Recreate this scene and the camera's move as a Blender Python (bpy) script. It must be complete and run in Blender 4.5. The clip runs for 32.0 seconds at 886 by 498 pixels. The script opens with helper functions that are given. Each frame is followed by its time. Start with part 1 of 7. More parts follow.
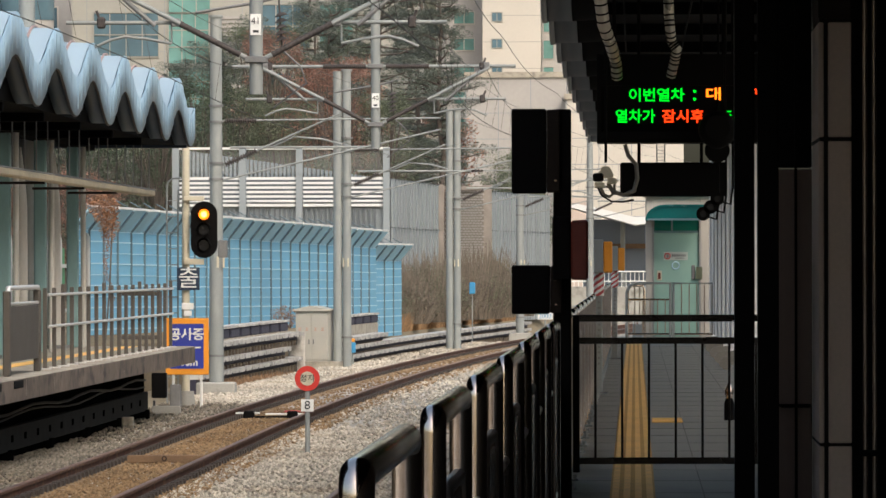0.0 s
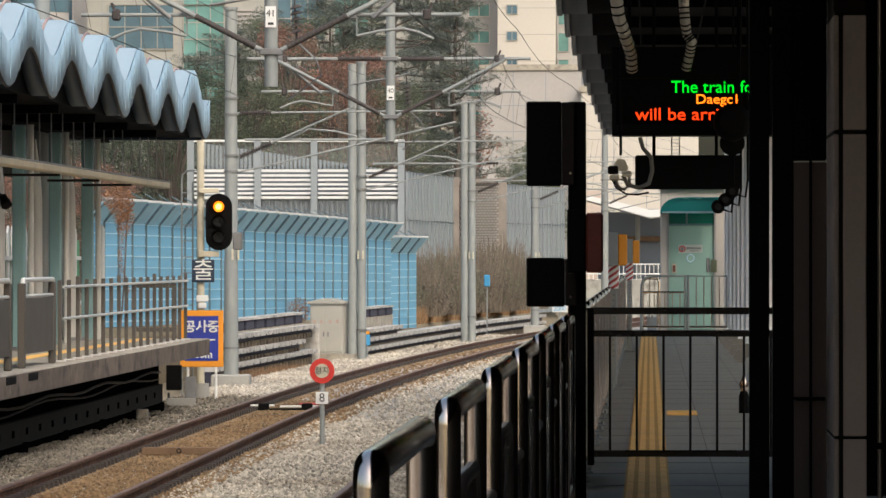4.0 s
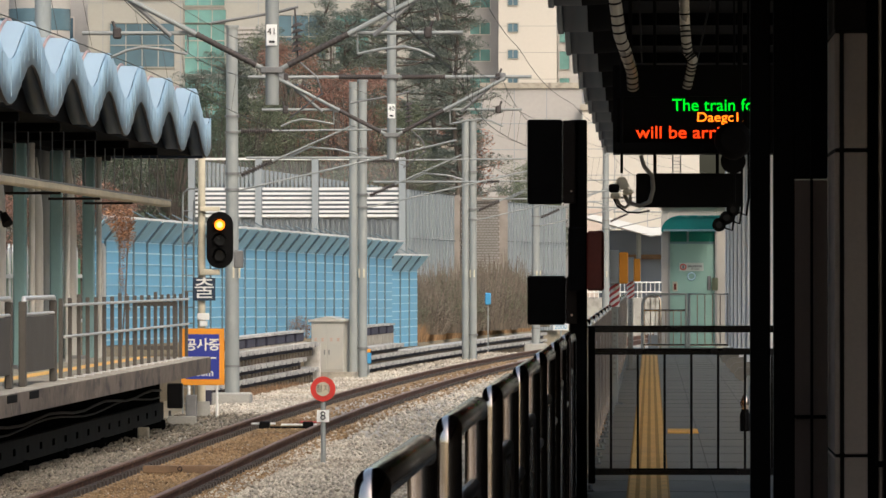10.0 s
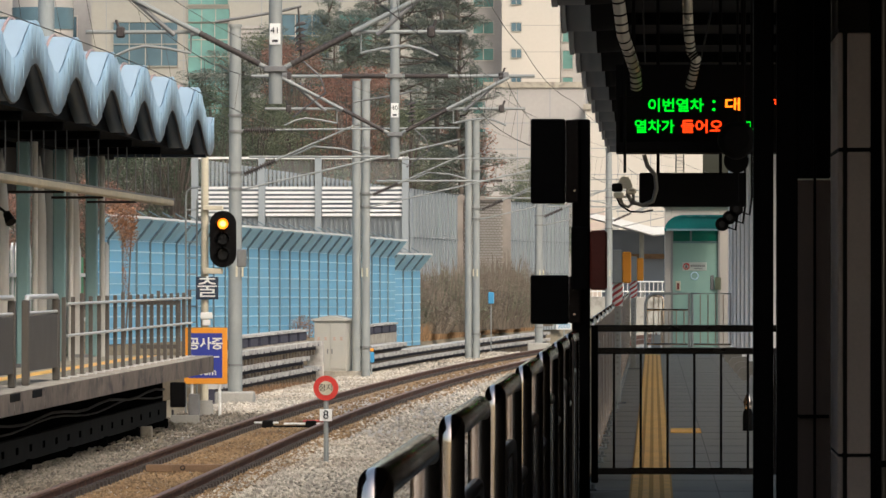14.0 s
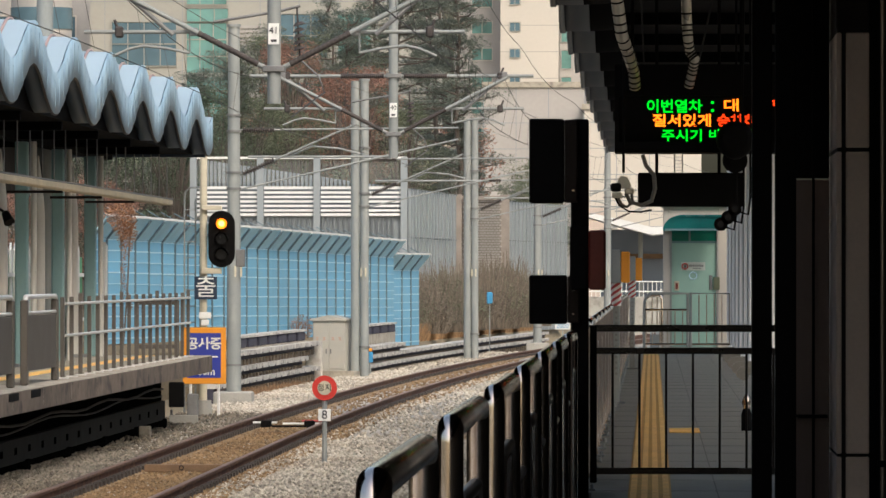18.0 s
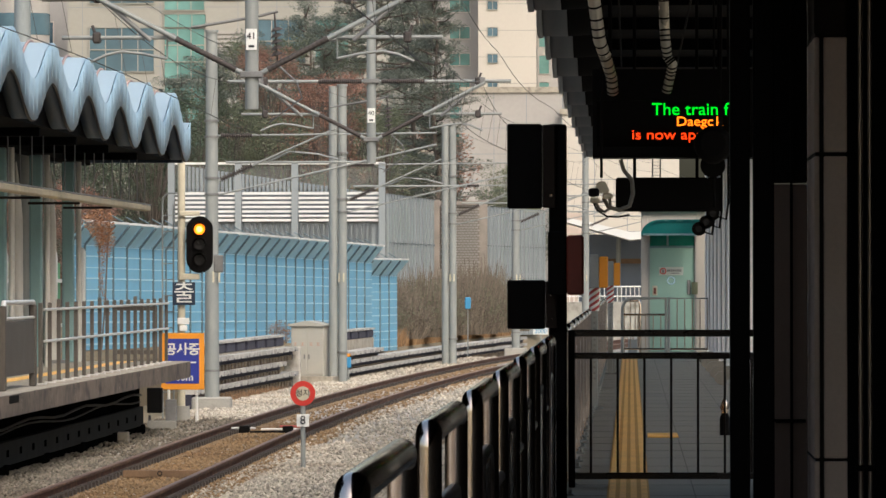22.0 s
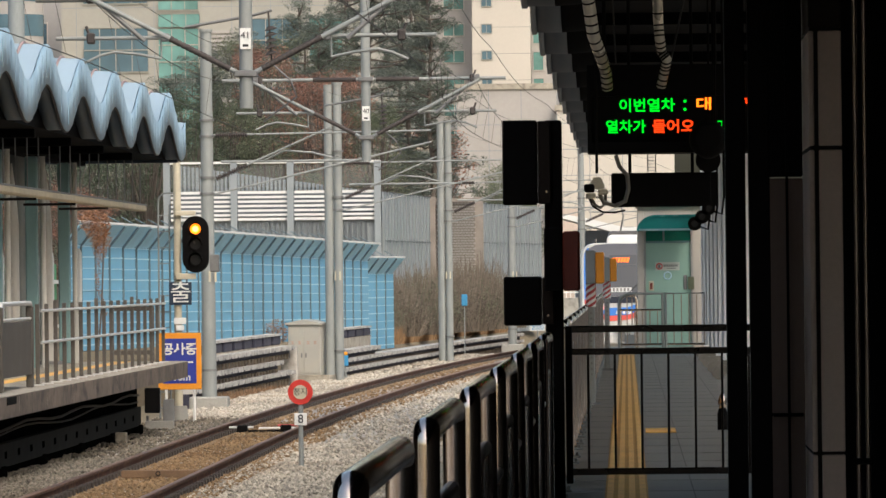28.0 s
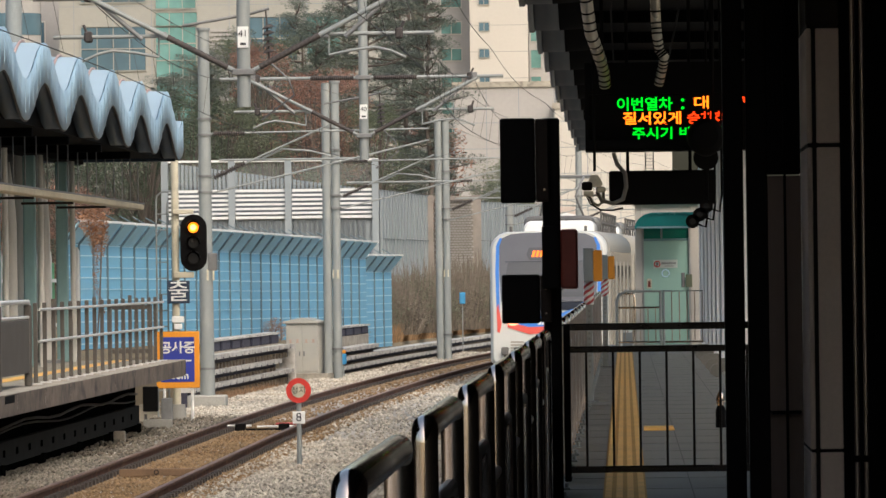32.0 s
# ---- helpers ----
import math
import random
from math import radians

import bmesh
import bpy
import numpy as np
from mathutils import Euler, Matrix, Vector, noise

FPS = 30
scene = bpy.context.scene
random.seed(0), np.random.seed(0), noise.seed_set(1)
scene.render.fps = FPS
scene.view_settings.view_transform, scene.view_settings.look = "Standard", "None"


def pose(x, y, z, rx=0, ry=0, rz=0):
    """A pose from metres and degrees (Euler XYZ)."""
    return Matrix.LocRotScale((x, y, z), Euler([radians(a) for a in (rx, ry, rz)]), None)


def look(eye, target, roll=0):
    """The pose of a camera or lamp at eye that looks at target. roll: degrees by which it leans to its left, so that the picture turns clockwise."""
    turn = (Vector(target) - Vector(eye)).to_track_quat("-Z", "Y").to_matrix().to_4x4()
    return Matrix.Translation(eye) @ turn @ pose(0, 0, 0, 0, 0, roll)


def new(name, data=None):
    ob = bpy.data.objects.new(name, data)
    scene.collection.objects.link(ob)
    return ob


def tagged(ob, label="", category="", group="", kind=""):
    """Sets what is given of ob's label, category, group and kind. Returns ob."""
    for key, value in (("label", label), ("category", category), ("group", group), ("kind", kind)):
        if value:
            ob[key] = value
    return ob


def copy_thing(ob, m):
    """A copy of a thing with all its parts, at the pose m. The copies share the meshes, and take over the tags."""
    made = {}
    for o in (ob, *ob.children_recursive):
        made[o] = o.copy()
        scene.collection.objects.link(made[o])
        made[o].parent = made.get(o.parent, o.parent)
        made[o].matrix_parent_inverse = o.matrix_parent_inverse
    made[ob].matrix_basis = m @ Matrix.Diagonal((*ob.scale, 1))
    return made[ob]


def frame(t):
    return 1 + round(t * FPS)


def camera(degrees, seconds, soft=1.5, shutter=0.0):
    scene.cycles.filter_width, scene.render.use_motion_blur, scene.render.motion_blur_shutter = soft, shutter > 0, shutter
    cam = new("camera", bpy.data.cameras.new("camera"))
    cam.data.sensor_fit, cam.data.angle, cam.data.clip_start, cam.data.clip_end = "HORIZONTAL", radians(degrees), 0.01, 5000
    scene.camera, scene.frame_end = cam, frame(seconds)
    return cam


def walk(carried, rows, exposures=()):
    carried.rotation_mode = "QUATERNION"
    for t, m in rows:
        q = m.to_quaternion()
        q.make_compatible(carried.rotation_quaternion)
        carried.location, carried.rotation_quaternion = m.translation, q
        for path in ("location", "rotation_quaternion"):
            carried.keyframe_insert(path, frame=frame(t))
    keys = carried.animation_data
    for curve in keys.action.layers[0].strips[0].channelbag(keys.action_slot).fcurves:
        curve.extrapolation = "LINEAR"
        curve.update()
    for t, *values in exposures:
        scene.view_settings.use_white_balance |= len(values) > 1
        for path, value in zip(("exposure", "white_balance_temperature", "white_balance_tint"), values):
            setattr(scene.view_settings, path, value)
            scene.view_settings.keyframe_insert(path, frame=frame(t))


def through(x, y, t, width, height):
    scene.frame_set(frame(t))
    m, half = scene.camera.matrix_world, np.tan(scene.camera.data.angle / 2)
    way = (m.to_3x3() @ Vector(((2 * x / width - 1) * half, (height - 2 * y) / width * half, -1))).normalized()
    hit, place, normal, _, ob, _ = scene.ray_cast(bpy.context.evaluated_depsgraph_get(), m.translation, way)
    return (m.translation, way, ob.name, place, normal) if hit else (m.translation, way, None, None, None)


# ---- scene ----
from math import cos, pi, sin

# a hand-held long lens: the eye stays in one place, only its aim wavers (seconds, pitch, roll, yaw)
LENS = 7.80
AIM = [
    (0, 0.144, 0.09, 1.690), (0.5, 0.186, 0.35, 1.786), (1, 0.144, 0.17, 1.836), (1.5, -0.004, -0.03, 1.831),
    (2, 0.005, 0.02, 1.883), (2.5, 0.004, -0.07, 1.883), (3, 0.011, -0.08, 1.850), (3.5, 0.045, -0.01, 1.847),
    (5.5, 0.195, 0.05, 1.796), (6, 0.271, 0.01, 1.806), (6.5, 0.346, -0.04, 1.857), (7, 0.333, -0.06, 1.878),
    (7.5, 0.333, -0.04, 1.857), (8, 0.320, -0.04, 1.810), (8.5, 0.345, 0.14, 1.792), (9, 0.331, 0.05, 1.815),
    (9.5, 0.285, 0.16, 1.799), (10, 0.238, 0.03, 1.829), (10.5, 0.179, 0.08, 1.859), (11, 0.208, 0.04, 1.858),
    (11.5, 0.226, 0.02, 1.879), (12, 0.199, 0.02, 1.885), (12.5, 0.182, 0.12, 1.909), (13, 0.169, 0.00, 1.903),
    (13.5, 0.188, 0.07, 1.875), (14, 0.231, -0.03, 1.856), (14.5, 0.291, 0.00, 1.829), (16.5, 0.309, 0.13, 1.851),
    (17, 0.293, -0.04, 1.836), (17.5, 0.237, 0.03, 1.825), (18, 0.230, -0.03, 1.844), (18.5, 0.223, 0.02, 1.871),
    (19, 0.193, -0.02, 1.882), (19.5, 0.188, 0.05, 1.898), (20, 0.159, 0.05, 1.922), (20.5, 0.155, 0.16, 1.761),
    (21, 0.174, 0.11, 1.717), (21.5, 0.205, 0.10, 1.685), (22, 0.276, 0.07, 1.651), (22.5, 0.291, 0.15, 1.723),
    (23, 0.267, 0.23, 1.753), (23.5, 0.251, 0.33, 1.700), (24, 0.215, 0.49, 1.719), (24.5, 0.241, 0.51, 1.723),
    (25, 0.303, 0.43, 1.678), (25.5, 0.311, 0.46, 1.676), (27.5, 0.266, 0.59, 1.693), (28, 0.252, 0.63, 1.619),
    (28.5, 0.212, 0.40, 1.587), (29, 0.217, 0.42, 1.597), (29.5, 0.251, 0.44, 1.597), (30, 0.309, 0.47, 1.588),
    (30.5, 0.290, 0.62, 1.598), (31, 0.294, 0.80, 1.613), (31.5, 0.271, 0.71, 1.617), (32, 0.235, 0.73, 1.601),
]
cam = camera(LENS, 32.0, soft=1.5)
walk(cam, [(t, pose(0, 0, 1.5, 90 + p, r, w)) for t, p, r, w in AIM], exposures=((0, 0.40, 6250, 10), (32, 0.40, 6250, 10)))

# ---- daylight: a hazy, overcast winter sky with a weak sun ----
world = bpy.data.worlds.new("sky")
scene.world = world
world.use_nodes = True
wn = world.node_tree.nodes
sky = wn.new("ShaderNodeTexSky")
sky.sky_type = "NISHITA"
sky.sun_disc = False
sky.sun_elevation, sky.sun_rotation = radians(45), radians(154)
sky.air_density, sky.dust_density, sky.ozone_density = 1.6, 6.0, 1.0
wn["Background"].inputs["Strength"].default_value = 0.15
world.node_tree.links.new(sky.outputs[0], wn["Background"].inputs["Color"])
sun_data = bpy.data.lights.new("sun", "SUN")
sun_data.energy, sun_data.angle, sun_data.color = 0.95, radians(18), (1.0, 0.975, 0.93)
sun = new("sun", sun_data)
sun.matrix_world = look((0, 0, 0), (-0.30, 0.62, -0.70))


# ---- materials ----
def mat(name, color, rough=0.7, metal=0.0, vary=0.25, fine=40.0, coarse=1.5, bump=0.2, stain=None, stain_amount=0.0,
        stretch=(1, 1, 1), spec=0.5, emit=None, power=0.0, depth=0.004):
    """A procedural surface: colour broken up at two scales, streaks or stains, fine relief."""
    m = bpy.data.materials.new(name)
    m.use_nodes = True
    n, l = m.node_tree.nodes, m.node_tree.links
    b = n["Principled BSDF"]
    b.inputs["Roughness"].default_value, b.inputs["Metallic"].default_value = rough, metal
    b.inputs["Specular IOR Level"].default_value = spec
    tc, mp = n.new("ShaderNodeTexCoord"), n.new("ShaderNodeMapping")
    mp.inputs["Scale"].default_value = stretch
    info = n.new("ShaderNodeObjectInfo")
    l.new(tc.outputs["Object"], mp.inputs["Vector"])
    l.new(info.outputs["Random"], mp.inputs["Location"])
    a, c = n.new("ShaderNodeTexNoise"), n.new("ShaderNodeTexNoise")
    for node, s, d in ((a, fine, 4), (c, coarse, 6)):
        node.inputs["Scale"].default_value, node.inputs["Detail"].default_value = s, d
        l.new(mp.outputs[0], node.inputs["Vector"])
    add = n.new("ShaderNodeMath")
    add.operation = "MULTIPLY_ADD"
    add.inputs[1].default_value = 0.45
    l.new(a.outputs["Fac"], add.inputs[0])
    l.new(c.outputs["Fac"], add.inputs[2])
    ramp = n.new("ShaderNodeMapRange")
    ramp.inputs["From Min"].default_value, ramp.inputs["From Max"].default_value = 0.45, 1.0
    ramp.inputs["To Min"].default_value, ramp.inputs["To Max"].default_value = 1 - vary, 1 + vary
    l.new(add.outputs[0], ramp.inputs["Value"])
    mul = n.new("ShaderNodeMix")
    mul.data_type, mul.blend_type = "RGBA", "MULTIPLY"
    mul.inputs["Factor"].default_value = 1
    mul.inputs["A"].default_value = (*color, 1)
    l.new(ramp.outputs[0], mul.inputs["B"])
    out = mul.outputs["Result"]
    if stain:
        st, sr, sm = n.new("ShaderNodeTexNoise"), n.new("ShaderNodeMapRange"), n.new("ShaderNodeMix")
        st.inputs["Scale"].default_value, st.inputs["Detail"].default_value = coarse * 2.3, 7
        l.new(mp.outputs[0], st.inputs["Vector"])
        sr.inputs["From Min"].default_value, sr.inputs["From Max"].default_value = 0.5, 0.68
        sr.inputs["To Max"].default_value = stain_amount
        l.new(st.outputs["Fac"], sr.inputs["Value"])
        sm.data_type = "RGBA"
        sm.inputs["B"].default_value = (*stain, 1)
        l.new(sr.outputs[0], sm.inputs["Factor"])
        l.new(out, sm.inputs["A"])
        out = sm.outputs["Result"]
    l.new(out, b.inputs["Base Color"])
    rr = n.new("ShaderNodeMapRange")
    rr.inputs["To Min"].default_value, rr.inputs["To Max"].default_value = max(0.03, rough - 0.12), min(1, rough + 0.12)
    l.new(c.outputs["Fac"], rr.inputs["Value"])
    l.new(rr.outputs[0], b.inputs["Roughness"])
    if bump:
        bp = n.new("ShaderNodeBump")
        bp.inputs["Strength"].default_value, bp.inputs["Distance"].default_value = bump, depth
        l.new(a.outputs["Fac"], bp.inputs["Height"])
        l.new(bp.outputs[0], b.inputs["Normal"])
    if emit:
        b.inputs["Emission Color"].default_value, b.inputs["Emission Strength"].default_value = (*emit, 1), power
    return m


def by_island(m, amount):
    """Lets each loose piece of a joined mesh differ a little in brightness."""
    n, l = m.node_tree.nodes, m.node_tree.links
    b = n["Principled BSDF"]
    src = b.inputs["Base Color"].links[0].from_socket
    geo, r, mx = n.new("ShaderNodeNewGeometry"), n.new("ShaderNodeMapRange"), n.new("ShaderNodeMix")
    r.inputs["To Min"].default_value, r.inputs["To Max"].default_value = 1 - amount, 1 + amount
    mx.data_type, mx.blend_type = "RGBA", "MULTIPLY"
    mx.inputs["Factor"].default_value = 1
    l.new(geo.outputs["Random Per Island"], r.inputs["Value"])
    l.new(src, mx.inputs["A"])
    l.new(r.outputs[0], mx.inputs["B"])
    l.new(mx.outputs["Result"], b.inputs["Base Color"])
    return m


def soft_leaf(m):
    """Lets light shine through thin leaves."""
    n, l = m.node_tree.nodes, m.node_tree.links
    b, out = n["Principled BSDF"], n["Material Output"]
    tr, mx = n.new("ShaderNodeBsdfTranslucent"), n.new("ShaderNodeMixShader")
    mx.inputs[0].default_value = 0.45
    l.new(b.inputs["Base Color"].links[0].from_socket, tr.inputs["Color"])
    l.new(b.outputs[0], mx.inputs[1])
    l.new(tr.outputs[0], mx.inputs[2])
    l.new(mx.outputs[0], out.inputs["Surface"])
    return m


def clear_sheet(name, color, rough, through):
    """A translucent plastic or glass sheet."""
    m = mat(name, color, rough, vary=0.1, coarse=0.8, bump=0.05)
    m.node_tree.nodes["Principled BSDF"].inputs["Alpha"].default_value = 1 - through
    return m


M = dict(
    concrete=mat("concrete", (0.33, 0.32, 0.29), 0.9, stain=(0.13, 0.12, 0.10), stain_amount=0.75, coarse=0.9, bump=0.4),
    concrete_pale=mat("pale_concrete", (0.37, 0.335, 0.275), 0.9, stain=(0.18, 0.16, 0.14), stain_amount=0.75, coarse=1.4, bump=0.4),
    concrete_streak=mat("streaked_concrete", (0.135, 0.105, 0.083), 0.9, vary=0.55, fine=9, stain=(0.035, 0.028, 0.026), stain_amount=0.95, coarse=1.3, stretch=(1, 0.55, 0.9), bump=0.5),
    paving=mat("granite_paving", (0.25, 0.23, 0.185), 0.6, vary=0.18, coarse=0.5, fine=60, stain=(0.18, 0.17, 0.15), stain_amount=0.6, bump=0.15),
    tactile_base=mat("darker_tactile_ground", (0.62, 0.33, 0.07), 0.75, vary=0.25, coarse=2.5, stain=(0.40, 0.22, 0.07), stain_amount=0.5, bump=0.2),
    tactile=mat("yellow_tactile_tile", (0.95, 0.58, 0.16), 0.6, vary=0.2, coarse=2.5, stain=(0.60, 0.34, 0.10), stain_amount=0.5, bump=0.2),
    tactile_joint=mat("tactile_joint", (0.17, 0.155, 0.13), 0.9, bump=0.2),
    ballast=mat("ballast_bed", (0.34, 0.315, 0.275), 0.95, vary=0.5, fine=14, coarse=0.25, bump=0.8, depth=0.03),
    stone=by_island(mat("ballast_stone", (0.41, 0.37, 0.305), 0.95, vary=0.25, fine=30, coarse=0.12, stain=(0.30, 0.245, 0.18), stain_amount=0.7, bump=0.3), 0.42),
    stone_darker=by_island(mat("darker_brown_stone", (0.17, 0.15, 0.12), 0.95, vary=0.3, fine=30, coarse=0.15, stain=(0.15, 0.12, 0.085), stain_amount=0.7, bump=0.3), 0.45),
    stone_rust=by_island(mat("rust_stained_stone", (0.21, 0.138, 0.072), 0.95, vary=0.3, fine=30, coarse=0.2, stain=(0.16, 0.09, 0.04), stain_amount=0.7, bump=0.3), 0.4),
    rail_side=mat("rusty_rail", (0.075, 0.030, 0.016), 0.8, vary=0.3, fine=25, coarse=1.0, stain=(0.20, 0.11, 0.06), stain_amount=0.6),
    rail_head=mat("worn_rail_head", (0.155, 0.085, 0.057), 0.5, metal=0.05, vary=0.2, bump=0.05),
    clip=mat("rail_clip", (0.045, 0.035, 0.03), 0.8),
    sleeper=mat("concrete_sleeper", (0.25, 0.18, 0.11), 0.9, stain=(0.2, 0.12, 0.06), stain_amount=0.7, coarse=2),
    earth=mat("dry_earth", (0.20, 0.16, 0.10), 1.0, vary=0.4, fine=8, coarse=0.15, bump=0.8, depth=0.05),
    galv=mat("galvanised_steel", (0.255, 0.27, 0.265), 0.65, metal=0.1, vary=0.12, coarse=2.0, stain=(0.34, 0.35, 0.33), stain_amount=0.6, stretch=(1, 1, 0.3), bump=0.06),
    galv_dark=mat("weathered_steel", (0.20, 0.20, 0.20), 0.6, metal=0.3, vary=0.25, coarse=3),
    wire=mat("bronze_wire", (0.04, 0.037, 0.035), 0.6, metal=0.3, bump=0),
    insulator=mat("brown_porcelain", (0.055, 0.045, 0.042), 0.7, bump=0),
    steel=mat("stainless_steel", (0.70, 0.585, 0.50), 0.15, metal=1.0, vary=0.08, coarse=4, bump=0.03),
    steel_dark=mat("brushed_steel", (0.32, 0.265, 0.22), 0.42, metal=0.9, vary=0.15, coarse=3, bump=0.05),
    # orange-brown reflections are put into the infill sheet's colour
    infill=mat("brown_reflection_sheet", (0.28, 0.14, 0.06), 0.25, metal=0.75, vary=0.4, coarse=2.5, stretch=(1, 1, 0.15), bump=0.03),
    gate_paint=mat("glossy_dark_brown_paint", (0.014, 0.009, 0.007), 0.28, vary=0.3, bump=0.02),
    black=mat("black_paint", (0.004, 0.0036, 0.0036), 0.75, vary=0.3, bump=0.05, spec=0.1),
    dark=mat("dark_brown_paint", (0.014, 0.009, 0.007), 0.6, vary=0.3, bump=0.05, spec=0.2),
    # near-black that stands in for the shade under the canopies
    soffit=mat("shade_black_soffit", (0.0022, 0.0022, 0.0025), 0.95, vary=0.3, bump=0.1, spec=0.05),
    cladding=mat("beige_column_cladding", (0.68, 0.545, 0.455), 0.45, vary=0.1, coarse=1, bump=0.05),
    # colour streaks paint the light and dark of the fascia's pleats
    roof_blue=mat("pleat_shaded_blue_sheet", (0.285, 0.41, 0.51), 0.42, vary=0.30, fine=9, coarse=1.0, stain=(0.17, 0.27, 0.38), stain_amount=0.8, stretch=(1, 1.3, 0.05), bump=0.05),
    roof_white=mat("milky_roof_sheet", (0.34, 0.44, 0.52), 0.45, vary=0.08, coarse=1.0, bump=0.05),
    brown_panel=mat("brown_enamel_panel", (0.135, 0.098, 0.08), 0.35, vary=0.12, coarse=1, stretch=(1, 1, 0.3), bump=0.03),
    teal_column=mat("pale_teal_column", (0.20, 0.33, 0.34), 0.55, vary=0.12, coarse=1, stretch=(1, 1, 0.2)),
    edge_lit_grey=mat("lit_edge_sheet", (0.060, 0.075, 0.090), 0.6, vary=0.2, coarse=2, bump=0.05),
    rib_brown=mat("stained_concrete_rib", (0.16, 0.125, 0.09), 0.9, vary=0.35, coarse=2, stain=(0.06, 0.045, 0.035), stain_amount=0.8, bump=0.4),
    rail_bright=mat("bright_steel_rail", (0.70, 0.69, 0.67), 0.35, metal=0.35, vary=0.1, bump=0.02),
    # the trough beam's near-black colour holds the shade under the platform
    under_steel=mat("shade_dark_trough_steel", (0.008, 0.0075, 0.007), 0.85, vary=0.4, coarse=2, bump=0.2, spec=0.2),
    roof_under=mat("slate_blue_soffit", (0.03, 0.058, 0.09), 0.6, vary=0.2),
    fence_top=mat("grey_teal_fence_top", (0.32, 0.55, 0.67), 0.6, vary=0.15, coarse=0.8, bump=0.05),
    screen=mat("dark_teal_glazing", (0.035, 0.10, 0.11), 0.35, vary=0.3, bump=0),
    roof_trim=mat("copper_brown_trim", (0.42, 0.29, 0.26), 0.6),
    lip=mat("dark_brown_lip", (0.03, 0.023, 0.023), 0.6),
    column=mat("grey_beige_column", (0.55, 0.53, 0.49), 0.6, vary=0.15, coarse=1, stain=(0.2, 0.2, 0.18), stain_amount=0.5, stretch=(1, 1, 0.2)),
    duct=mat("cream_light_trough", (0.52, 0.44, 0.30), 0.7, vary=0.2, fine=25),
    hedge=mat("emerald_hedge", (0.05, 0.22, 0.10), 0.9, vary=0.4, fine=15, coarse=3),
    reflector_pale=mat("pale_reflector_ground", (0.78, 0.76, 0.72), 0.8, vary=0.05, bump=0.05),
    picket=mat("white_picket_paint", (0.55, 0.55, 0.53), 0.6, vary=0.1),
    teal=mat("teal_steel", (0.11, 0.22, 0.24), 0.6, vary=0.2),
    fence_blue=mat("sky_blue_fence_panel", (0.16, 0.41, 0.60), 0.55, vary=0.16, coarse=0.7, stain=(0.22, 0.44, 0.58), stain_amount=0.5, stretch=(0.35, 0.35, 2.2), bump=0.1),
    fence_pale=mat("pale_fence_rib", (0.52, 0.72, 0.82), 0.5, vary=0.1),
    fence_post=mat("grey_fence_post", (0.10, 0.15, 0.18), 0.6),
    white=mat("white_paint", (0.75, 0.75, 0.73), 0.5, vary=0.1, coarse=2),
    cream=mat("cream_paint", (0.55, 0.50, 0.38), 0.6, vary=0.15, coarse=2, stain=(0.38, 0.33, 0.24), stain_amount=0.5),
    cabinet=mat("cream_cabinet", (0.40, 0.385, 0.345), 0.6, vary=0.08, coarse=1, stain=(0.45, 0.42, 0.34), stain_amount=0.4, bump=0.05),
    red=mat("red_sign_paint", (0.55, 0.035, 0.025), 0.5, vary=0.1),
    blue_sign=mat("blue_sign_paint", (0.025, 0.04, 0.30), 0.5, vary=0.08),
    navy=mat("navy_sign_paint", (0.015, 0.03, 0.06), 0.5, vary=0.1),
    orange=mat("orange_paint", (0.78, 0.30, 0.02), 0.5, vary=0.1),
    rust_red=mat("dark_red_paint", (0.16, 0.025, 0.015), 0.55, vary=0.2),
    grey_paint=mat("grey_paint", (0.24, 0.26, 0.27), 0.6, vary=0.12),
    faded=mat("faded_red_marking", (0.42, 0.27, 0.22), 0.7, vary=0.3),
    notice=mat("notice_plate", (0.50, 0.54, 0.50), 0.6, vary=0.1),
    stripe_red=mat("stripe_red", (0.42, 0.06, 0.06), 0.6, vary=0.15),
    door_green=mat("pale_green_door", (0.26, 0.42, 0.36), 0.5, vary=0.06, coarse=0.8, bump=0.05),
    glass_green=mat("green_glazing", (0.005, 0.16, 0.115), 0.2, vary=0.1, bump=0),
    canopy_green=mat("green_acrylic_canopy", (0.008, 0.12, 0.12), 0.25, vary=0.12, bump=0),
    booth=mat("booth_wall", (0.42, 0.39, 0.35), 0.7, vary=0.1, coarse=1),
    pilaster=mat("white_pilaster", (0.80, 0.79, 0.78), 0.6, vary=0.1, coarse=1, stretch=(1, 1, 0.2)),
    blue_plastic=mat("blue_plastic", (0.05, 0.27, 0.50), 0.5),
    lid=mat("pale_trough_lid", (0.45, 0.43, 0.40), 0.9, vary=0.35, coarse=1.1, stain=(0.15, 0.13, 0.11), stain_amount=0.7, bump=0.4),
    # black that stands in for the shade beneath the opposite platform
    under_shade=mat("under_platform_shade", (0.004, 0.004, 0.004), 1.0, vary=0.3, spec=0.0, bump=0),
    # navy of the trough boxes; on the tier faces it paints the lids' shade
    tier_face=mat("navy_trough_and_shade", (0.035, 0.034, 0.055), 0.9, vary=0.35, coarse=1.2, bump=0.3),
    rail_wood=mat("brown_rail_paint", (0.082, 0.071, 0.061), 0.6, vary=0.2, coarse=2),
    cable=mat("grey_conduit", (0.16, 0.15, 0.13), 0.6),
    wrap=mat("taped_conduit", (0.55, 0.52, 0.46), 0.28, metal=0.6, vary=0.3, fine=15),
    amber=mat("lit_amber_lens", (1.0, 0.3, 0.02), 0.4, emit=(1.0, 0.22, 0.005), power=1.7, bump=0, vary=0),
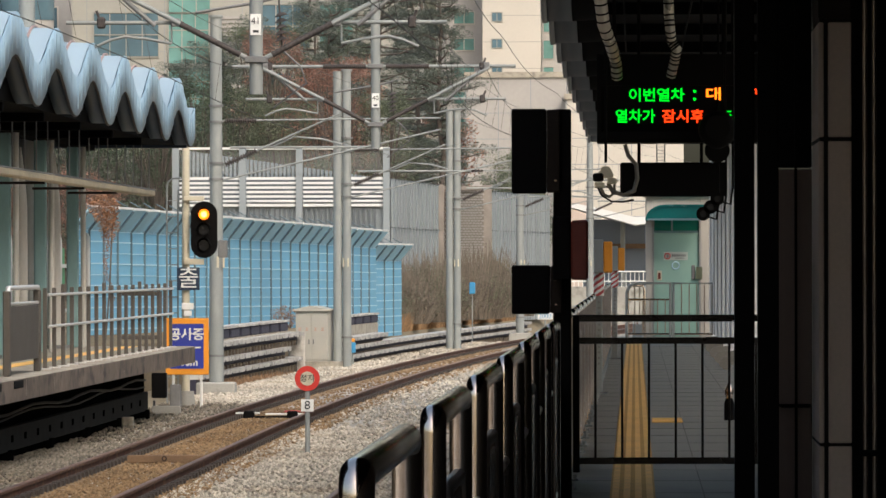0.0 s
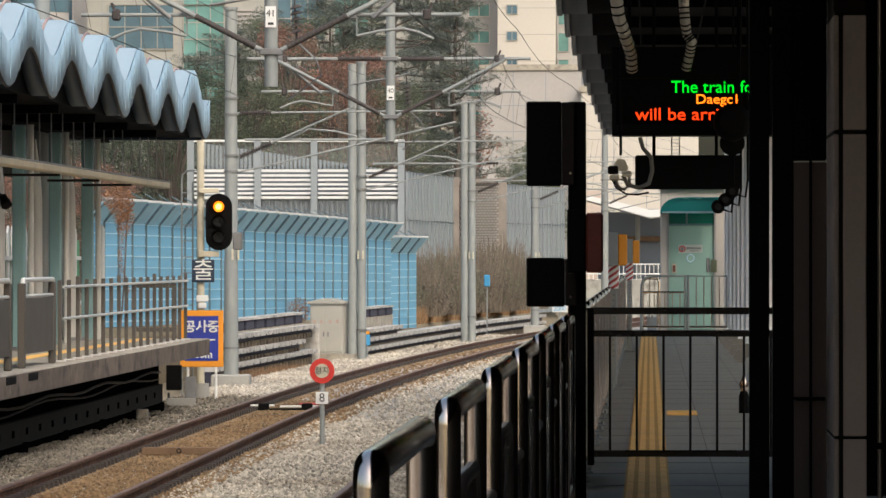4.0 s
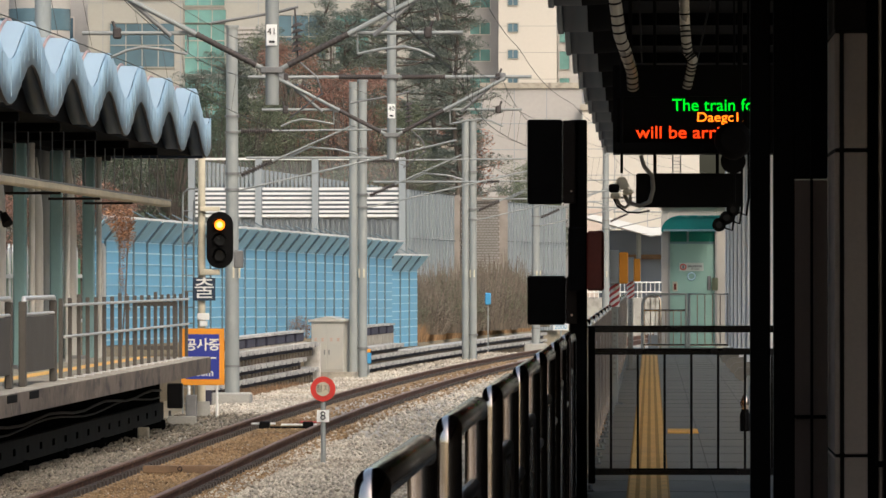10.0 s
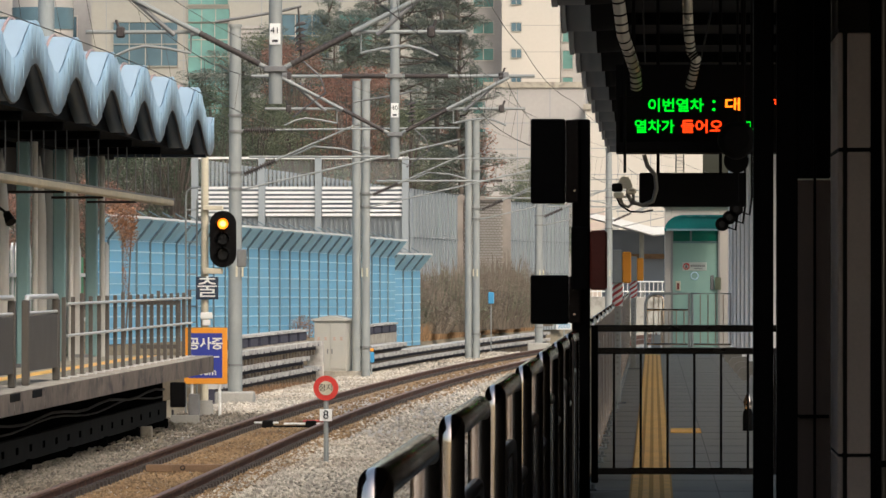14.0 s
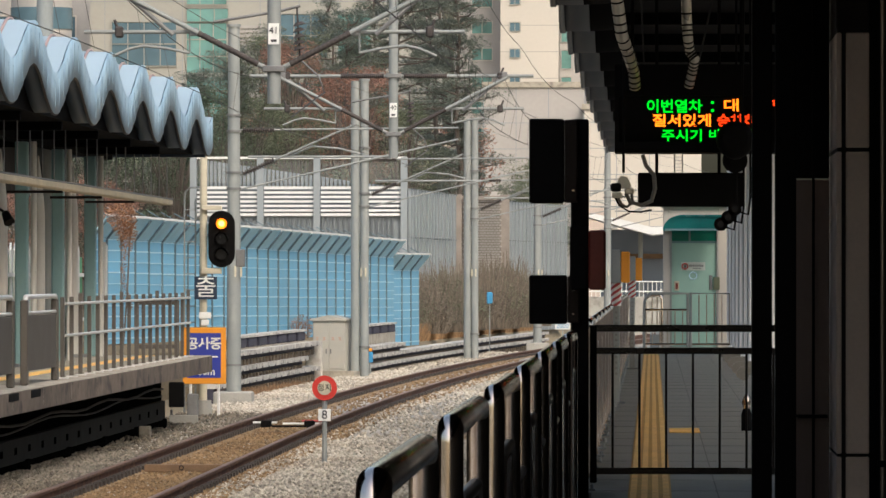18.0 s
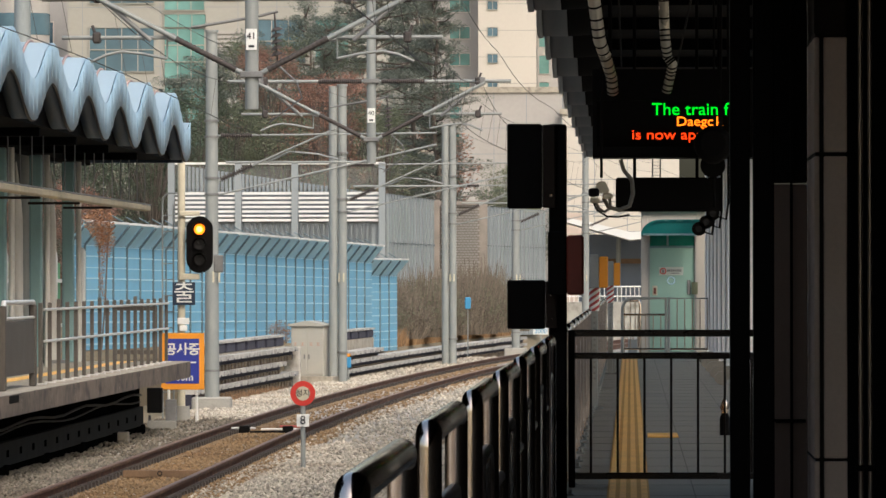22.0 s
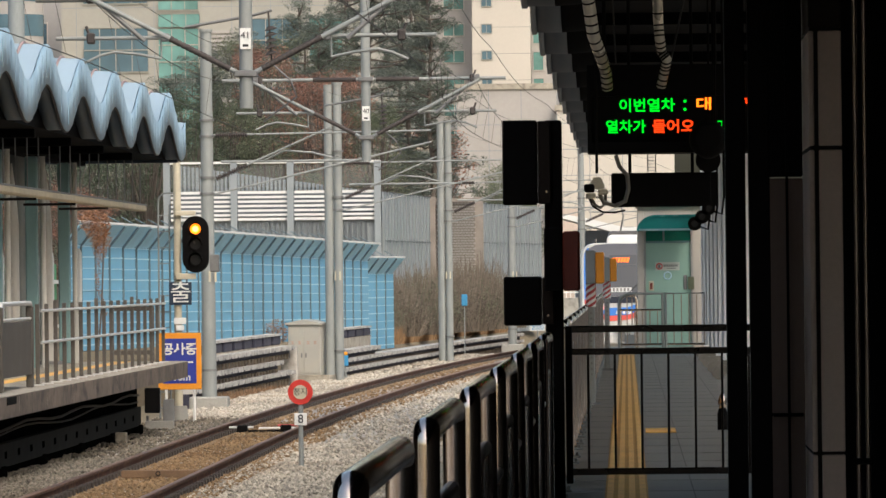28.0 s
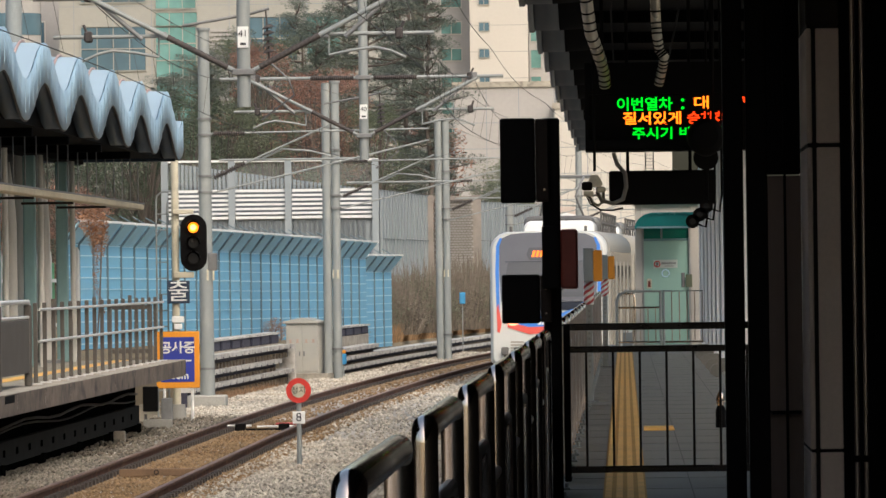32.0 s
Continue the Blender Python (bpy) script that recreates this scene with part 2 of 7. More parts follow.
    amber_core=mat("lit_amber_core", (1.0, 0.8, 0.3), 0.4, emit=(1.0, 0.56, 0.13), power=2.6, bump=0, vary=0),
    dead_lens=mat("unlit_lens", (0.02, 0.02, 0.022), 0.25, bump=0),
    led_green=mat("lit_green_diodes", (0.0, 0.8, 0.05), 0.5, emit=(0.0, 1.0, 0.015), power=0.85, bump=0, vary=0),
    led_red=mat("lit_red_diodes", (1.0, 0.1, 0.0), 0.5, emit=(1.0, 0.045, 0.004), power=1.5, bump=0, vary=0),
    led_train=mat("lit_train_diodes", (1.0, 0.2, 0.0), 0.5, emit=(1.0, 0.13, 0.02), power=1.3, bump=0, vary=0),
    led_orange=mat("lit_orange_diodes", (1.0, 0.4, 0.0), 0.5, emit=(1.0, 0.17, 0.006), power=2.2, bump=0, vary=0),
    head_light=mat("lit_headlamp", (1.0, 0.8, 0.6), 0.4, emit=(1.0, 0.66, 0.45), power=5.0, bump=0, vary=0),
    ink=mat("black_lettering", (0.03, 0.03, 0.035), 0.6, bump=0),
    barrier=mat("grey_noise_barrier", (0.255, 0.285, 0.305), 0.6, vary=0.12, coarse=0.6, stretch=(1, 1, 0.2)),
    # darker copy of the barrier grey, with shade put into the colour
    barrier_shade=mat("shaded_barrier_rib", (0.115, 0.13, 0.145), 0.65, vary=0.15),
    barrier_white=mat("white_barrier_slat", (0.66, 0.67, 0.67), 0.6, vary=0.05),
    barrier_brown=mat("brown_barrier_post", (0.245, 0.215, 0.19), 0.7),
    barrier_clear=clear_sheet("clear_barrier_sheet", (0.55, 0.60, 0.60), 0.15, 0.93),
    train_white=mat("train_white", (0.52, 0.52, 0.50), 0.4, vary=0.06, coarse=0.8, bump=0.02),
    train_grey=mat("train_mask_grey", (0.125, 0.13, 0.155), 0.35, vary=0.06, bump=0.02),
    train_navy=mat("train_navy_glass", (0.03, 0.035, 0.05), 0.15, vary=0.05, bump=0),
    lamp_rim=mat("headlamp_halo_glow", (1.0, 0.5, 0.3), 0.4, emit=(1.0, 0.24, 0.11), power=1.5, bump=0, vary=0),
    train_blue=mat("train_blue", (0.05, 0.20, 0.62), 0.4, vary=0.05, bump=0.02),
    train_red=mat("train_red", (0.62, 0.09, 0.07), 0.4, vary=0.05, bump=0.02),
    train_screen=mat("train_windscreen", (0.12, 0.125, 0.14), 0.12, bump=0, vary=0.05),
    train_glass=mat("train_glass", (0.05, 0.06, 0.07), 0.08, bump=0, vary=0.05),
    train_rib=mat("train_rib_shadow", (0.20, 0.185, 0.16), 0.6, vary=0.1, bump=0.03),
    train_steel=mat("train_steel", (0.30, 0.28, 0.245), 0.55, metal=0.1, vary=0.1, bump=0.03),
    train_roof=mat("train_roof_gear", (0.10, 0.095, 0.09), 0.7, vary=0.3),
    # pine and green leaf colours are paled to stand in for distance haze
    pine=soft_leaf(by_island(mat("hazy_pine_needles", (0.165, 0.185, 0.155), 0.9, vary=0.3, fine=2, coarse=0.5, bump=0), 0.25)),
    leaf_green=soft_leaf(by_island(mat("hazy_green_leaves", (0.165, 0.185, 0.12), 0.9, vary=0.3, fine=2, coarse=0.4, bump=0), 0.25)),
    leaf_dark=soft_leaf(by_island(mat("dark_green_leaves", (0.09, 0.115, 0.075), 0.9, vary=0.3, fine=2, coarse=0.4, bump=0), 0.25)),
    leaf_rust=soft_leaf(by_island(mat("rust_brown_leaves", (0.31, 0.175, 0.13), 0.9, vary=0.35, fine=2, coarse=0.5, bump=0), 0.3)),
    bark=mat("grey_brown_bark", (0.12, 0.10, 0.085), 0.95, vary=0.3, fine=12, stretch=(1, 1, 0.3), bump=0.6, depth=0.02),
    twig=by_island(mat("dry_twigs", (0.155, 0.128, 0.10), 0.95, vary=0.3, coarse=0.6, bump=0), 0.4),
    dry_grass=by_island(mat("dry_grass", (0.27, 0.165, 0.085), 0.95, vary=0.3, coarse=0.5, bump=0), 0.4),
    weed=by_island(mat("brown_weed", (0.17, 0.105, 0.06), 0.95, vary=0.3, coarse=0.5, bump=0), 0.5),
    vine=by_island(mat("withered_vine", (0.30, 0.15, 0.075), 0.95, vary=0.3, coarse=2, bump=0), 0.5),
    wall_beige=mat("beige_facade", (0.345, 0.335, 0.30), 0.85, vary=0.08, fine=4, coarse=0.15, bump=0.05),
    wall_cream=mat("cream_facade", (0.55, 0.51, 0.45), 0.85, vary=0.05, fine=4, coarse=0.1, bump=0.05),
    wall_stone=mat("stone_facade", (0.385, 0.365, 0.345), 0.85, vary=0.1, fine=4, coarse=0.2, bump=0.05),
    wall_rose=mat("rose_facade", (0.52, 0.43, 0.37), 0.85, vary=0.06, fine=4, coarse=0.2, bump=0.05),
    # pane green, lightened with the same painted haze
    pane=mat("hazy_green_window_glass", (0.13, 0.27, 0.25), 0.2, vary=0.4, fine=0.6, coarse=0.3, bump=0),
    pane_dark=mat("dark_window_glass", (0.09, 0.155, 0.195), 0.2, vary=0.3, fine=0.8, coarse=0.3, bump=0),
    slate=mat("far_shed_blue_grey", (0.16, 0.19, 0.24), 0.7, vary=0.2, coarse=0.3),
    wood=mat("rust_stained_board", (0.17, 0.105, 0.06), 0.9, vary=0.3, coarse=3),
)


# ---- mesh tools ----
class Build:
    """Collects points and faces of one part; join() turns them into a mesh."""

    def __init__(self):
        self.v, self.f, self.s = [], [], []

    def add(self, verts, faces, smooth=False):
        k = len(self.v)
        self.v += [tuple(p) for p in verts]
        self.f += [tuple(i + k for i in f) for f in faces]
        self.s += [smooth] * len(faces)
        return self

    def box(self, x0, x1, y0, y1, z0, z1, bevel=0.0, turn=None):
        """A box between two corners, with chamfered edges if bevel is given."""
        if bevel <= 0:
            vs = [(x, y, z) for x in (x0, x1) for y in (y0, y1) for z in (z0, z1)]
            fs = [(0, 1, 3, 2), (4, 6, 7, 5), (0, 4, 5, 1), (2, 3, 7, 6), (0, 2, 6, 4), (1, 5, 7, 3)]
        else:
            b = min(bevel, 0.45 * (x1 - x0), 0.45 * (y1 - y0), 0.45 * (z1 - z0))
            vs, fs, idx = [], [], {}
            for ix, x in ((0, x0), (1, x1)):
                for iy, y in ((0, y0), (1, y1)):
                    for iz, z in ((0, z0), (1, z1)):
                        dx, dy, dz = (b if ix == 0 else -b), (b if iy == 0 else -b), (b if iz == 0 else -b)
                        for a, p in (("x", (x, y + dy, z + dz)), ("y", (x + dx, y, z + dz)), ("z", (x + dx, y + dy, z))):
                            idx[ix, iy, iz, a] = len(vs)
                            vs.append(p)
            i = lambda x, y, z, a: idx[x, y, z, a]
            for s in (0, 1):
                fs.append([i(s, 0, 0, "x"), i(s, 1, 0, "x"), i(s, 1, 1, "x"), i(s, 0, 1, "x")])
                fs.append([i(0, s, 0, "y"), i(1, s, 0, "y"), i(1, s, 1, "y"), i(0, s, 1, "y")])
                fs.append([i(0, 0, s, "z"), i(1, 0, s, "z"), i(1, 1, s, "z"), i(0, 1, s, "z")])
                for t in (0, 1):
                    fs.append([i(s, t, 0, "x"), i(s, t, 1, "x"), i(s, t, 1, "y"), i(s, t, 0, "y")])
                    fs.append([i(s, 0, t, "x"), i(s, 1, t, "x"), i(s, 1, t, "z"), i(s, 0, t, "z")])
                    fs.append([i(0, s, t, "y"), i(1, s, t, "y"), i(1, s, t, "z"), i(0, s, t, "z")])
                    for u in (0, 1):
                        fs.append([i(s, t, u, "x"), i(s, t, u, "y"), i(s, t, u, "z")])
        if turn is not None:
            vs = [turn @ Vector(p) for p in vs]
        return self.add(vs, fs)

    def path(self, pts, r, seg=8, caps=True, smooth=True):
        """A tube along a line of points; r may be one radius or one for each point."""
        pts = [Vector(p) for p in pts]
        rs = list(r) if isinstance(r, (list, tuple)) else [r] * len(pts)
        if caps and smooth:
            # a close second ring at each end keeps the shading straight along the tube
            for end, near in ((0, 1), (-1, -2)):
                w = min(0.02, 0.003 / max(1e-6, (pts[near] - pts[end]).length))
                q, rq = pts[end].lerp(pts[near], w), rs[end] + (rs[near] - rs[end]) * w
                at = 1 if end == 0 else len(pts) - 1
                pts.insert(at, q)
                rs.insert(at, rq)
        vs, fs = [], []
        ref = None
        for k, p in enumerate(pts):
            d = (pts[min(k + 1, len(pts) - 1)] - pts[max(k - 1, 0)]).normalized()
            if ref is None:
                ref = Vector((0, 0, 1)) if abs(d.z) < 0.9 else Vector((1, 0, 0))
            a = d.cross(ref).normalized()
            b = a.cross(d).normalized()
            ref = b
            for j in range(seg):
                w = 2 * pi * (j + 0.5) / seg
                vs.append(p + (a * cos(w) + b * sin(w)) * rs[k])
        for k in range(len(pts) - 1):
            for j in range(seg):
                q = (j + 1) % seg
                fs.append((k * seg + j, k * seg + q, (k + 1) * seg + q, (k + 1) * seg + j))
        self.add(vs, fs, smooth)
        if caps:
            n = len(self.v) - len(vs)
            self.f += [tuple(n + j for j in reversed(range(seg))), tuple(n + len(vs) - seg + j for j in range(seg))]
            self.s += [False, False]
        return self

    def prism(self, poly, y0, y1, axis="y"):
        """A flat outline (pairs) pushed from y0 to y1 along an axis; for axis y the pairs are (x, z), for x (y, z), for z (x, y)."""
        put = {"y": lambda a, b, t: (a, t, b), "x": lambda a, b, t: (t, a, b), "z": lambda a, b, t: (a, b, t)}[axis]
        n = len(poly)
        vs = [put(a, b, y0) for a, b in poly] + [put(a, b, y1) for a, b in poly]
        fs = [tuple(range(n)), tuple(reversed(range(n, 2 * n)))] + [(k, (k + 1) % n + 0, (k + 1) % n + n, k + n) for k in range(n)]
        return self.add(vs, fs)

    def disc(self, x, y, z, r, y1, seg=28, squash=1.0):
        return self.prism([(x + r * cos(2 * pi * k / seg), z + squash * r * sin(2 * pi * k / seg)) for k in range(seg)], y, y1)

    def along(self, line, profile, closed=True):
        """Sweeps an outline of (across, up) pairs along a line of (x, y, z), the across direction lying level."""
        vs, fs, n = [], [], len(profile)
        for k, p in enumerate(line):
            a, b = line[max(k - 1, 0)], line[min(k + 1, len(line) - 1)]
            d = Vector((b[0] - a[0], b[1] - a[1])).normalized()
            for u, w in profile:
                vs.append((p[0] + d.y * u, p[1] - d.x * u, p[2] + w))
        m = n if closed else n - 1
        for k in range(len(line) - 1):
            for j in range(m):
                q = (j + 1) % n
                fs.append((k * n + j, k * n + q, (k + 1) * n + q, (k + 1) * n + j))
        if closed:
            fs += [tuple(range(n)), tuple(len(vs) - n + j for j in reversed(range(n)))]
        return self.add(vs, fs)

    def mesh(self, name, material):
        me = bpy.data.meshes.new(name)
        me.from_pydata(self.v, [], self.f)
        me.polygons.foreach_set("use_smooth", self.s)
        me.materials.append(M[material])
        me.update()
        bm = bmesh.new()
        bm.from_mesh(me)
        if len(bm.faces) < 60000:
            bmesh.ops.recalc_face_normals(bm, faces=bm.faces)
        bm.to_mesh(me)
        bm.free()
        return me


def part(name, build, material, parent=None, label="", at=None):
    """Links a build as one mesh object under a thing or part."""
    ob = new(name, build.mesh(name, material))
    if parent is not None:
        ob.parent = parent
    if at is not None:
        ob.matrix_basis = at
    if label:
        ob["label"] = label
    return ob


def share(name, data, parent, at):
    ob = new(name, data)
    ob.parent = parent
    ob.matrix_basis = at
    return ob


def thing(name, at, label, category, group="", kind=""):
    ob = new(name)
    ob.empty_display_size = 0.2
    ob.matrix_basis = at
    return tagged(ob, label, category, group, kind)


def lettering(name, text, size, material, parent, at, depth=0.004, bold=0.0):
    """Raised letters in the built-in font, centred on their middle, facing -y."""
    c = bpy.data.curves.new(name, "FONT")
    c.body, c.size, c.extrude, c.offset = text, size, depth, bold
    c.align_x, c.align_y = "CENTER", "CENTER"
    tmp = bpy.data.objects.new(name, c)
    me = bpy.data.meshes.new_from_object(tmp)
    bpy.data.objects.remove(tmp)
    me.materials.clear()
    me.materials.append(M[material])
    ob = new(name, me)
    ob.parent = parent
    ob.matrix_basis = at @ pose(0, 0, 0, 90)
    return ob


def near_x(y):
    return -2.73 + 2.0e-4 * max(0.0, y - 102) ** 2


def far_x(y):
    return -6.68 + 2.0e-4 * max(0.0, y - 102) ** 2


RAIL_TOP, BED = -1.135, -1.31


# ---- ground, bed and tracks ----
b = Build()
b.box(-3000, 3000, -1500, 4000, -4.0, -1.55)
ground = tagged(part("ground", b, "earth"), "dry brown earth reaching to the horizon", "ground", kind="structure")
ys = [-40 + 6 * k for k in range(140)]
b = Build()
b.along([(near_x(y), y, 0) for y in ys], [(1.72, -1.6), (1.72, BED - 0.02), (-5.9, BED - 0.02), (-6.5, -1.6)])
track_bed = tagged(part("track_bed", b, "ballast"), "bed of grey crushed stone ballast under two tracks", "ballast", kind="structure")


def rail_profile(head):
    if head:
        return [(-0.033, -0.012), (-0.028, 0.0), (0.028, 0.0), (0.033, -0.012)]
    return [(-0.036, -0.010), (0.036, -0.010), (0.036, -0.04), (0.009, -0.055), (0.009, -0.14), (0.075, -0.158), (0.075, -0.172),
            (-0.075, -0.172), (-0.075, -0.158), (-0.009, -0.14), (-0.009, -0.055), (-0.036, -0.04)]


sleeper_mesh = Build().prism([(-1.2, -0.2), (1.2, -0.2), (1.2, -0.03), (0.9, 0.0), (0.55, 0.0), (0.4, -0.025), (-0.4, -0.025), (-0.55, 0.0), (-0.9, 0.0), (-1.2, -0.03)], -0.13, 0.13).mesh("sleeper", "sleeper")
for nm, fx, word in (("far_track", far_x, "outer"), ("near_track", near_x, "platform")):
    tr = thing("railway_track", pose(0, 0, 0), "rusty steel rails with bright heads on concrete sleepers, %s track" % word, "railway track", kind="structure")
    yy = [-40 + 3 * k for k in range(260)]
    for s in (-0.75, 0.75):
        rail = part("rail", Build().along([(fx(y) + s, y, RAIL_TOP) for y in yy], rail_profile(False)), "rail_side", tr, "rust-brown rail")
        part("rail_head", Build().along([(fx(y) + s, y, RAIL_TOP + 0.002) for y in yy], rail_profile(True)), "rail_head", rail, "worn bright rail head")
    clips = Build()
    for k in range(283):
        y = 66 + 0.6 * k
        w = math.atan(4e-4 * max(0.0, y - 102))
        share("sleeper", sleeper_mesh, tr, pose(fx(y), y, RAIL_TOP - 0.172, 0, 0, -math.degrees(w)))
        for s in (-0.75, 0.75):
            for q in (-1, 1):
                x = fx(y) + s + q * 0.10
                clips.box(x - 0.055, x + 0.055, y - 0.10, y + 0.10, RAIL_TOP - 0.18, RAIL_TOP - 0.10)
    tagged(part("rail_clip", clips, "clip", tr), kind="stuff")


def stones(name, n, area, rust, z, size, seed, label):
    """Crushed stones, each an uneven eight-sided lump, strewn between two offsets from the outer track."""
    rnd = random.Random(seed)
    vs, fs = [], []
    for _ in range(n):
        u = rnd.random()
        y = 1 / (1 / area[2] + u * (1 / area[3] - 1 / area[2])) if u < 0.7 else rnd.uniform(area[2], area[3])
        x = far_x(y) + rnd.uniform(area[0], area[1])
        r = size * rnd.uniform(0.55, 1.25) * (0.8 + 0.4 * y / 150)
        k, a = len(vs), rnd.uniform(0, pi)
        zz = z + rnd.uniform(-0.4, 0.55) * r
        for j in range(4):
            w = a + j * pi / 2 + rnd.uniform(-0.4, 0.4)
            q = r * rnd.uniform(0.7, 1.2)
            vs.append((x + q * cos(w), y + q * sin(w), zz + rnd.uniform(-0.3, 0.3) * r))
        vs += [(x + rnd.uniform(-0.4, 0.4) * r, y + rnd.uniform(-0.4, 0.4) * r, zz + 0.8 * r), (x, y, zz - 0.7 * r)]
        for j in range(4):
            q = (j + 1) % 4
            fs += [(k + j, k + q, k + 4), (k + q, k + j, k + 5)]
    me = bpy.data.meshes.new(name)
    me.from_pydata(vs, [], fs)
    me.materials.append(M[rust])
    ob = new(name, me)
    return tagged(ob, label, "ballast", kind="stuff")


stones("ballast_stones", 60000, (0.98, 5.6, 52, 215), "stone", BED, 0.033, 1, "loose grey crushed stones between the tracks")
stones("ballast_stones", 20000, (-2.9, -0.98, 66, 132), "stone_darker", BED + 0.02, 0.033, 2, "loose darker grey-brown crushed stones beside the opposite platform")
stones("ballast_stones", 16000, (-3.0, -0.98, 130, 235), "stone", BED + 0.02, 0.033, 6, "loose pale crushed stones along the outer rail")
stones("ballast_stones", 18000, (-0.64, 0.64, 66, 215), "stone_rust", BED - 0.02, 0.030, 3, "rust-stained stones between the rails")
stones("ballast_stones", 9000, (0.84, 1.35, 60, 215), "stone_rust", BED, 0.030, 4, "rust-stained stones beside the rail")

# ---- camera-side platform ----
b = Build()
b.box(-0.99, 9.0, -45, 137, -0.32, 0.0, 0.015)
platform_near = tagged(part("platform_near", b, "paving"), "grey granite platform floor with fine joints", "platform", kind="structure")
b = Build()
b.box(-0.80, 9.0, -45, 136.8, -1.54, -0.323)
tagged(part("platform_wall", b, "concrete"), "stained concrete wall under the platform", "wall", kind="structure")
joints = Build()
for k in range(38):
    y = 38 + 2.4 * k
    joints.box(-0.98, 1.62, y - 0.004, y + 0.004, -0.004, 0.0022)
for x in (-0.75, 0.45, 1.05):
    joints.box(x - 0.004, x + 0.004, 30, 136, -0.004, 0.0026)
tagged(part("paving_joint", joints, "tactile_joint", platform_near, "dark paving joints"), kind="stuff")
tb = Build()
tb.box(-0.148, 0.148, -0.148, 0.148, 0.0, 0.006)
for k in range(4):
    x = -0.1125 + 0.075 * k
    tb.box(x - 0.022, x + 0.022, -0.144, 0.144, 0.006, 0.013)
tile_mesh = tb.mesh("tactile_tile", "tactile_base")
tile_mesh.materials.append(M["tactile"])
for q in tile_mesh.polygons:
    q.material_index = 0 if q.index < 6 else 1
for k in range(292):
    share("tactile_tile", tile_mesh, platform_near, pose(-0.016, 40.15 + 0.3 * k, 0))
for k in range(5):
    share("tactile_tile", tile_mesh, platform_near, pose(0.31, 62.0 + 0.3 * k, 0, 0, 0, 90))

# unseen hall added round the camera to darken the near platform and reflections
b = Build()
b.box(3.2, 3.5, -45, 45, 0, 4.24)
b.box(-1.0, 3.2, -45, -44.7, 0, 4.24)
tagged(part("wall_hall", b, "dark"), "unseen dark wall added to block light", "wall", kind="structure")
b = Build()
b.box(-1.0, 9.0, -62, 34, 6.6, 7.0)
tagged(part("ceiling_hall", b, "soffit"), "unseen dark ceiling added over the tracks to block light", "ceiling", kind="structure")
b = Build()
b.box(-16.4, 9.0, -62, -61.6, -1.54, 6.6)
tagged(part("wall_back", b, "dark"), "unseen dark end wall added to block light from behind", "wall", kind="structure")
# unseen deck, added to shade the outer track
b = Build()
b.box(-16.4, -4.8, 13, 72, 6.6, 7.0)
tagged(part("ceiling_deck", b, "soffit"), "unseen dark deck added to shade the outer track", "ceiling", kind="structure")
# unseen side wall, added dark for the handrail tubes to mirror
b = Build()
b.box(-16.4, -16.0, 13, 66, -1.54, 6.6)
tagged(part("wall_hall_far", b, "dark"), "unseen dark side wall added for dark reflections", "wall", kind="structure")
# unseen pale ground, added so the handrail tubes mirror a bright strip
b = Build()
b.box(-160, -16.5, -190, 14, -1.56, -0.4)
tagged(part("pavement_plaza", b, "reflector_pale"), "unseen pale ground added to brighten the handrail reflections", "pavement", kind="structure")
b = Build()
b.box(8.6, 9.0, 45, 137, 0, 2.2)
tagged(part("wall_platform", b, "booth"), "pale boundary wall behind the platform", "wall", kind="structure")
b = Build()
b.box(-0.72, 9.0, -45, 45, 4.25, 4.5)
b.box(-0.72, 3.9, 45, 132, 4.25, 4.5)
roof_near = tagged(part("ceiling_platform", b, "soffit"), "platform canopy underside, its shade painted near-black", "ceiling", kind="structure")


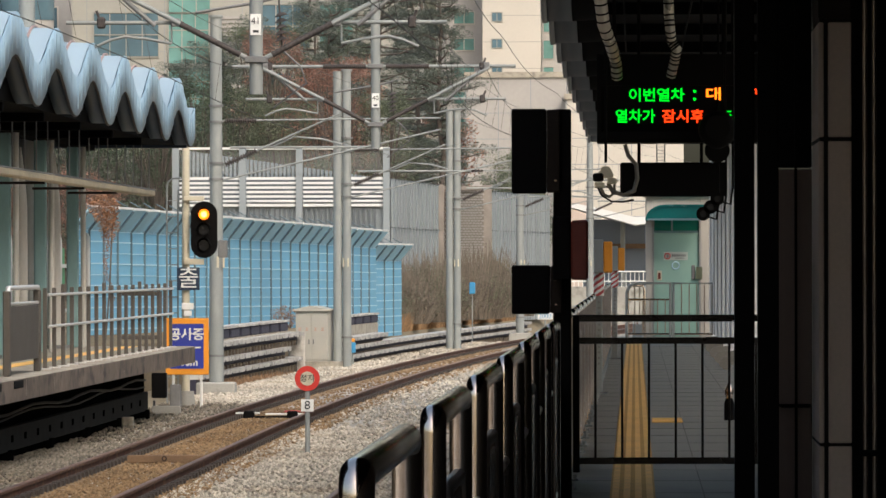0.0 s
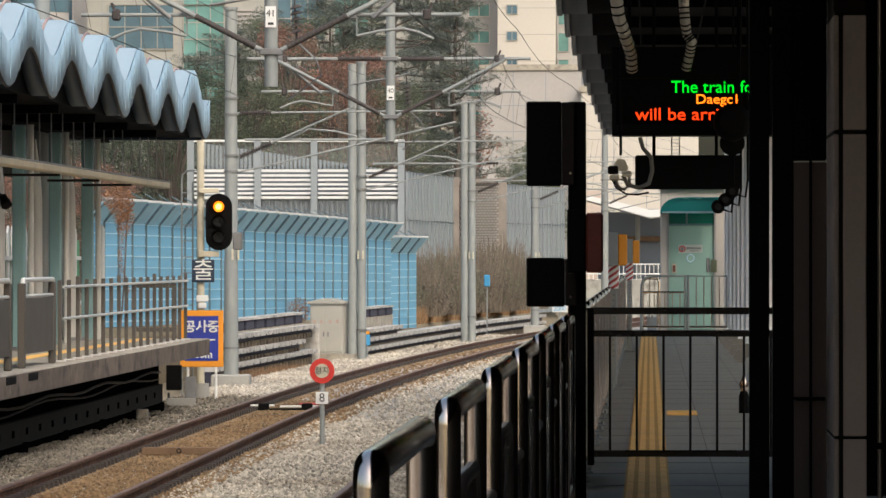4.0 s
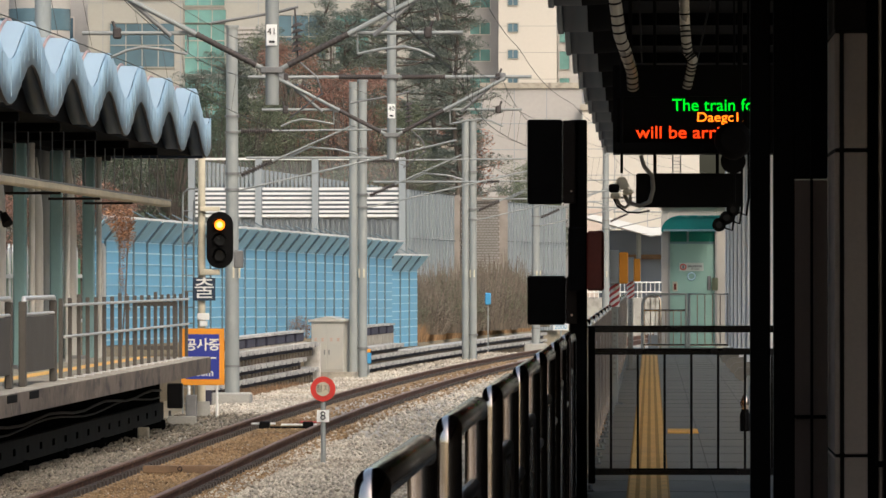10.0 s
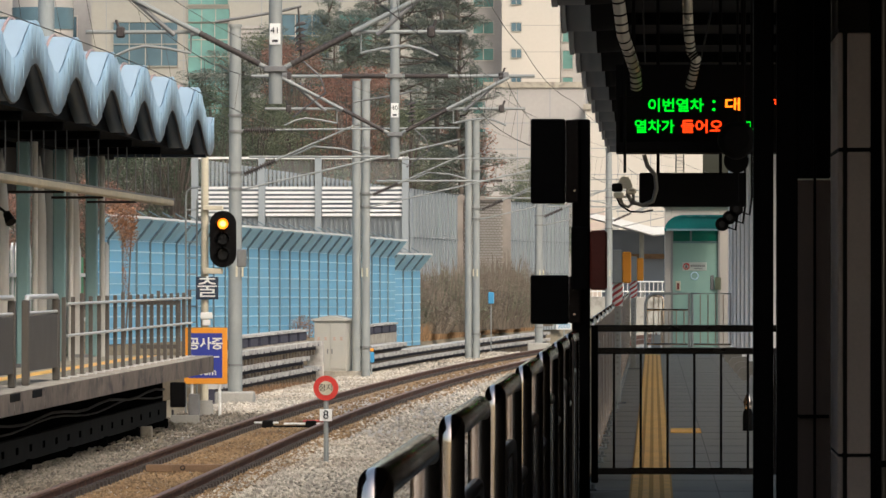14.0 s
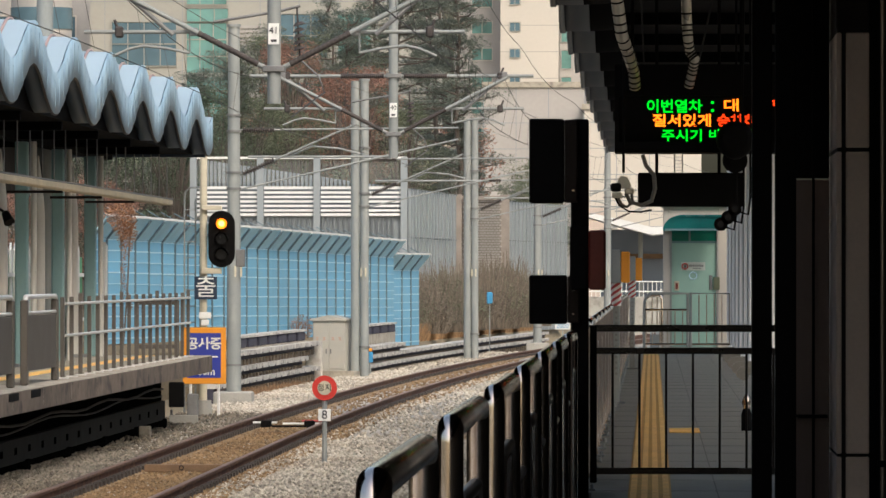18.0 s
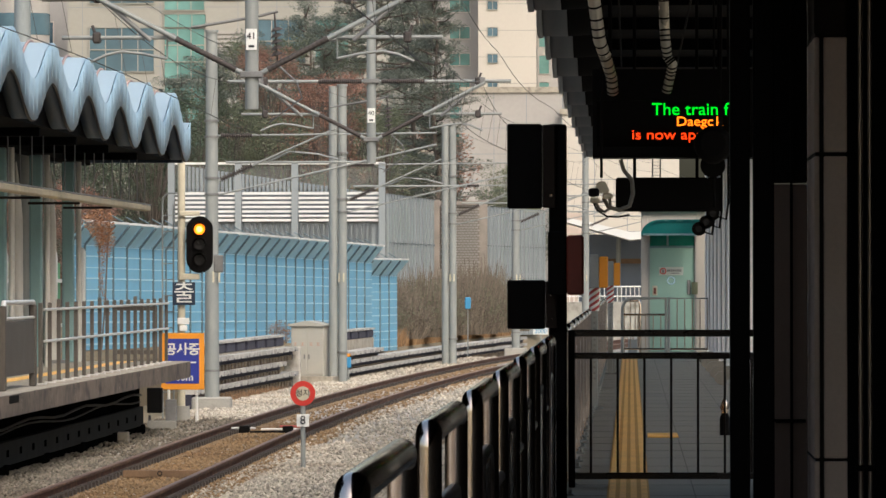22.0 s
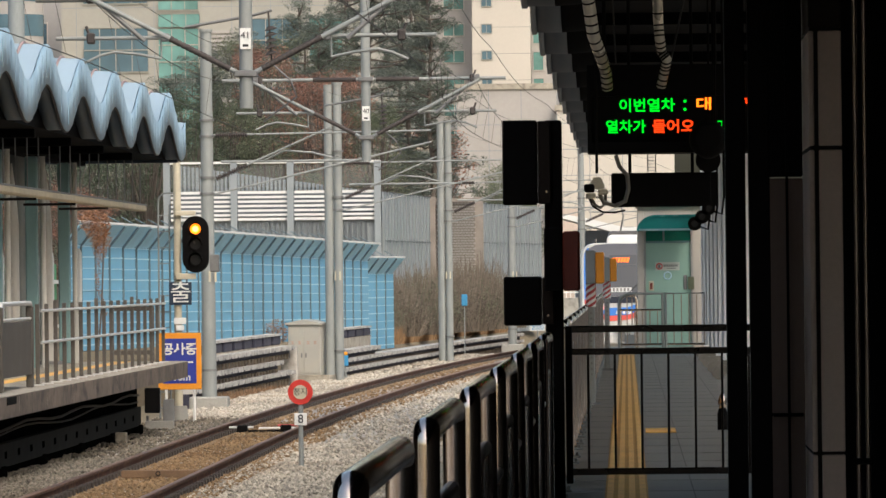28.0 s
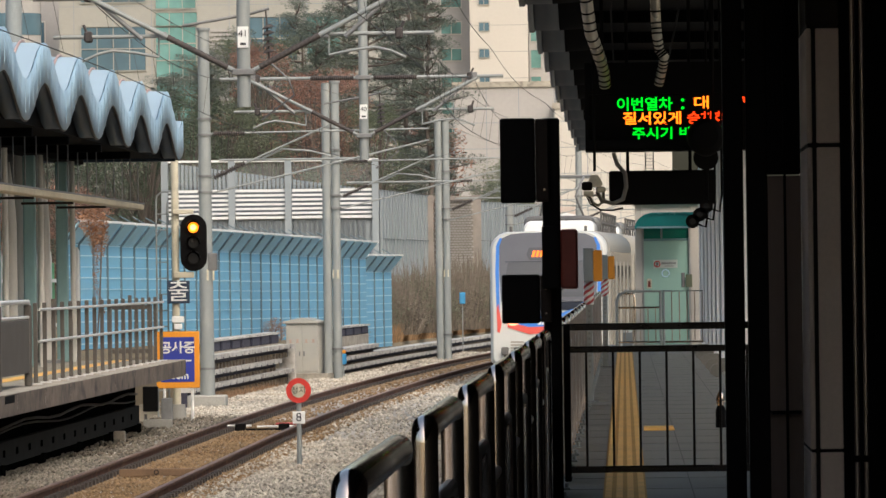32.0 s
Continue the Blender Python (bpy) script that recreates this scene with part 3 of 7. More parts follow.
def wave_roof(x_edge, x_back, y0, y1, first, low, label, under, group):
    """A canopy roof waving along the track: deep fascia, milky top sheet and dark soffit."""
    period, amp, deep = 6.46, 0.315, 0.60
    root = thing("canopy_roof", pose(0, 0, 0), label, "canopy", group)
    s = 1 if x_back > x_edge else -1
    z = lambda y: low + amp * (1 - cos(2 * pi * (y - first) / period))
    n = int((y1 - y0) / (0.25 if under else 0.08))
    ys = [y0 + (y1 - y0) * k / n for k in range(n + 1)]

    def sheet(xa, xb, dz, thick, rise, material, name, text, pleat=0.0):
        vs, fs = [], []
        for y in ys:
            dx = pleat * (sin(9.1 * y) + 0.8 * sin(5.3 * y + 1) + 0.6 * sin(14.7 * y))
            for x, e in ((xa + dx, 0), (xb + dx, rise)):
                vs += [(x, y, z(y) + dz + e), (x, y, z(y) + dz + e - thick)]
        for k in range(n):
            a, c = 4 * k, 4 * k + 4
            fs += [(a, a + 2, c + 2, c), (a + 1, c + 1, c + 3, a + 3), (a, c, c + 1, a + 1), (a + 2, a + 3, c + 3, c + 2)]
        fs += [(0, 1, 3, 2), (4 * n, 4 * n + 2, 4 * n + 3, 4 * n + 1)]
        bb = Build()
        bb.add(vs, fs, True)
        return part(name, bb, material, root, text)

    sheet(x_edge, x_edge + s * (0.05 if under else 0.018), deep, deep, 0, "roof_blue" if not under else "grey_paint", "fascia", "wavy pale blue fascia", 0 if under else 0.003)
    sheet(x_edge + s * (0.055 if under else 0.035), x_back, deep - 0.004, 0.03, 0.25, "roof_white", "roof_sheet", "milky white curved roof sheet")
    if under:
        # grey lip and black remainder paint daylight reaching only the canopy's edge
        sheet(x_edge + s * 0.055, x_edge + s * 0.30, 0.06, 0.04, 0.0, "edge_lit_grey", "soffit_lip", "slate grey curved soffit lip")
        sheet(x_edge + s * 0.305, x_back, 0.06, 0.04, 0.02, "soffit", "soffit", "curved soffit, its shade painted black")
    else:
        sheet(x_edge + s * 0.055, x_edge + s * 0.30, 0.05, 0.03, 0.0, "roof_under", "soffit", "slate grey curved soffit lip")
        sheet(x_edge + s * 0.012, x_edge + s * 0.045, 0.03, 0.05, 0.0, "lip", "lip", "brown lip along the fascia foot")
        # black box added to fill the arches with shade
        bb = Build()
        bb.box(x_back, x_edge + s * 0.31, y0 + 0.3, y1 - 0.5, low + 0.02, low + 0.54)
        part("flat_ceiling", bb, "soffit", root, "black box added as shade between the waves")
    vs = Build()
    for u in ((0.28, 0.75) if under else (0.34,)):
        vs.path([(x_edge + s * u, y, z(y) + deep + 0.25 * u / abs(x_back - x_edge) + 0.018) for y in ys], 0.022, 4)
    part("seam", vs, "roof_trim", root, "reddish brown roof seam")
    ribs = Build()
    k = y0
    while k < y1:
        ribs.box(x_edge - s * 0.012, x_edge + 0.001 * s, k, k + 0.03, z(k) + 0.05, z(k) + deep - 0.03) if s > 0 else ribs.box(x_edge, x_edge + 0.006, k, k + 0.05, z(k + 0.025) + 0.09, z(k + 0.025) + deep - 0.09)
        k += 0.62
    part("fascia_rib", ribs, "roof_blue" if not under else "grey_paint", root)
    return root


wave_roof(-8.6, -15.0, 68.0, 127.0, 87.1, 3.82, "wavy pale blue sheet canopy over the opposite platform", False, "wavy canopies")
wave_roof(-0.93, -0.30, 20.0, 131.0, 65.8, 3.95, "dark grey scalloped canopy edge above the platform", True, "wavy canopies")

# ---- opposite platform ----
b = Build()
b.box(-16, -8.2, -45, 121.0, -0.27, 0.0, 0.02)
platform_far = tagged(part("platform_far", b, "concrete_pale"), "pale concrete platform slab with a worn edge", "platform", kind="structure")
b = Build()
for k in range(14):
    y = 121.0 - 4.2 * (k + 1)
    b.box(-8.215, -8.198, y + 0.02, y + 4.18, -0.30, -0.012)
part("edge_beam", b, "concrete_streak", platform_far, "rain-streaked concrete platform edge")
# wall, piers, bolt plates and beam carry that shade in their colour
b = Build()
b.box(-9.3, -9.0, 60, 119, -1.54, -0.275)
part("under_wall", b, "under_shade", platform_far, "wall under the platform edge, shade painted black")
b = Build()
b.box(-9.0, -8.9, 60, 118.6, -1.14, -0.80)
part("under_beam", b, "under_steel", platform_far, "trough beam under the platform, darkened for shade")
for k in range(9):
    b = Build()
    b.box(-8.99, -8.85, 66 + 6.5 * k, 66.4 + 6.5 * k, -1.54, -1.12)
    part("under_pier", b, "under_shade", platform_far)
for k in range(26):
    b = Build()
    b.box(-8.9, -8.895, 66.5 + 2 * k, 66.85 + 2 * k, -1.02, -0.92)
    part("bolt_plate", b, "under_shade", platform_far)
b = Build()
b.path([(-8.9, 60 + 2 * k, -0.58 - 0.04 * sin(k * 1.3)) for k in range(30)], 0.022, 6)
b.path([(-8.92, 60 + 2 * k, -0.66 - 0.05 * sin(k * 0.9 + 1)) for k in range(30)], 0.016, 6)
part("cable_run", b, "dark", platform_far, "sagging cables under the platform")
for y in (82.6, 85.6):
    b = Build()
    b.box(-8.235, -8.19, y, y + 1.3, -0.13, -0.02, 0.01)
    for j in range(4):
        b.box(-8.25, -8.236, y + 0.15 + 0.28 * j, y + 0.28 + 0.28 * j, -0.11, -0.07)
    part("edge_bracket", b, "black", platform_far, "black rubber edge bracket")
b = Build()
b.box(-9.5, -9.2, 60, 120.4, 0.001, 0.008)
part("tactile_strip", b, "tactile", platform_far, "yellow tactile strip")


def railing_far():
    """The plain post railing at the end of the opposite platform, and its framed panels."""
    r = thing("platform_railing", pose(0, 0, 0), "brown-grey steel railing of flat posts and two thin rails", "railing", "opposite platform railings")
    for k in range(18):
        y = 119.3 - 1.5 * k
        b = Build()
        b.box(-8.56, -8.50, y - 0.03, y + 0.03, 0, 1.18 + (0.05 if k % 5 == 0 else 0), 0.008)
        p = part("post", b, "rail_wood", r)
        b = Build()
        b.box(-8.60, -8.44, y - 0.07, y + 0.07, 0, 0.02, 0.004)
        part("foot_plate", b, "rail_bright", p)
    for z in (0.62, 1.08):
        part("rail", Build().path([(-8.50, 94.0, z), (-8.50, 119.4, z)], 0.022, 8), "rail_bright", r, "thin bright steel rail")
    for y0, y1 in ((77.4, 80.9), (82.5, 86.0), (87.9, 92.4)):
        b = Build()
        b.box(-8.53, -8.48, y0 + 0.10, y1 - 0.10, 0.19, 0.95, 0.006)
        g = part("infill_panel", b, "rail_wood", r, "brown-grey sheet infill")
        for y in (y0, y1):
            b = Build()
            b.box(-8.56, -8.46, y - 0.09, y + 0.09, 0, 1.16, 0.015)
            part("panel_post", b, "rail_wood", g)
        pts = [(-8.5, y0, 1.0), (-8.5, y0, 1.14), (-8.5, y0 + 0.1, 1.2), (-8.5, y1 - 0.1, 1.2), (-8.5, y1, 1.14), (-8.5, y1, 1.0)]
        part("top_tube", Build().path(pts, 0.035, 10), "rail_bright", g, "bright bent top tube")
        part("mid_rail", Build().path([(-8.5, y0 + 0.1, 0.98), (-8.5, y1 - 0.1, 0.98)], 0.025, 8), "rail_bright", g)


railing_far()
ef = thing("end_barrier", pose(0, 120.6, 0), "brown-grey rectangular steel frame across the platform end", "railing", "opposite platform railings")
for x in (-9.57, -8.82):
    b = Build()
    b.box(x - 0.03, x + 0.03, -0.03, 0.03, 0.0, 1.03, 0.006)
    part("post", b, "rail_wood", ef)
for z in (0.17, 0.985):
    b = Build()
    b.box(-9.535, -8.855, -0.025, 0.025, z - 0.04, z + 0.04, 0.006)
    part("rail", b, "rail_wood", ef)


def far_column(y):
    c = thing("canopy_column", pose(-10.57, y, 0), "round grey-beige steel canopy column with a conical top", "column", "canopy columns")
    prof = [(0.13, 0), (0.125, 1.2), (0.12, 2.5), (0.105, 2.75), (0.06, 3.2), (0.015, 3.55)]
    part("shaft", Build().path([(0, 0, z) for r, z in prof], [r for r, z in prof], 16), "column", c)
    b = Build()
    b.box(0.12, 0.33, 1.2, 1.45, 0.0, 3.69, 0.02)
    part("rear_pillar", b, "teal_column", c, "pale teal pillar behind the shaft")
    part("drain_pipe", Build().path([(0.42, 1.3, 0), (0.42, 1.3, 3.69)], 0.05, 10), "column", c, "grey drain pipe")
    b = Build()
    b.box(-1.8, 1.6, -0.1, 0.1, 3.70, 3.83, 0.01)
    part("cross_arm", b, "soffit", c, "cross arm blackened for shade")
    part("foot_plate", Build().path([(0, 0, 0), (0, 0, 0.06)], 0.32, 16), "galv_dark", c)
    return c


for y in (85.6, 92.1, 98.6, 105.1, 111.6, 118.1):
    far_column(y)
b = Build()
b.box(-10.6, -10.3, 66, 123.8, 3.70, 3.83)
tagged(part("canopy_beam", b, "soffit"), "steel beam along the canopy underside, blackened for shade", "beam")
b = Build()
b.box(-15.0, -8.70, 126.0, 126.4, 3.79, 4.03)
tagged(part("canopy_beam", b, "navy"), "dark navy steel beam across the canopy end", "beam")

trough = thing("light_trough", pose(0, 0, 0), "cream light trough hung on thin rods below the canopy", "lamp")
b = Build()
b.box(-9.62, -9.38, 70, 127.0, 2.86, 2.97, 0.02)
part("trough_body", b, "duct", trough, "cream textured trough")
b = Build()
b.box(-9.60, -9.40, 70, 127.4, 2.975, 3.0)
part("cable_tray", b, "galv_dark", trough, "dark cable tray on top")
for k in range(28):
    b = Build()
    y = 73 + 2.0 * k
    b.path([(-9.5, y, 3.0), (-9.5, y, 4.1)], 0.011, 5)
    part("hanger_rod", b, "galv_dark", trough)
for y in (104.5, 112.0, 119.0):
    b = Build()
    b.path([(-9.5, y, 2.84), (-10.4, y, 2.84)], 0.022, 6)
    part("bracket", b, "dark", trough)

b = Build()
b.box(-13.2, -13.0, 70, 148, -1.54, 1.0)
back_wall = tagged(part("wall_opposite", b, "white"), "low white wall behind the opposite platform", "wall", kind="structure")
ws_ = thing("glazed_screen", pose(0, 0, 0), "dark teal glazed screen between the canopy columns and the street", "screen")
for k in range(11):
    y = 84.2 + 3.6 * k
    b = Build()
    b.box(-11.42, -11.38, y, y + 3.5, 2.95, 3.80)
    part("pane", b, "screen" if k % 2 else "dark", ws_, "dark teal pane" if k % 2 else "dark brown panel")
    b = Build()
    b.box(-11.45, -11.35, y - 0.09, y, 0.0, 3.82, 0.01)
    part("mullion", b, "dark", ws_)
pick = thing("picket_fence", pose(0, 0, 0), "white slatted fence with green gaps behind the opposite platform", "fence")
b = Build()
b.box(-12.96, -12.92, 92, 147, 0.3, 1.9)
part("backing", b, "hedge", pick, "green hedge showing between the slats")
for k in range(60):
    y = 92.4 + 0.9 * k
    b = Build()
    b.prism([(y - 0.18, 0.2), (y + 0.18, 0.2), (y + 0.18, 2.0), (y, 2.15), (y - 0.18, 2.0)], -12.90, -12.86, "x")
    part("slat", b, "picket", pick)
for z in (0.5, 1.5):
    b = Build()
    b.box(-12.86, -12.82, 92, 147, z - 0.04, z + 0.04)
    part("slat_rail", b, "picket", pick)

# ---- signal, signs and posts on the far side ----
sg = thing("railway_signal", pose(-8.9, 129, -1.54), "three-light signal on a cream post, amber lit, black oval board", "signal")
part("post", Build().path([(-0.02, 0, 0), (-0.02, 0, 5.55)], 0.075, 14), "cream", sg)
b = Build()
out = [(0.265 * cos(a), 4.055 + 0.265 * sin(a)) for a in [pi * k / 14 for k in range(15)]] + [(0.265 * cos(a), 3.455 + 0.265 * sin(a)) for a in [pi + pi * k / 14 for k in range(15)]]
b.prism([(x + 0.355, z) for x, z in out], -0.20, -0.16)
board = part("signal_board", b, "black", sg, "black oval backing board")
for k, z in enumerate((4.06, 3.755, 3.45)):
    b = Build()
    b.path([(0.355, -0.20, z), (0.355, -0.26, z)], 0.105, 20)
    lens = part("lens", b, "amber" if k == 0 else "dead_lens", board, "lit amber lens" if k == 0 else "dark lens")
    if k == 0:
        part("lens_core", Build().path([(0.355, -0.261, z), (0.355, -0.266, z)], 0.058, 20), "amber_core", lens)
    hood = [(0.355 + 0.135 * cos(pi * j / 12), -0.20 - 0.22, z + 0.14 * sin(pi * j / 12)) for j in range(13)]
    hb = Build()
    vs = [(x, -0.20, zz) for x, y, zz in hood] + hood
    hb.add(vs, [(j, j + 1, j + 14, j + 13) for j in range(12)], True)
    part("hood", hb, "black", board)
b = Build()
b.box(-0.05, 0.35, -0.16, 0.0, 4.33, 4.42, 0.01)
part("bracket", b, "cream", sg)
b = Build()
b.box(-0.05, 0.35, -0.16, 0.0, 3.06, 3.18, 0.01)
part("bracket", b, "cream", sg)
b = Build()
b.box(0.62, 0.80, 0.0, 0.3, 3.20, 3.55, 0.02)
part("relay_box", b, "galv_dark", sg, "grey relay box")
lad = Build()
for x in (-0.42, -0.20):
    lad.path([(x, 0.3, 0.3), (x, 0.3, 4.55)], 0.018, 6)
lad.path([(-0.42, 0.3, 4.55), (-0.40, 0.3, 4.70), (-0.3, 0.2, 4.78), (-0.04, 0.05, 4.78)], 0.018, 6)
ladder = part("ladder", lad, "galv", sg)
for k in range(13):
    part("rung", Build().path([(-0.42, 0.3, 0.5 + 0.32 * k), (-0.20, 0.3, 0.5 + 0.32 * k)], 0.011, 5), "galv", ladder)
b = Build()
b.box(-0.19, 0.26, -0.13, -0.11, 2.555, 3.005, 0.006)
depart = part("departure_plate", b, "navy", sg, "dark blue square plate with a white character")
lettering("plate_character", "출", 0.46, "white", depart, pose(0.035, -0.134, 2.775))
lettering("plate_character", "출", 0.46, "white", depart, pose(0.045, -0.136, 2.775))
b = Build()
b.box(-0.10, 0.14, -0.12, -0.08, 2.17, 2.30, 0.01)
b.box(-0.06, 0.10, -0.12, -0.06, 2.04, 2.15, 0.01)
part("small_lamp", b, "white", sg, "small white lamp under the plate")
part("post_base", Build().path([(-0.02, 0, 0), (-0.02, 0, 0.55)], [0.2, 0.16], 12), "concrete", sg)

ws = thing("works_sign", pose(-8.76, 127.4, -1.54), "orange-framed blue construction sign with white lettering on posts", "sign")
for x in (-0.30, 0.25):
    part("leg", Build().path([(x, 0, 0), (x, 0, 2.0)], 0.03, 8), "white", ws)
b = Build()
b.box(-0.45, 0.40, -0.05, -0.02, 0.90, 2.01, 0.008)
pl = part("sign_frame", b, "orange", ws, "orange border plate")
b = Build()
b.box(-0.36, 0.30, -0.058, -0.051, 1.02, 1.90)
face = part("sign_face", b, "blue_sign", pl, "deep blue face")
lettering("sign_text", "공사중", 0.25, "white", face, pose(-0.03, -0.064, 1.68), 0.004, 0.007)
b = Build()
b.box(-0.30, 0.24, -0.066, -0.059, 1.42, 1.45)
part("divider", b, "white", face)
lettering("sign_text", "300m", 0.20, "white", face, pose(-0.04, -0.064, 1.14), 0.004, 0.005)

jb = thing("junction_box", pose(-8.98, 122.3, -1.54), "dark grey trackside junction boxes on a stand", "junction box")
b = Build()
b.box(-0.12, 0.16, -0.15, 0.15, 0.55, 1.02, 0.015)
part("box_body", b, "black", jb)
b = Build()
b.box(0.22, 0.42, -0.05, 0.2, 0.38, 0.80, 0.015)
part("box_body", b, "galv_dark", jb)
b = Build()
b.box(-0.12, 0.42, -0.1, 0.1, 0.20, 0.40, 0.01)
part("stand", b, "concrete", jb)
for x in (-0.08, 0.30):
    part("stand_leg", Build().path([(x, 0, 0), (x, 0, 0.5)], 0.025, 6), "galv_dark", jb)
rb = thing("relay_block", pose(-8.79, 112.5, -1.54), "small pale concrete block beside the track", "concrete block")
b = Build()
b.box(-0.10, 0.10, -0.1, 0.1, 0, 0.42, 0.02)
part("block_body", b, "concrete_pale", rb)

ss = thing("stop_sign", pose(-4.84, 96, BED - 0.03), "round red stop sign over a numbered plate on a grey post", "sign")
part("post", Build().path([(0, 0, 0), (0, 0, 1.0)], 0.037, 10), "galv", ss)
stop_disc = part("disc", Build().disc(0, -0.045, 1.17, 0.185, -0.035, 36), "red", ss, "red ring disc")
part("disc_centre", Build().disc(0, -0.052, 1.17, 0.105, -0.0455, 30), "cream", stop_disc, "cream centre")
lettering("disc_text", "정지", 0.118, "ink", stop_disc, pose(0, -0.056, 1.17))
b = Build()
b.box(-0.092, 0.092, -0.05, -0.035, 0.68, 0.86, 0.004)
plate = part("number_plate", b, "white", ss, "cream plate with the figure 8")
lettering("plate_text", "8", 0.18, "ink", plate, pose(0, -0.055, 0.77))
b = Build()
rs = random.Random(9)
for k in range(16):
    a = 2 * pi * k / 16
    b.path([(0.16 * cos(a), 0.16 * sin(a), 0), (0.14 * cos(a), 0.14 * sin(a), rs.uniform(0.05, 0.10))], [0.05, 0.03], 5)
tagged(part("base_stone", b, "stone", ss), kind="stuff")

# board across the rails and the point rods
bd = thing("crossing_board", pose(-6.68, 92.5, RAIL_TOP - 0.17), "rust-stained timber board lying across the outer track", "board")
b = Build()
b.box(-0.55, 0.58, -0.12, 0.12, 0, 0.105, 0.01)
part("board_body", b, "wood", bd)
rg = [(-0.02 + 0.03 * cos(2 * pi * k / 16), -0.125, 0.06 + 0.03 * sin(2 * pi * k / 16)) for k in range(17)]
part("ring", Build().path(rg, 0.008, 5), "dark", bd)
rod = thing("track_rod", pose(-6.6, 119.5, RAIL_TOP - 0.10), "white and red insulated rods fixed between the rails", "track rod")
for x0, x1, m_, z in ((-0.75, -0.3, "white", 0.02), (-0.2, 0.65, "white", 0.0), (0.15, 0.6, "stripe_red", 0.05), (-0.8, 0.7, "black", -0.05)):
    part("rod", Build().path([(x0, 0, z), (x1, 0, z)], 0.02, 8), m_, rod)
for x in (-0.5, 0.3):
    b = Build()
    b.box(x - 0.1, x + 0.1, -0.08, 0.08, -0.12, 0.06, 0.02)
    part("clamp", b, "black", rod)

# ---- trackside concrete tiers, cabinet, blue fence ----
FENCE = [(-13.0, 150.0), (-10.95, 173.5), (-8.2, 206.0)]


def on_line(line, d):
    for (xa, ya), (xb, yb) in zip(line, line[1:]):
        w = math.hypot(xb - xa, yb - ya)
        if d <= w:
            return xa + (xb - xa) * d / w, ya + (yb - ya) * d / w, math.degrees(math.atan2(-(xb - xa), yb - ya))
        d -= w
    return xb, yb, math.degrees(math.atan2(-(xb - xa), yb - ya))


b = Build()
b.along([(x, y, 0) for x, y in [(-13.6, 128), (-13.0, 150), (-10.95, 173.5), (-8.95, 206)]], [(0.45, -1.54), (0.45, -0.40), (0.2, -0.16), (-30, 0.1), (-30, -1.54)])
tagged(part("embankment", b, "earth"), "dry earth bank behind the retaining tiers", "bank", kind="structure")
b = Build()
b.along([(x, y, 0) for x, y in [(-8.95, 206.01), (-8.5, 222), (-6.9, 250), (-3.8, 290)]], [(1.0, -1.54), (0.35, -0.75), (-1.2, -0.30), (-30, 0.1), (-30, -1.54)])
tagged(part("grass_slope", b, "earth"), "dry earth slope under the scrub", "bank", kind="structure")
fence = thing("noise_fence", pose(0, 0, 0), "sky blue panel fence with angled top on dark posts", "fence")
panel = Build()
panel.box(-0.03, 0.03, 0.03, 1.97, -0.1, 2.38)
panel_mesh = panel.mesh("fence_panel", "fence_blue")
rib = Build()
for k in range(10):
    z = 0.02 + 0.26 * k
    rib.box(0.031, 0.045, 0.03, 1.97, z - 0.006, z + (0.024 if k % 2 == 0 else 0.012))
rib_mesh = rib.mesh("panel_rib", "fence_pale")
top = Build()
top.add([(0, 0.03, 2.385), (0, 1.97, 2.385), (0.42, 1.97, 2.88), (0.42, 0.03, 2.88), (-0.04, 0.03, 2.385), (-0.04, 1.97, 2.385), (0.38, 1.97, 2.88), (0.38, 0.03, 2.88)],
        [(0, 1, 2, 3), (7, 6, 5, 4), (0, 4, 5, 1), (2, 6, 7, 3), (0, 3, 7, 4), (1, 5, 6, 2)])
top_mesh = top.mesh("top_panel", "fence_top")
cap = Build()
cap.box(0.30, 0.44, 0.03, 1.97, 2.885, 2.94)
cap_mesh = cap.mesh("cap", "barrier_white")
pst = Build()
pst.box(0.0, 0.075, -0.028, 0.028, -0.1, 2.40)
pst.path([(0.05, 0, 2.37), (0.44, 0, 2.86)], 0.03, 6)
pst.path([(0.40, 0, 2.9), (0.02, 0, 3.12)], 0.016, 5)
post_mesh = pst.mesh("fence_post", "fence_post")
d, k = 0.0, 0
while d < 55.0:
    x, y, w = on_line(FENCE, d)
    zb = -0.02 - 0.0055 * (y - 150)
    at = pose(x, y, zb, 0, 0, w)
    share("fence_post", post_mesh, fence, at)
    pn = share("fence_panel", panel_mesh, fence, at)
    share("panel_rib", rib_mesh, pn, pose(0, 0, 0))
    tp = share("top_panel", top_mesh, fence, at)
    share("cap", cap_mesh, tp, pose(0, 0, 0))
    d += 2.0
    k += 1
low_fence = thing("low_noise_fence", pose(0, 0, 0), "lower blue panel fence with angled grey top", "fence")
for k in range(4):
    at = pose(-8.66 + 0.22 * k, 208.0 + 1.98 * k, -0.72, 0, 0, -6.4)
    share("fence_post", post_mesh, low_fence, at)
    pn = share("fence_panel", panel_mesh, low_fence, at)
    share("panel_rib", rib_mesh, pn, pose(0, 0, 0))
    tp = share("top_panel", top_mesh, low_fence, at)
    share("cap", cap_mesh, tp, pose(0, 0, 0))


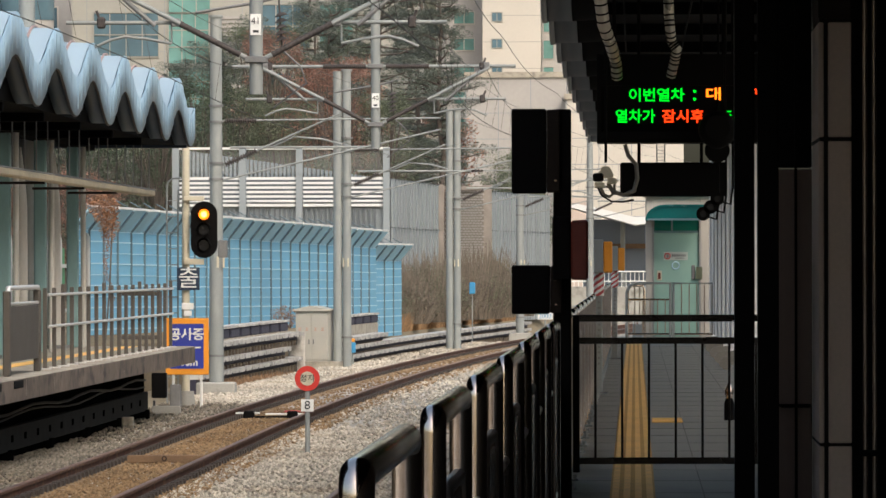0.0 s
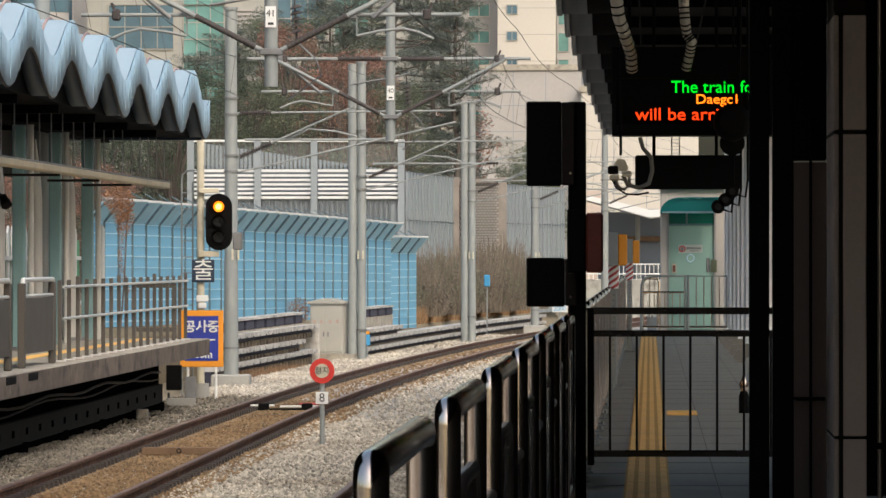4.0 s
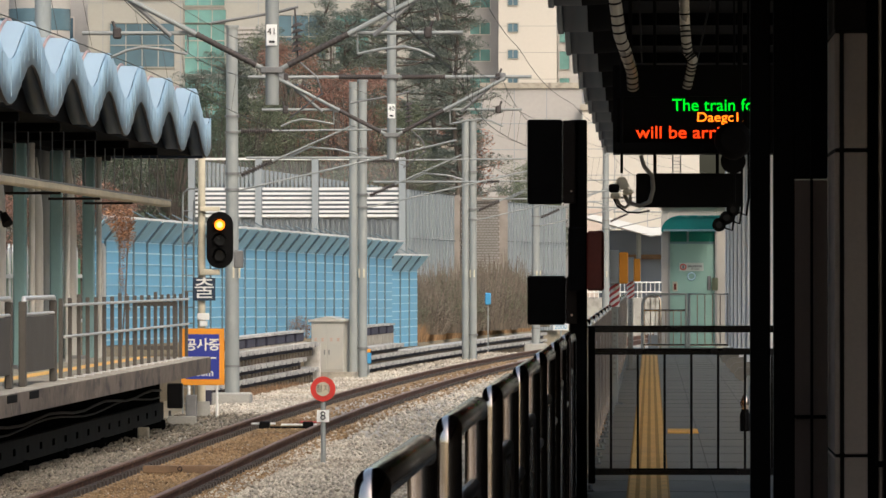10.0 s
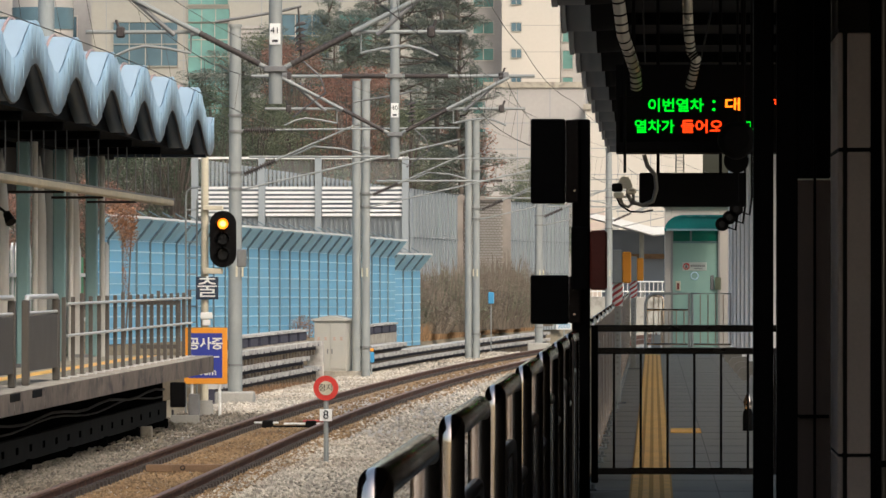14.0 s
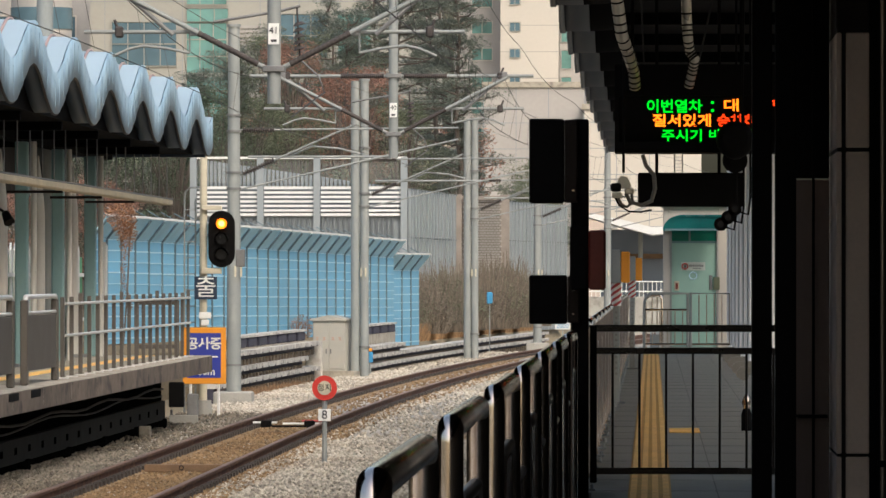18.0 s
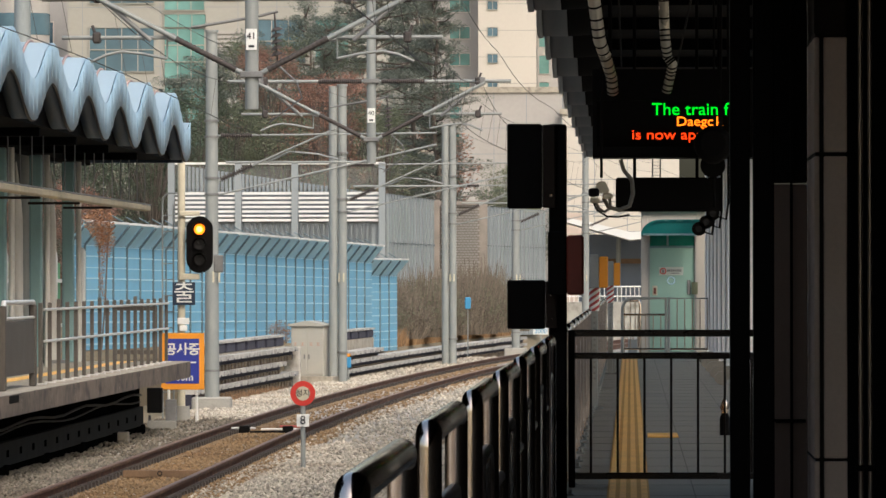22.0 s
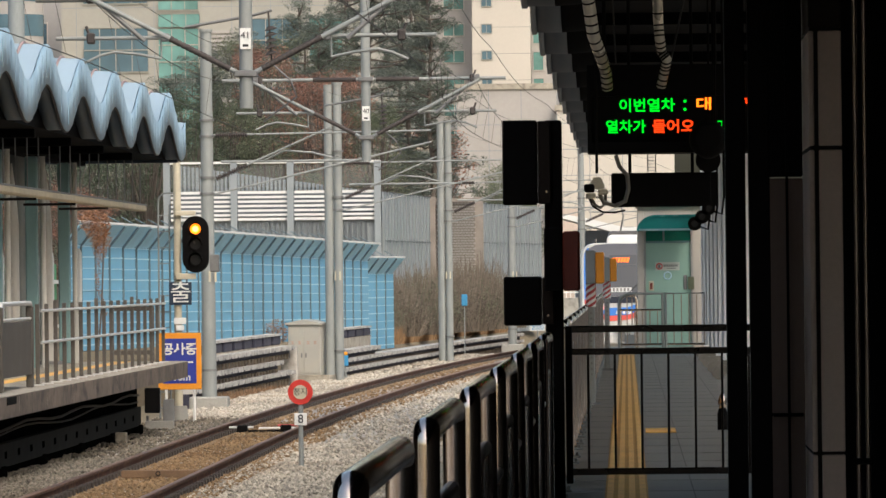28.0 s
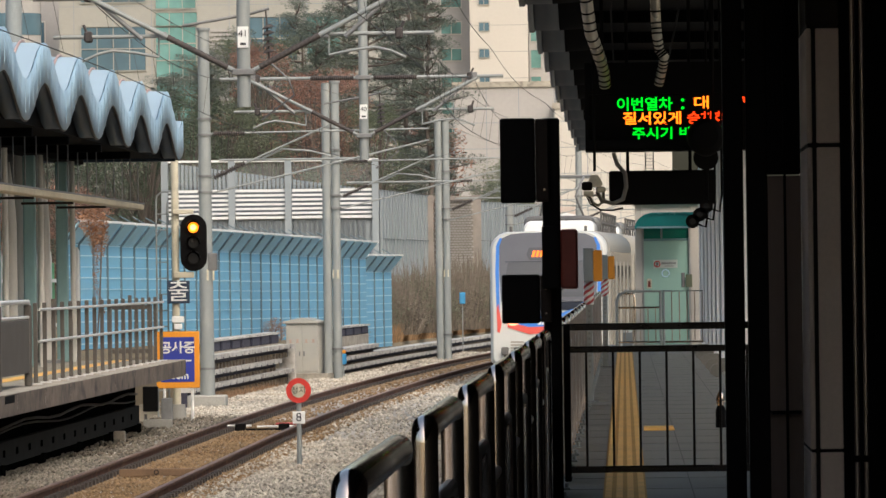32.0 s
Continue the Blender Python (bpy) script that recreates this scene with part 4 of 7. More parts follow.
fl_ = thing("cable_trough", pose(0, 0, 0), "row of dark navy trough boxes along the fence foot", "cable trough")
for o, y0, n in ((-3.78, 149.0, 9), (-3.28, 187.0, 5)):
    for k in range(n):
        y = y0 + 3.0 * k
        bb = Build()
        bb.box(-0.12, 0.12, -1.15, 1.15, -0.13, 0.10, 0.03)
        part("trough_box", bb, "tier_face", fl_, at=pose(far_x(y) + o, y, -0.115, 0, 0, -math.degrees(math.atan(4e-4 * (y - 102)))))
    bb = Build()
    line = [(far_x(y) + o, y, 0.0) for y in [y0 - 1.2 + (3.0 * n - 0.4) * k / 8 for k in range(9)]]
    bb.along(line, [(0.15, -0.01), (0.15, 0.045), (-0.25, 0.045), (-0.25, -0.01)])
    part("trough_lid", bb, "lid", fl_)
    bb = Build()
    bb.along(line, [(0.10, -0.62), (0.10, -0.25), (-0.25, -0.25), (-0.25, -0.62)])
    part("trough_bed", bb, "concrete_pale", fl_)


def tier(line, z0, z1, label):
    """One run of a stacked trough wall: a pale lid beam jutting over a dark recess with stained ribs."""
    r = thing("retaining_tier", pose(0, 0, 0), label, "retaining wall", "retaining tiers")
    part("lid_beam", Build().along([(x, y, 0) for x, y in line], [(0, z1 - 0.11), (0, z1), (-0.45, z1), (-0.45, z1 - 0.11)]), "lid", r, "pale weathered concrete lids")
    # the shade under the lid is put into this face's colour
    part("back_face", Build().along([(x - 0.17, y, 0) for x, y in line], [(0, z0), (0, z1 - 0.112), (-0.28, z1 - 0.112), (-0.28, z0)]), "tier_face", r, "stained concrete face with shade put into its navy colour")
    tot = sum(math.hypot(b[0] - a[0], b[1] - a[1]) for a, b in zip(line, line[1:]))
    tooth = Build()
    tooth.box(-0.165, -0.10, -0.22, 0.22, z0, z1 - 0.21, 0.015)
    tm = tooth.mesh("rib", "rib_brown")
    notch = Build()
    notch.box(-0.004, 0.010, -0.10, 0.10, z1 - 0.115, z1 - 0.075)
    nm = notch.mesh("joint", "tier_face")
    for j in range(int(tot / 0.95)):
        x, y, w = on_line(line, 0.3 + 0.95 * j)
        share("rib", tm, r, pose(x, y, 0, 0, 0, w))
        if j % 2 == 0:
            share("joint", nm, r, pose(x, y, 0, 0, 0, w))


off = lambda o, y0, y1, n=9: [(far_x(y) + o, y) for y in [y0 + (y1 - y0) * k / n for k in range(n + 1)]]
for y1, z0, z1, label in ((176, -1.54, -0.955, "lowest run of pale concrete trough lids"), (172, -0.955, -0.645, "middle run of pale concrete trough lids"),
                          (176, -0.645, -0.29, "upper run of pale concrete trough lids")):
    tier(off(-3.4, 146, y1), z0 + 0.003, z1, label)
for y1, z0, z1, label in ((262, -1.54, -1.03, "lowest run of pale concrete trough lids"), (262, -1.03, -0.77, "middle run of pale concrete trough lids"),
                          (197, -0.77, -0.53, "short upper run of pale concrete trough lids")):
    tier(off(-2.6, 182, y1), z0 + 0.003, z1, label)
ep = Build()
ep.box(-0.42, 0.02, -0.15, 0.15, -1.54, -0.295, 0.02)
tagged(part("end_pillar", ep, "lid", at=pose(far_x(176.3) - 3.4, 176.3, 0)), "pale concrete pillar at the end of the trough wall", "pillar")
rnd = random.Random(41)
wd = Build()
for k in range(1500):
    y = rnd.uniform(144, 168)
    x = far_x(y) - 3.35 + rnd.uniform(-0.05, 0.45)
    h, a, q = rnd.uniform(0.06, 0.34) * (1 - 0.5 * (y - 144) / 24), rnd.uniform(-0.12, 0.12), len(wd.v)
    wd.v += [(x - 0.009, y, -1.34), (x + 0.009, y, -1.34), (x + a, y, -1.34 + h)]
    wd.f.append((q, q + 1, q + 2))
    wd.s.append(False)
tagged(part("dry_weeds", wd, "weed"), "rust-brown dry weeds at the foot of the trough wall", "grass", kind="stuff")

cb = thing("equipment_cabinet", pose(-8.75, 177.8, -1.2, 0, 0, -14), "cream two-door trackside equipment cabinet with a pitched lid", "cabinet")
b = Build()
b.box(-0.46, 0.46, -0.35, 0.35, 0.08, 1.45, 0.01)
part("body", b, "cabinet", cb)
b = Build()
b.prism([(-0.52, 1.45), (0.52, 1.45), (0.52, 1.50), (0.0, 1.60), (-0.52, 1.50)], -0.42, 0.42)
part("lid", b, "cabinet", cb)
for x0, x1 in ((-0.44, -0.008), (0.008, 0.44)):
    b = Build()
    b.box(x0, x1, -0.366, -0.351, 0.14, 1.40, 0.005)
    dr = part("door", b, "cabinet", cb)
    b = Build()
    for xm in (x0 + 0.07, x0 + 0.27):
        bm_ = Build()
        for z in (0.92, 0.98):
            bm_.box(xm, xm + 0.085, -0.372, -0.367, z, z + 0.022)
        bm_.box(xm + 0.03, xm + 0.055, -0.372, -0.367, 0.942, 0.98)
        part("marking", bm_, "faded", dr, "faded red marking")
    xx = x1 - 0.06 if x0 < -0.2 else x0 + 0.05
    b.box(xx - 0.02, xx + 0.02, -0.38, -0.367, 0.55, 0.68, 0.005)
    part("handle", b, "galv_dark", dr)
b = Build()
b.box(-0.8, 0.8, -0.6, 0.5, -0.34, 0.08, 0.01)
part("plinth", b, "concrete_pale", cb)


# ---- overhead line ----
def drop_post(y, fig, high=5.09, thick=0.03):
    """A tube hung from a portal beam between the tracks, with arms to both sides."""
    g = thing("catenary_portal", pose(-4.66, y, 0), "grey steel portal with a drop tube and catenary arms", "catenary portal", "overhead line portals")
    part("drop_tube", Build().path([(0, 0, 3.61), (0, 0, 7.4)], 0.083, 18), "galv", g)
    b = Build()
    b.box(-6.5, 9.7, -0.18, 0.18, 7.2, 7.6, 0.02)
    part("portal_beam", b, "galv", g)
    for x in (-6.3, 9.5):
        part("portal_leg", Build().path([(x, 0, -1.54 if x < 0 else 0.0), (x, 0, 7.6)], 0.15, 12), "galv", g)
    b = Build()
    b.box(-0.066, 0.066, -0.096, -0.086, 4.34, 4.60)
    pl = part("number_plate", b, "white", g, "white plate with figures")
    lettering("plate_text", fig, 0.115, "ink", pl, pose(0, -0.101, 4.51))
    b = Build()
    b.box(-0.035, 0.035, -0.099, -0.0965, 4.37, 4.40)
    part("small_print", b, "ink", pl)
    part("top_tube", Build().path([(-2.6, 0.1, high), (3.7 if fig == "41" else 2.52, 0.1, high)], thick, 10), "galv", g)
    if fig == "40":
        for q in (-1, 1):
            pts, rad = [], []
            for k in range(22):
                for e, rr in ((0, 0.034), (0.008, 0.05), (0.014, 0.05), (0.022, 0.034)):
                    pts.append((q * (0.18 + 0.036 * k + e), 0.1, high))
                    rad.append(rr)
            part("insulator", Build().path(pts, rad, 10), "insulator", g, "dark ribbed insulator on the top tube")
    for q, z in ((-1, high), (1, high), (-1, 4.5), (1, 4.5)):
        b = Build()
        b.box(q * 1.92 - 0.05, q * 1.92 + 0.05, 0.0, 0.16, z - 0.07, z + 0.07, 0.02)
        b.path([(q * 1.92, 0.08, z), (q * 1.98, 0.08, z + 0.15)], 0.018, 6)
        part("wire_clamp", b, "insulator", g, "dark wire clamp")
    for z in (4.0, 5.05):
        b = Build()
        b.box(-0.14, 0.14, -0.11, 0.11, z, z + 0.08, 0.01)
        part("collar", b, "galv_dark", g)
    for s in (-1, 1):
        arm = part("strut", Build().path([(s * 0.12, 0, 4.06), (s * 2.05, 0, 5.06)], 0.031, 10), "galv", g, "slanting grey strut tube")
        pts, rad = [], []
        for k in range(15):
            u = 0.04 + 0.026 * k
            for e, rr in ((0, 0.034), (0.008, 0.039), (0.014, 0.039), (0.02, 0.034)):
                pts.append((s * (0.12 + 1.93 * (u + e)), 0, 4.06 + u + e))
                rad.append(rr)
        part("insulator", Build().path(pts, rad, 10), "insulator", arm, "dark ribbed insulator")
        part("registration_tube", Build().path([(s * 1.05, 0.05, 4.50), (s * 2.35, 0.05, 4.50)], 0.026, 8), "galv", g)
        part("brace", Build().path([(s * 1.9, 0.03, 5.02), (s * 1.25, 0.03, 4.46)], 0.03, 8), "galv_dark", g)
        part("steady_arm", Build().path([(s * 1.05, 0.08, 4.24), (s * 1.35, 0.08, 4.30), (s * 1.62, 0.08, 4.33), (s * 1.8, 0.08, 4.29), (s * 2.0, 0.08, 4.20)], 0.018, 6), "galv", g, "curved steady arm")
        part("steady_hanger", Build().path([(s * 1.05, 0.06, 4.5), (s * 1.05, 0.08, 4.24)], 0.012, 5), "galv", g)
        b = Build()
        b.box(s * 2.0 - 0.05, s * 2.0 + 0.05, -0.02, 0.12, 5.02, 5.16, 0.01)
        b.box(s * 1.0 - 0.05, s * 1.0 + 0.05, 0.0, 0.12, 4.45, 4.55, 0.01)
        part("clamp", b, "galv_dark", g)
    ins = Build()
    for k in range(5):
        ins.path([(0.30, 0, 4.62 - 0.075 * k), (0.31, 0, 4.58 - 0.075 * k)], [0.035, 0.085], 12)
    ins.path([(0.28, 0, 4.8), (0.32, 0, 4.15)], 0.012, 5)
    part("insulator_string", ins, "insulator", g, "hanging string of dark insulators")
    part("insulator_arm", Build().path([(-0.75, 0, 4.62), (0.05, 0, 4.75), (0.32, 0, 4.82)], 0.018, 6), "galv_dark", g)
    part("side_wire", Build().path([(0.33, 0, 4.15), (0.55, 0, 3.95), (0.62, 0, 3.75), (0.2, 0.2, 3.45)], 0.012, 5), "galv_dark", g)
    return g


drop_post(80, "41", 5.0, 0.05)
drop_post(117, "40")
drop_post(43, "42")


def mast(x, y, h, double, label):
    g = thing("catenary_mast", pose(x, y, -1.54), label, "catenary mast", "catenary masts")
    for dx in ((-0.0,) if not double else (-0.12, 0.13)):
        part("shaft", Build().path([(dx, 0, 0), (dx, 0, h)], [0.165, 0.125] if not double else [0.125, 0.12], 16), "galv", g)
    cx = 0.13 if double else 0.0
    b = Build()
    b.path([(cx, 0, h), (cx, 0, h + 0.06)], 0.15, 14)
    part("mast_cap", b, "galv", g)
    for z in (1.05, 4.9, 5.25, 6.15, 6.5):
        part("band", Build().path([(cx, 0, z), (cx, 0, z + 0.05)], 0.165, 12), "galv_dark", g)
    for dx in (0.04, 0.17):
        b = Build()
        b.box(dx - 0.02, dx + 0.02, -0.17, -0.12, 3.0, 3.24)
        part("tag", b, "cream", g, "small yellow tag")
    # bracket arms to the right
    for z0, z1, r, m_ in ((5.2, 6.35, 2.7, "galv"), (4.9, 6.0, 4.9, "galv"), (6.2, 6.25, 4.9, "galv")):
        part("arm", Build().path([(cx + 0.1, 0, z0), (cx + r, 0, z1)], 0.023, 8), m_, g)
    for slope, z in ((0.44, 5.2), (0.0, 6.2)):
        pts, rad = [], []
        for k in range(14):
            for e, rr in ((0, 0.03), (0.004, 0.065), (0.025, 0.065), (0.029, 0.03)):
                u = 0.2 + 0.05 * k + e
                pts.append((cx + u, 0, z + slope * (u - 0.1)))
                rad.append(rr)
        part("insulator", Build().path(pts, rad, 8), "insulator", g)
    part("steady_arm", Build().path([(cx + 1.2, 0.1, 5.62), (cx + 1.7, 0.1, 5.85), (cx + 2.3, 0.1, 5.8), (cx + 2.75, 0.1, 5.68)], 0.022, 6), "galv", g)
    part("registration_tube", Build().path([(cx + 0.3, 0.1, 5.62), (cx + 3.4, 0.1, 5.62)], 0.03, 8), "galv", g)
    if not double:
        b = Build()
        b.box(-0.42, 0.42, -0.42, 0.42, 0.0, 0.50, 0.03)
        part("footing", b, "concrete", g, "concrete footing")


mast(-9.12, 141.5, 8.45, False, "tall grey tapered catenary mast on a concrete footing")
mast(-8.0, 177.6, 8.35, True, "paired grey catenary mast tubes with yellow tags")
mast(-6.06, 217.2, 8.2, True, "paired grey catenary mast tubes with yellow tags")
mast(-4.31, 244.4, 8.1, False, "grey catenary mast beside the barrier")
mast(-1.8, 262, 8.1, False, "grey catenary mast beside the barrier")

SUPPORTS = [6, 43, 80, 117, 154, 191, 228, 265, 302]
for nm, fx in (("far", far_x), ("near", near_x)):
    w = thing("overhead_wire", pose(0, 0, 0), "dark contact and messenger wires with droppers above the track", "overhead wire", "overhead wires")
    cw, ms, dr, line = Build(), Build(), Build(), []
    zig = lambda y: 0.16 * cos(pi * (y - 6) / 37)
    cw.path([(fx(y) + zig(y), y, 4.17) for y in range(0, 303, 6)], 0.0065, 5)
    for a, c in zip(SUPPORTS, SUPPORTS[1:]):
        sag = lambda u: 5.10 - 1.6 * u * (1 - u)
        line += [(fx(a + (c - a) * k / 10), a + (c - a) * k / 10, sag(k / 10)) for k in range(10)]
        for k in range(1, 9):
            u = k / 9
            y = a + (c - a) * u
            dr.path([(fx(y), y, sag(u)), (fx(y) + zig(y), y, 4.17)], 0.004, 4)
    part("contact_wire", cw, "wire", w)
    ms.path(line, 0.006, 5)
    part("messenger_wire", ms, "wire", w)
    tagged(part("dropper", dr, "wire", w), kind="stuff")
fw = thing("feeder_wire", pose(0, 0, 0), "thin dark feeder wires strung between the masts", "overhead wire", "overhead wires")
for x0, z0 in ((-8.9, 6.6), (-4.3, 5.9), (-2.4, 5.6)):
    part("wire", Build().path([(x0 + 2.0e-4 * max(0, y - 102) ** 2, y, z0 - 0.12 * (1 - (2 * ((y - 43) % 37) / 37 - 1) ** 2)) for y in range(43, 265, 4)], 0.006, 5), "wire", fw)

# ---- noise barrier, scrub, trees ----
nb = thing("noise_barrier", pose(0, 0, 0), "grey ribbed noise barrier with white slats and clear upper panes", "noise barrier")
PX = [-16.95, -14.47, -12.38, -10.77, -9.16]
for k, x in enumerate(PX):
    b = Build()
    b.box(x - 0.12, x + 0.12, 239.6, 240.0, -0.8, 5.85)
    part("barrier_post", b, "barrier", nb)
    if k == len(PX) - 1:
        break
    xe = PX[k + 1] - 0.13
    b = Build()
    b.box(x + 0.14, xe, 239.82, 239.86, 4.9, 5.78)
    part("clear_pane", b, "barrier_clear", nb, "clear acrylic pane")
    for j in range(7):
        b = Build()
        b.box(x + 0.14, xe, 239.7, 239.8, 3.68 + 0.165 * j, 3.68 + 0.165 * j + (0.085 if 0 < j < 6 else 0.10))
        part("white_slat", b, "barrier_white", nb)
    b = Build()
    b.box(x + 0.14, xe, 239.88, 239.9, 3.55, 3.9)
    b.box(x + 0.14, xe, 239.86, 239.9, -0.8, 3.55)
    part("back_panel", b, "barrier", nb)
    b = Build()
    for j in range(int((xe - x - 0.2) / 0.19)):
        b.box(x + 0.2 + 0.19 * j, x + 0.28 + 0.19 * j, 239.74, 239.858, -0.8, 3.6)
    part("panel_rib", b, "barrier_shade", nb)
b = Build()
b.box(-17.05, -9.05, 239.75, 239.9, 5.79, 5.87)
part("top_rail", b, "white", nb)

wing = thing("ribbed_barrier", pose(0, 0, 0), "weathered grey steel ribbed barrier running back from the track", "noise barrier")


def rib_run(x0, y0, x1, y1, n, z1, m_, dark, fall=0.0):
    """Upright ribs on a sheet; the top falls by that much towards its start."""
    for k in range(n):
        u, v = k / n, (k + 0.55) / n
        b = Build()
        xa, ya, xb, yb = x0 + (x1 - x0) * u, y0 + (y1 - y0) * u, x0 + (x1 - x0) * v, y0 + (y1 - y0) * v
        dx, dy = (y1 - y0), -(x1 - x0)
        L = math.hypot(dx, dy)
        dx, dy = 0.10 * dx / L, 0.10 * dy / L
        b.prism([(xa, ya), (xb, yb), (xb + dx, yb + dy), (xa + dx, ya + dy)], -0.8, z1 - fall * (1 - u), "z")
        part("steel_rib", b, m_, wing)
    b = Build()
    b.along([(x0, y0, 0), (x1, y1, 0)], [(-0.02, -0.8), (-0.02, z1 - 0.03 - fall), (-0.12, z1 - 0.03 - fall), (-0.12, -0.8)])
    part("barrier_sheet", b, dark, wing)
    b = Build()
    for z in (1.5, 2.9) if fall else (1.5, 2.9, z1 - 0.02):
        b.along([(x0, y0, 0), (x1, y1, 0)], [(0.10, z - 0.02), (0.10, z + 0.02), (-0.14, z + 0.02), (-0.14, z - 0.02)])
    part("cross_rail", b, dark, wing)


rib_run(-9.4, 241.5, -17.0, 243.9, 48, 5.85, "barrier", "barrier_shade", 1.1)
rib_run(-9.05, 241, -7.9, 260, 16, 4.72, "barrier", "barrier_shade")
rib_run(-5.85, 264, -3.7, 280, 22, 4.5, "barrier", "barrier_shade")
lat = thing("lattice_screen", pose(0, 0, 0), "pale honeycomb lattice screen between brown posts", "screen")
for x, y in ((-7.85, 262), (-5.95, 263)):
    b = Build()
    b.box(x - 0.17, x + 0.17, y - 0.2, y + 0.2, -0.8, 4.75)
    part("post", b, "barrier_brown", lat)
b = Build()
b.box(-7.7, -6.1, 262.4, 262.6, 4.55, 4.7)
part("head", b, "barrier_brown", lat)
b = Build()
b.box(-7.68, -6.12, 262.75, 262.8, -0.8, 4.55)
part("backing", b, "barrier_brown", lat)
b = Build()
for r in range(41):
    for c in range(11):
        x = -7.60 + 0.138 * c + (0.068 if r % 2 else 0)
        z = 0.2 + 0.107 * r
        b.prism([(x - 0.066, z), (x - 0.04, z - 0.035), (x + 0.04, z - 0.035), (x + 0.066, z), (x + 0.04, z + 0.035), (x - 0.04, z + 0.035)], 262.55, 262.74)
tagged(part("lattice", b, "wall_stone", lat), kind="stuff")


def foliage(b, rnd, c, rad, n, size, flat=1.0, droop=0.0):
    """Many small leaf blades in a clump."""
    for _ in range(n):
        while True:
            p = Vector((rnd.uniform(-1, 1), rnd.uniform(-1, 1), rnd.uniform(-1, 1)))
            if 0.15 < p.length < 1:
                break
        p = Vector((c[0] + p.x * rad, c[1] + p.y * rad, c[2] + p.z * rad * flat - droop * p.length))
        s = size * rnd.uniform(0.5, 1.3)
        a, t = rnd.uniform(0, 2 * pi), rnd.uniform(-0.9, 0.9)
        u = Vector((cos(a), sin(a), t)).normalized() * s
        v = Vector((-sin(a) * rnd.uniform(0.2, 0.6), cos(a) * 0.4, rnd.uniform(0.15, 0.5))) * s
        k = len(b.v)
        b.v += [tuple(p - u), tuple(p + v * 0.6), tuple(p + u), tuple(p - v * 0.6)]
        b.f.append((k, k + 1, k + 2, k + 3))
        b.s.append(False)


def pine(x, y, h, spread, seed, material="pine", label="tall dark green pine with layered boughs"):
    rnd = random.Random(seed)
    t = thing("pine_tree", pose(x, y, -1.5), label, "tree", "pines behind the barrier")
    lean = rnd.uniform(-0.6, 0.6)
    trunk = [(lean * (z / h) ** 2 + 0.12 * sin(z * 1.1 + seed), 0.1 * cos(z), z) for z in [h * k / 9 for k in range(10)]]
    wood = Build().path(trunk, [0.17 * (1 - 0.085 * k) for k in range(10)], 9)
    crown = Build()
    z = h * 0.36
    while z < h:
        u = (z - h * 0.36) / (h * 0.64)
        a = rnd.uniform(0, 2 * pi)
        base = Vector((lean * (z / h) ** 2, 0, z))
        for q in range(2):
            ln = spread * (1 - 0.66 * u) * rnd.uniform(0.45, 1.2)
            a += pi * rnd.uniform(0.6, 1.4)
            tip = base + Vector((cos(a) * ln, sin(a) * ln, rnd.uniform(0.0, 0.6)))
            mid = (base + tip) / 2 + Vector((0, 0, rnd.uniform(-0.2, 0.1)))
            wood.path([base, mid, tip], [0.05, 0.035, 0.012], 5)
            for w in (0.4, 0.62, 0.82, 1.0):
                c = base.lerp(tip, w) + Vector((rnd.uniform(-0.3, 0.3), rnd.uniform(-0.3, 0.3), rnd.uniform(0.0, 0.2)))
                foliage(crown, rnd, c, rnd.uniform(0.28, 0.62), 130, 0.058, 0.42)
        z += rnd.uniform(0.22, 0.46)
    part("trunk", wood, "bark", t)
    part("crown", crown, material, t)


def broadleaf(x, y, h, spread, seed, material, label, size=0.085, n=60):
    rnd = random.Random(seed)
    t = thing("broadleaf_tree", pose(x, y, -1.5), label, "tree", "trees behind the barrier")
    wood = Build().path([(0, 0, 0), (0.1, 0, h * 0.3), (0.0, 0.1, h * 0.55)], [0.16, 0.12, 0.07], 8)
    crown = Build()
    for _ in range(int(26 * spread)):
        a, e = rnd.uniform(0, 2 * pi), rnd.uniform(-0.5, 1.3)
        ln = spread * rnd.uniform(0.35, 1.0)
        p = Vector((cos(a) * ln * cos(e * 0.7), sin(a) * ln * cos(e * 0.7), h * 0.62 + sin(e) * h * 0.34))
        wood.path([(0, 0, h * 0.45), (p.x * 0.5, p.y * 0.5, p.z * 0.82), p], [0.05, 0.03, 0.01], 4)
        foliage(crown, rnd, p, rnd.uniform(0.3, 0.7), n, size, 0.8)
    part("trunk", wood, "bark", t)
    part("crown", crown, material, t)


# (place along the barrier, distance, height, spread)
for k, (px, py, h, sp) in enumerate(((-17.6, 266, 11.2, 2.5), (-15.2, 270, 12.5, 2.6), (-13.0, 268, 13.4, 2.7), (-10.9, 272, 16.6, 2.9), (-9.4, 280, 17.5, 2.9), (-8.2, 276, 17.0, 2.0),
                                     (-12.4, 285, 16.0, 2.9), (-19.8, 280, 11.4, 2.8), (-16.4, 292, 13.6, 2.8), (-22.5, 272, 9.6, 2.6), (-10.2, 296, 18.4, 2.9),
                                     (-14.4, 300, 15.2, 2.9), (-18.6, 300, 13.2, 2.8), (-25.0, 285, 9.4, 2.6))):
    pine(px, py, h, sp, 20 + k)
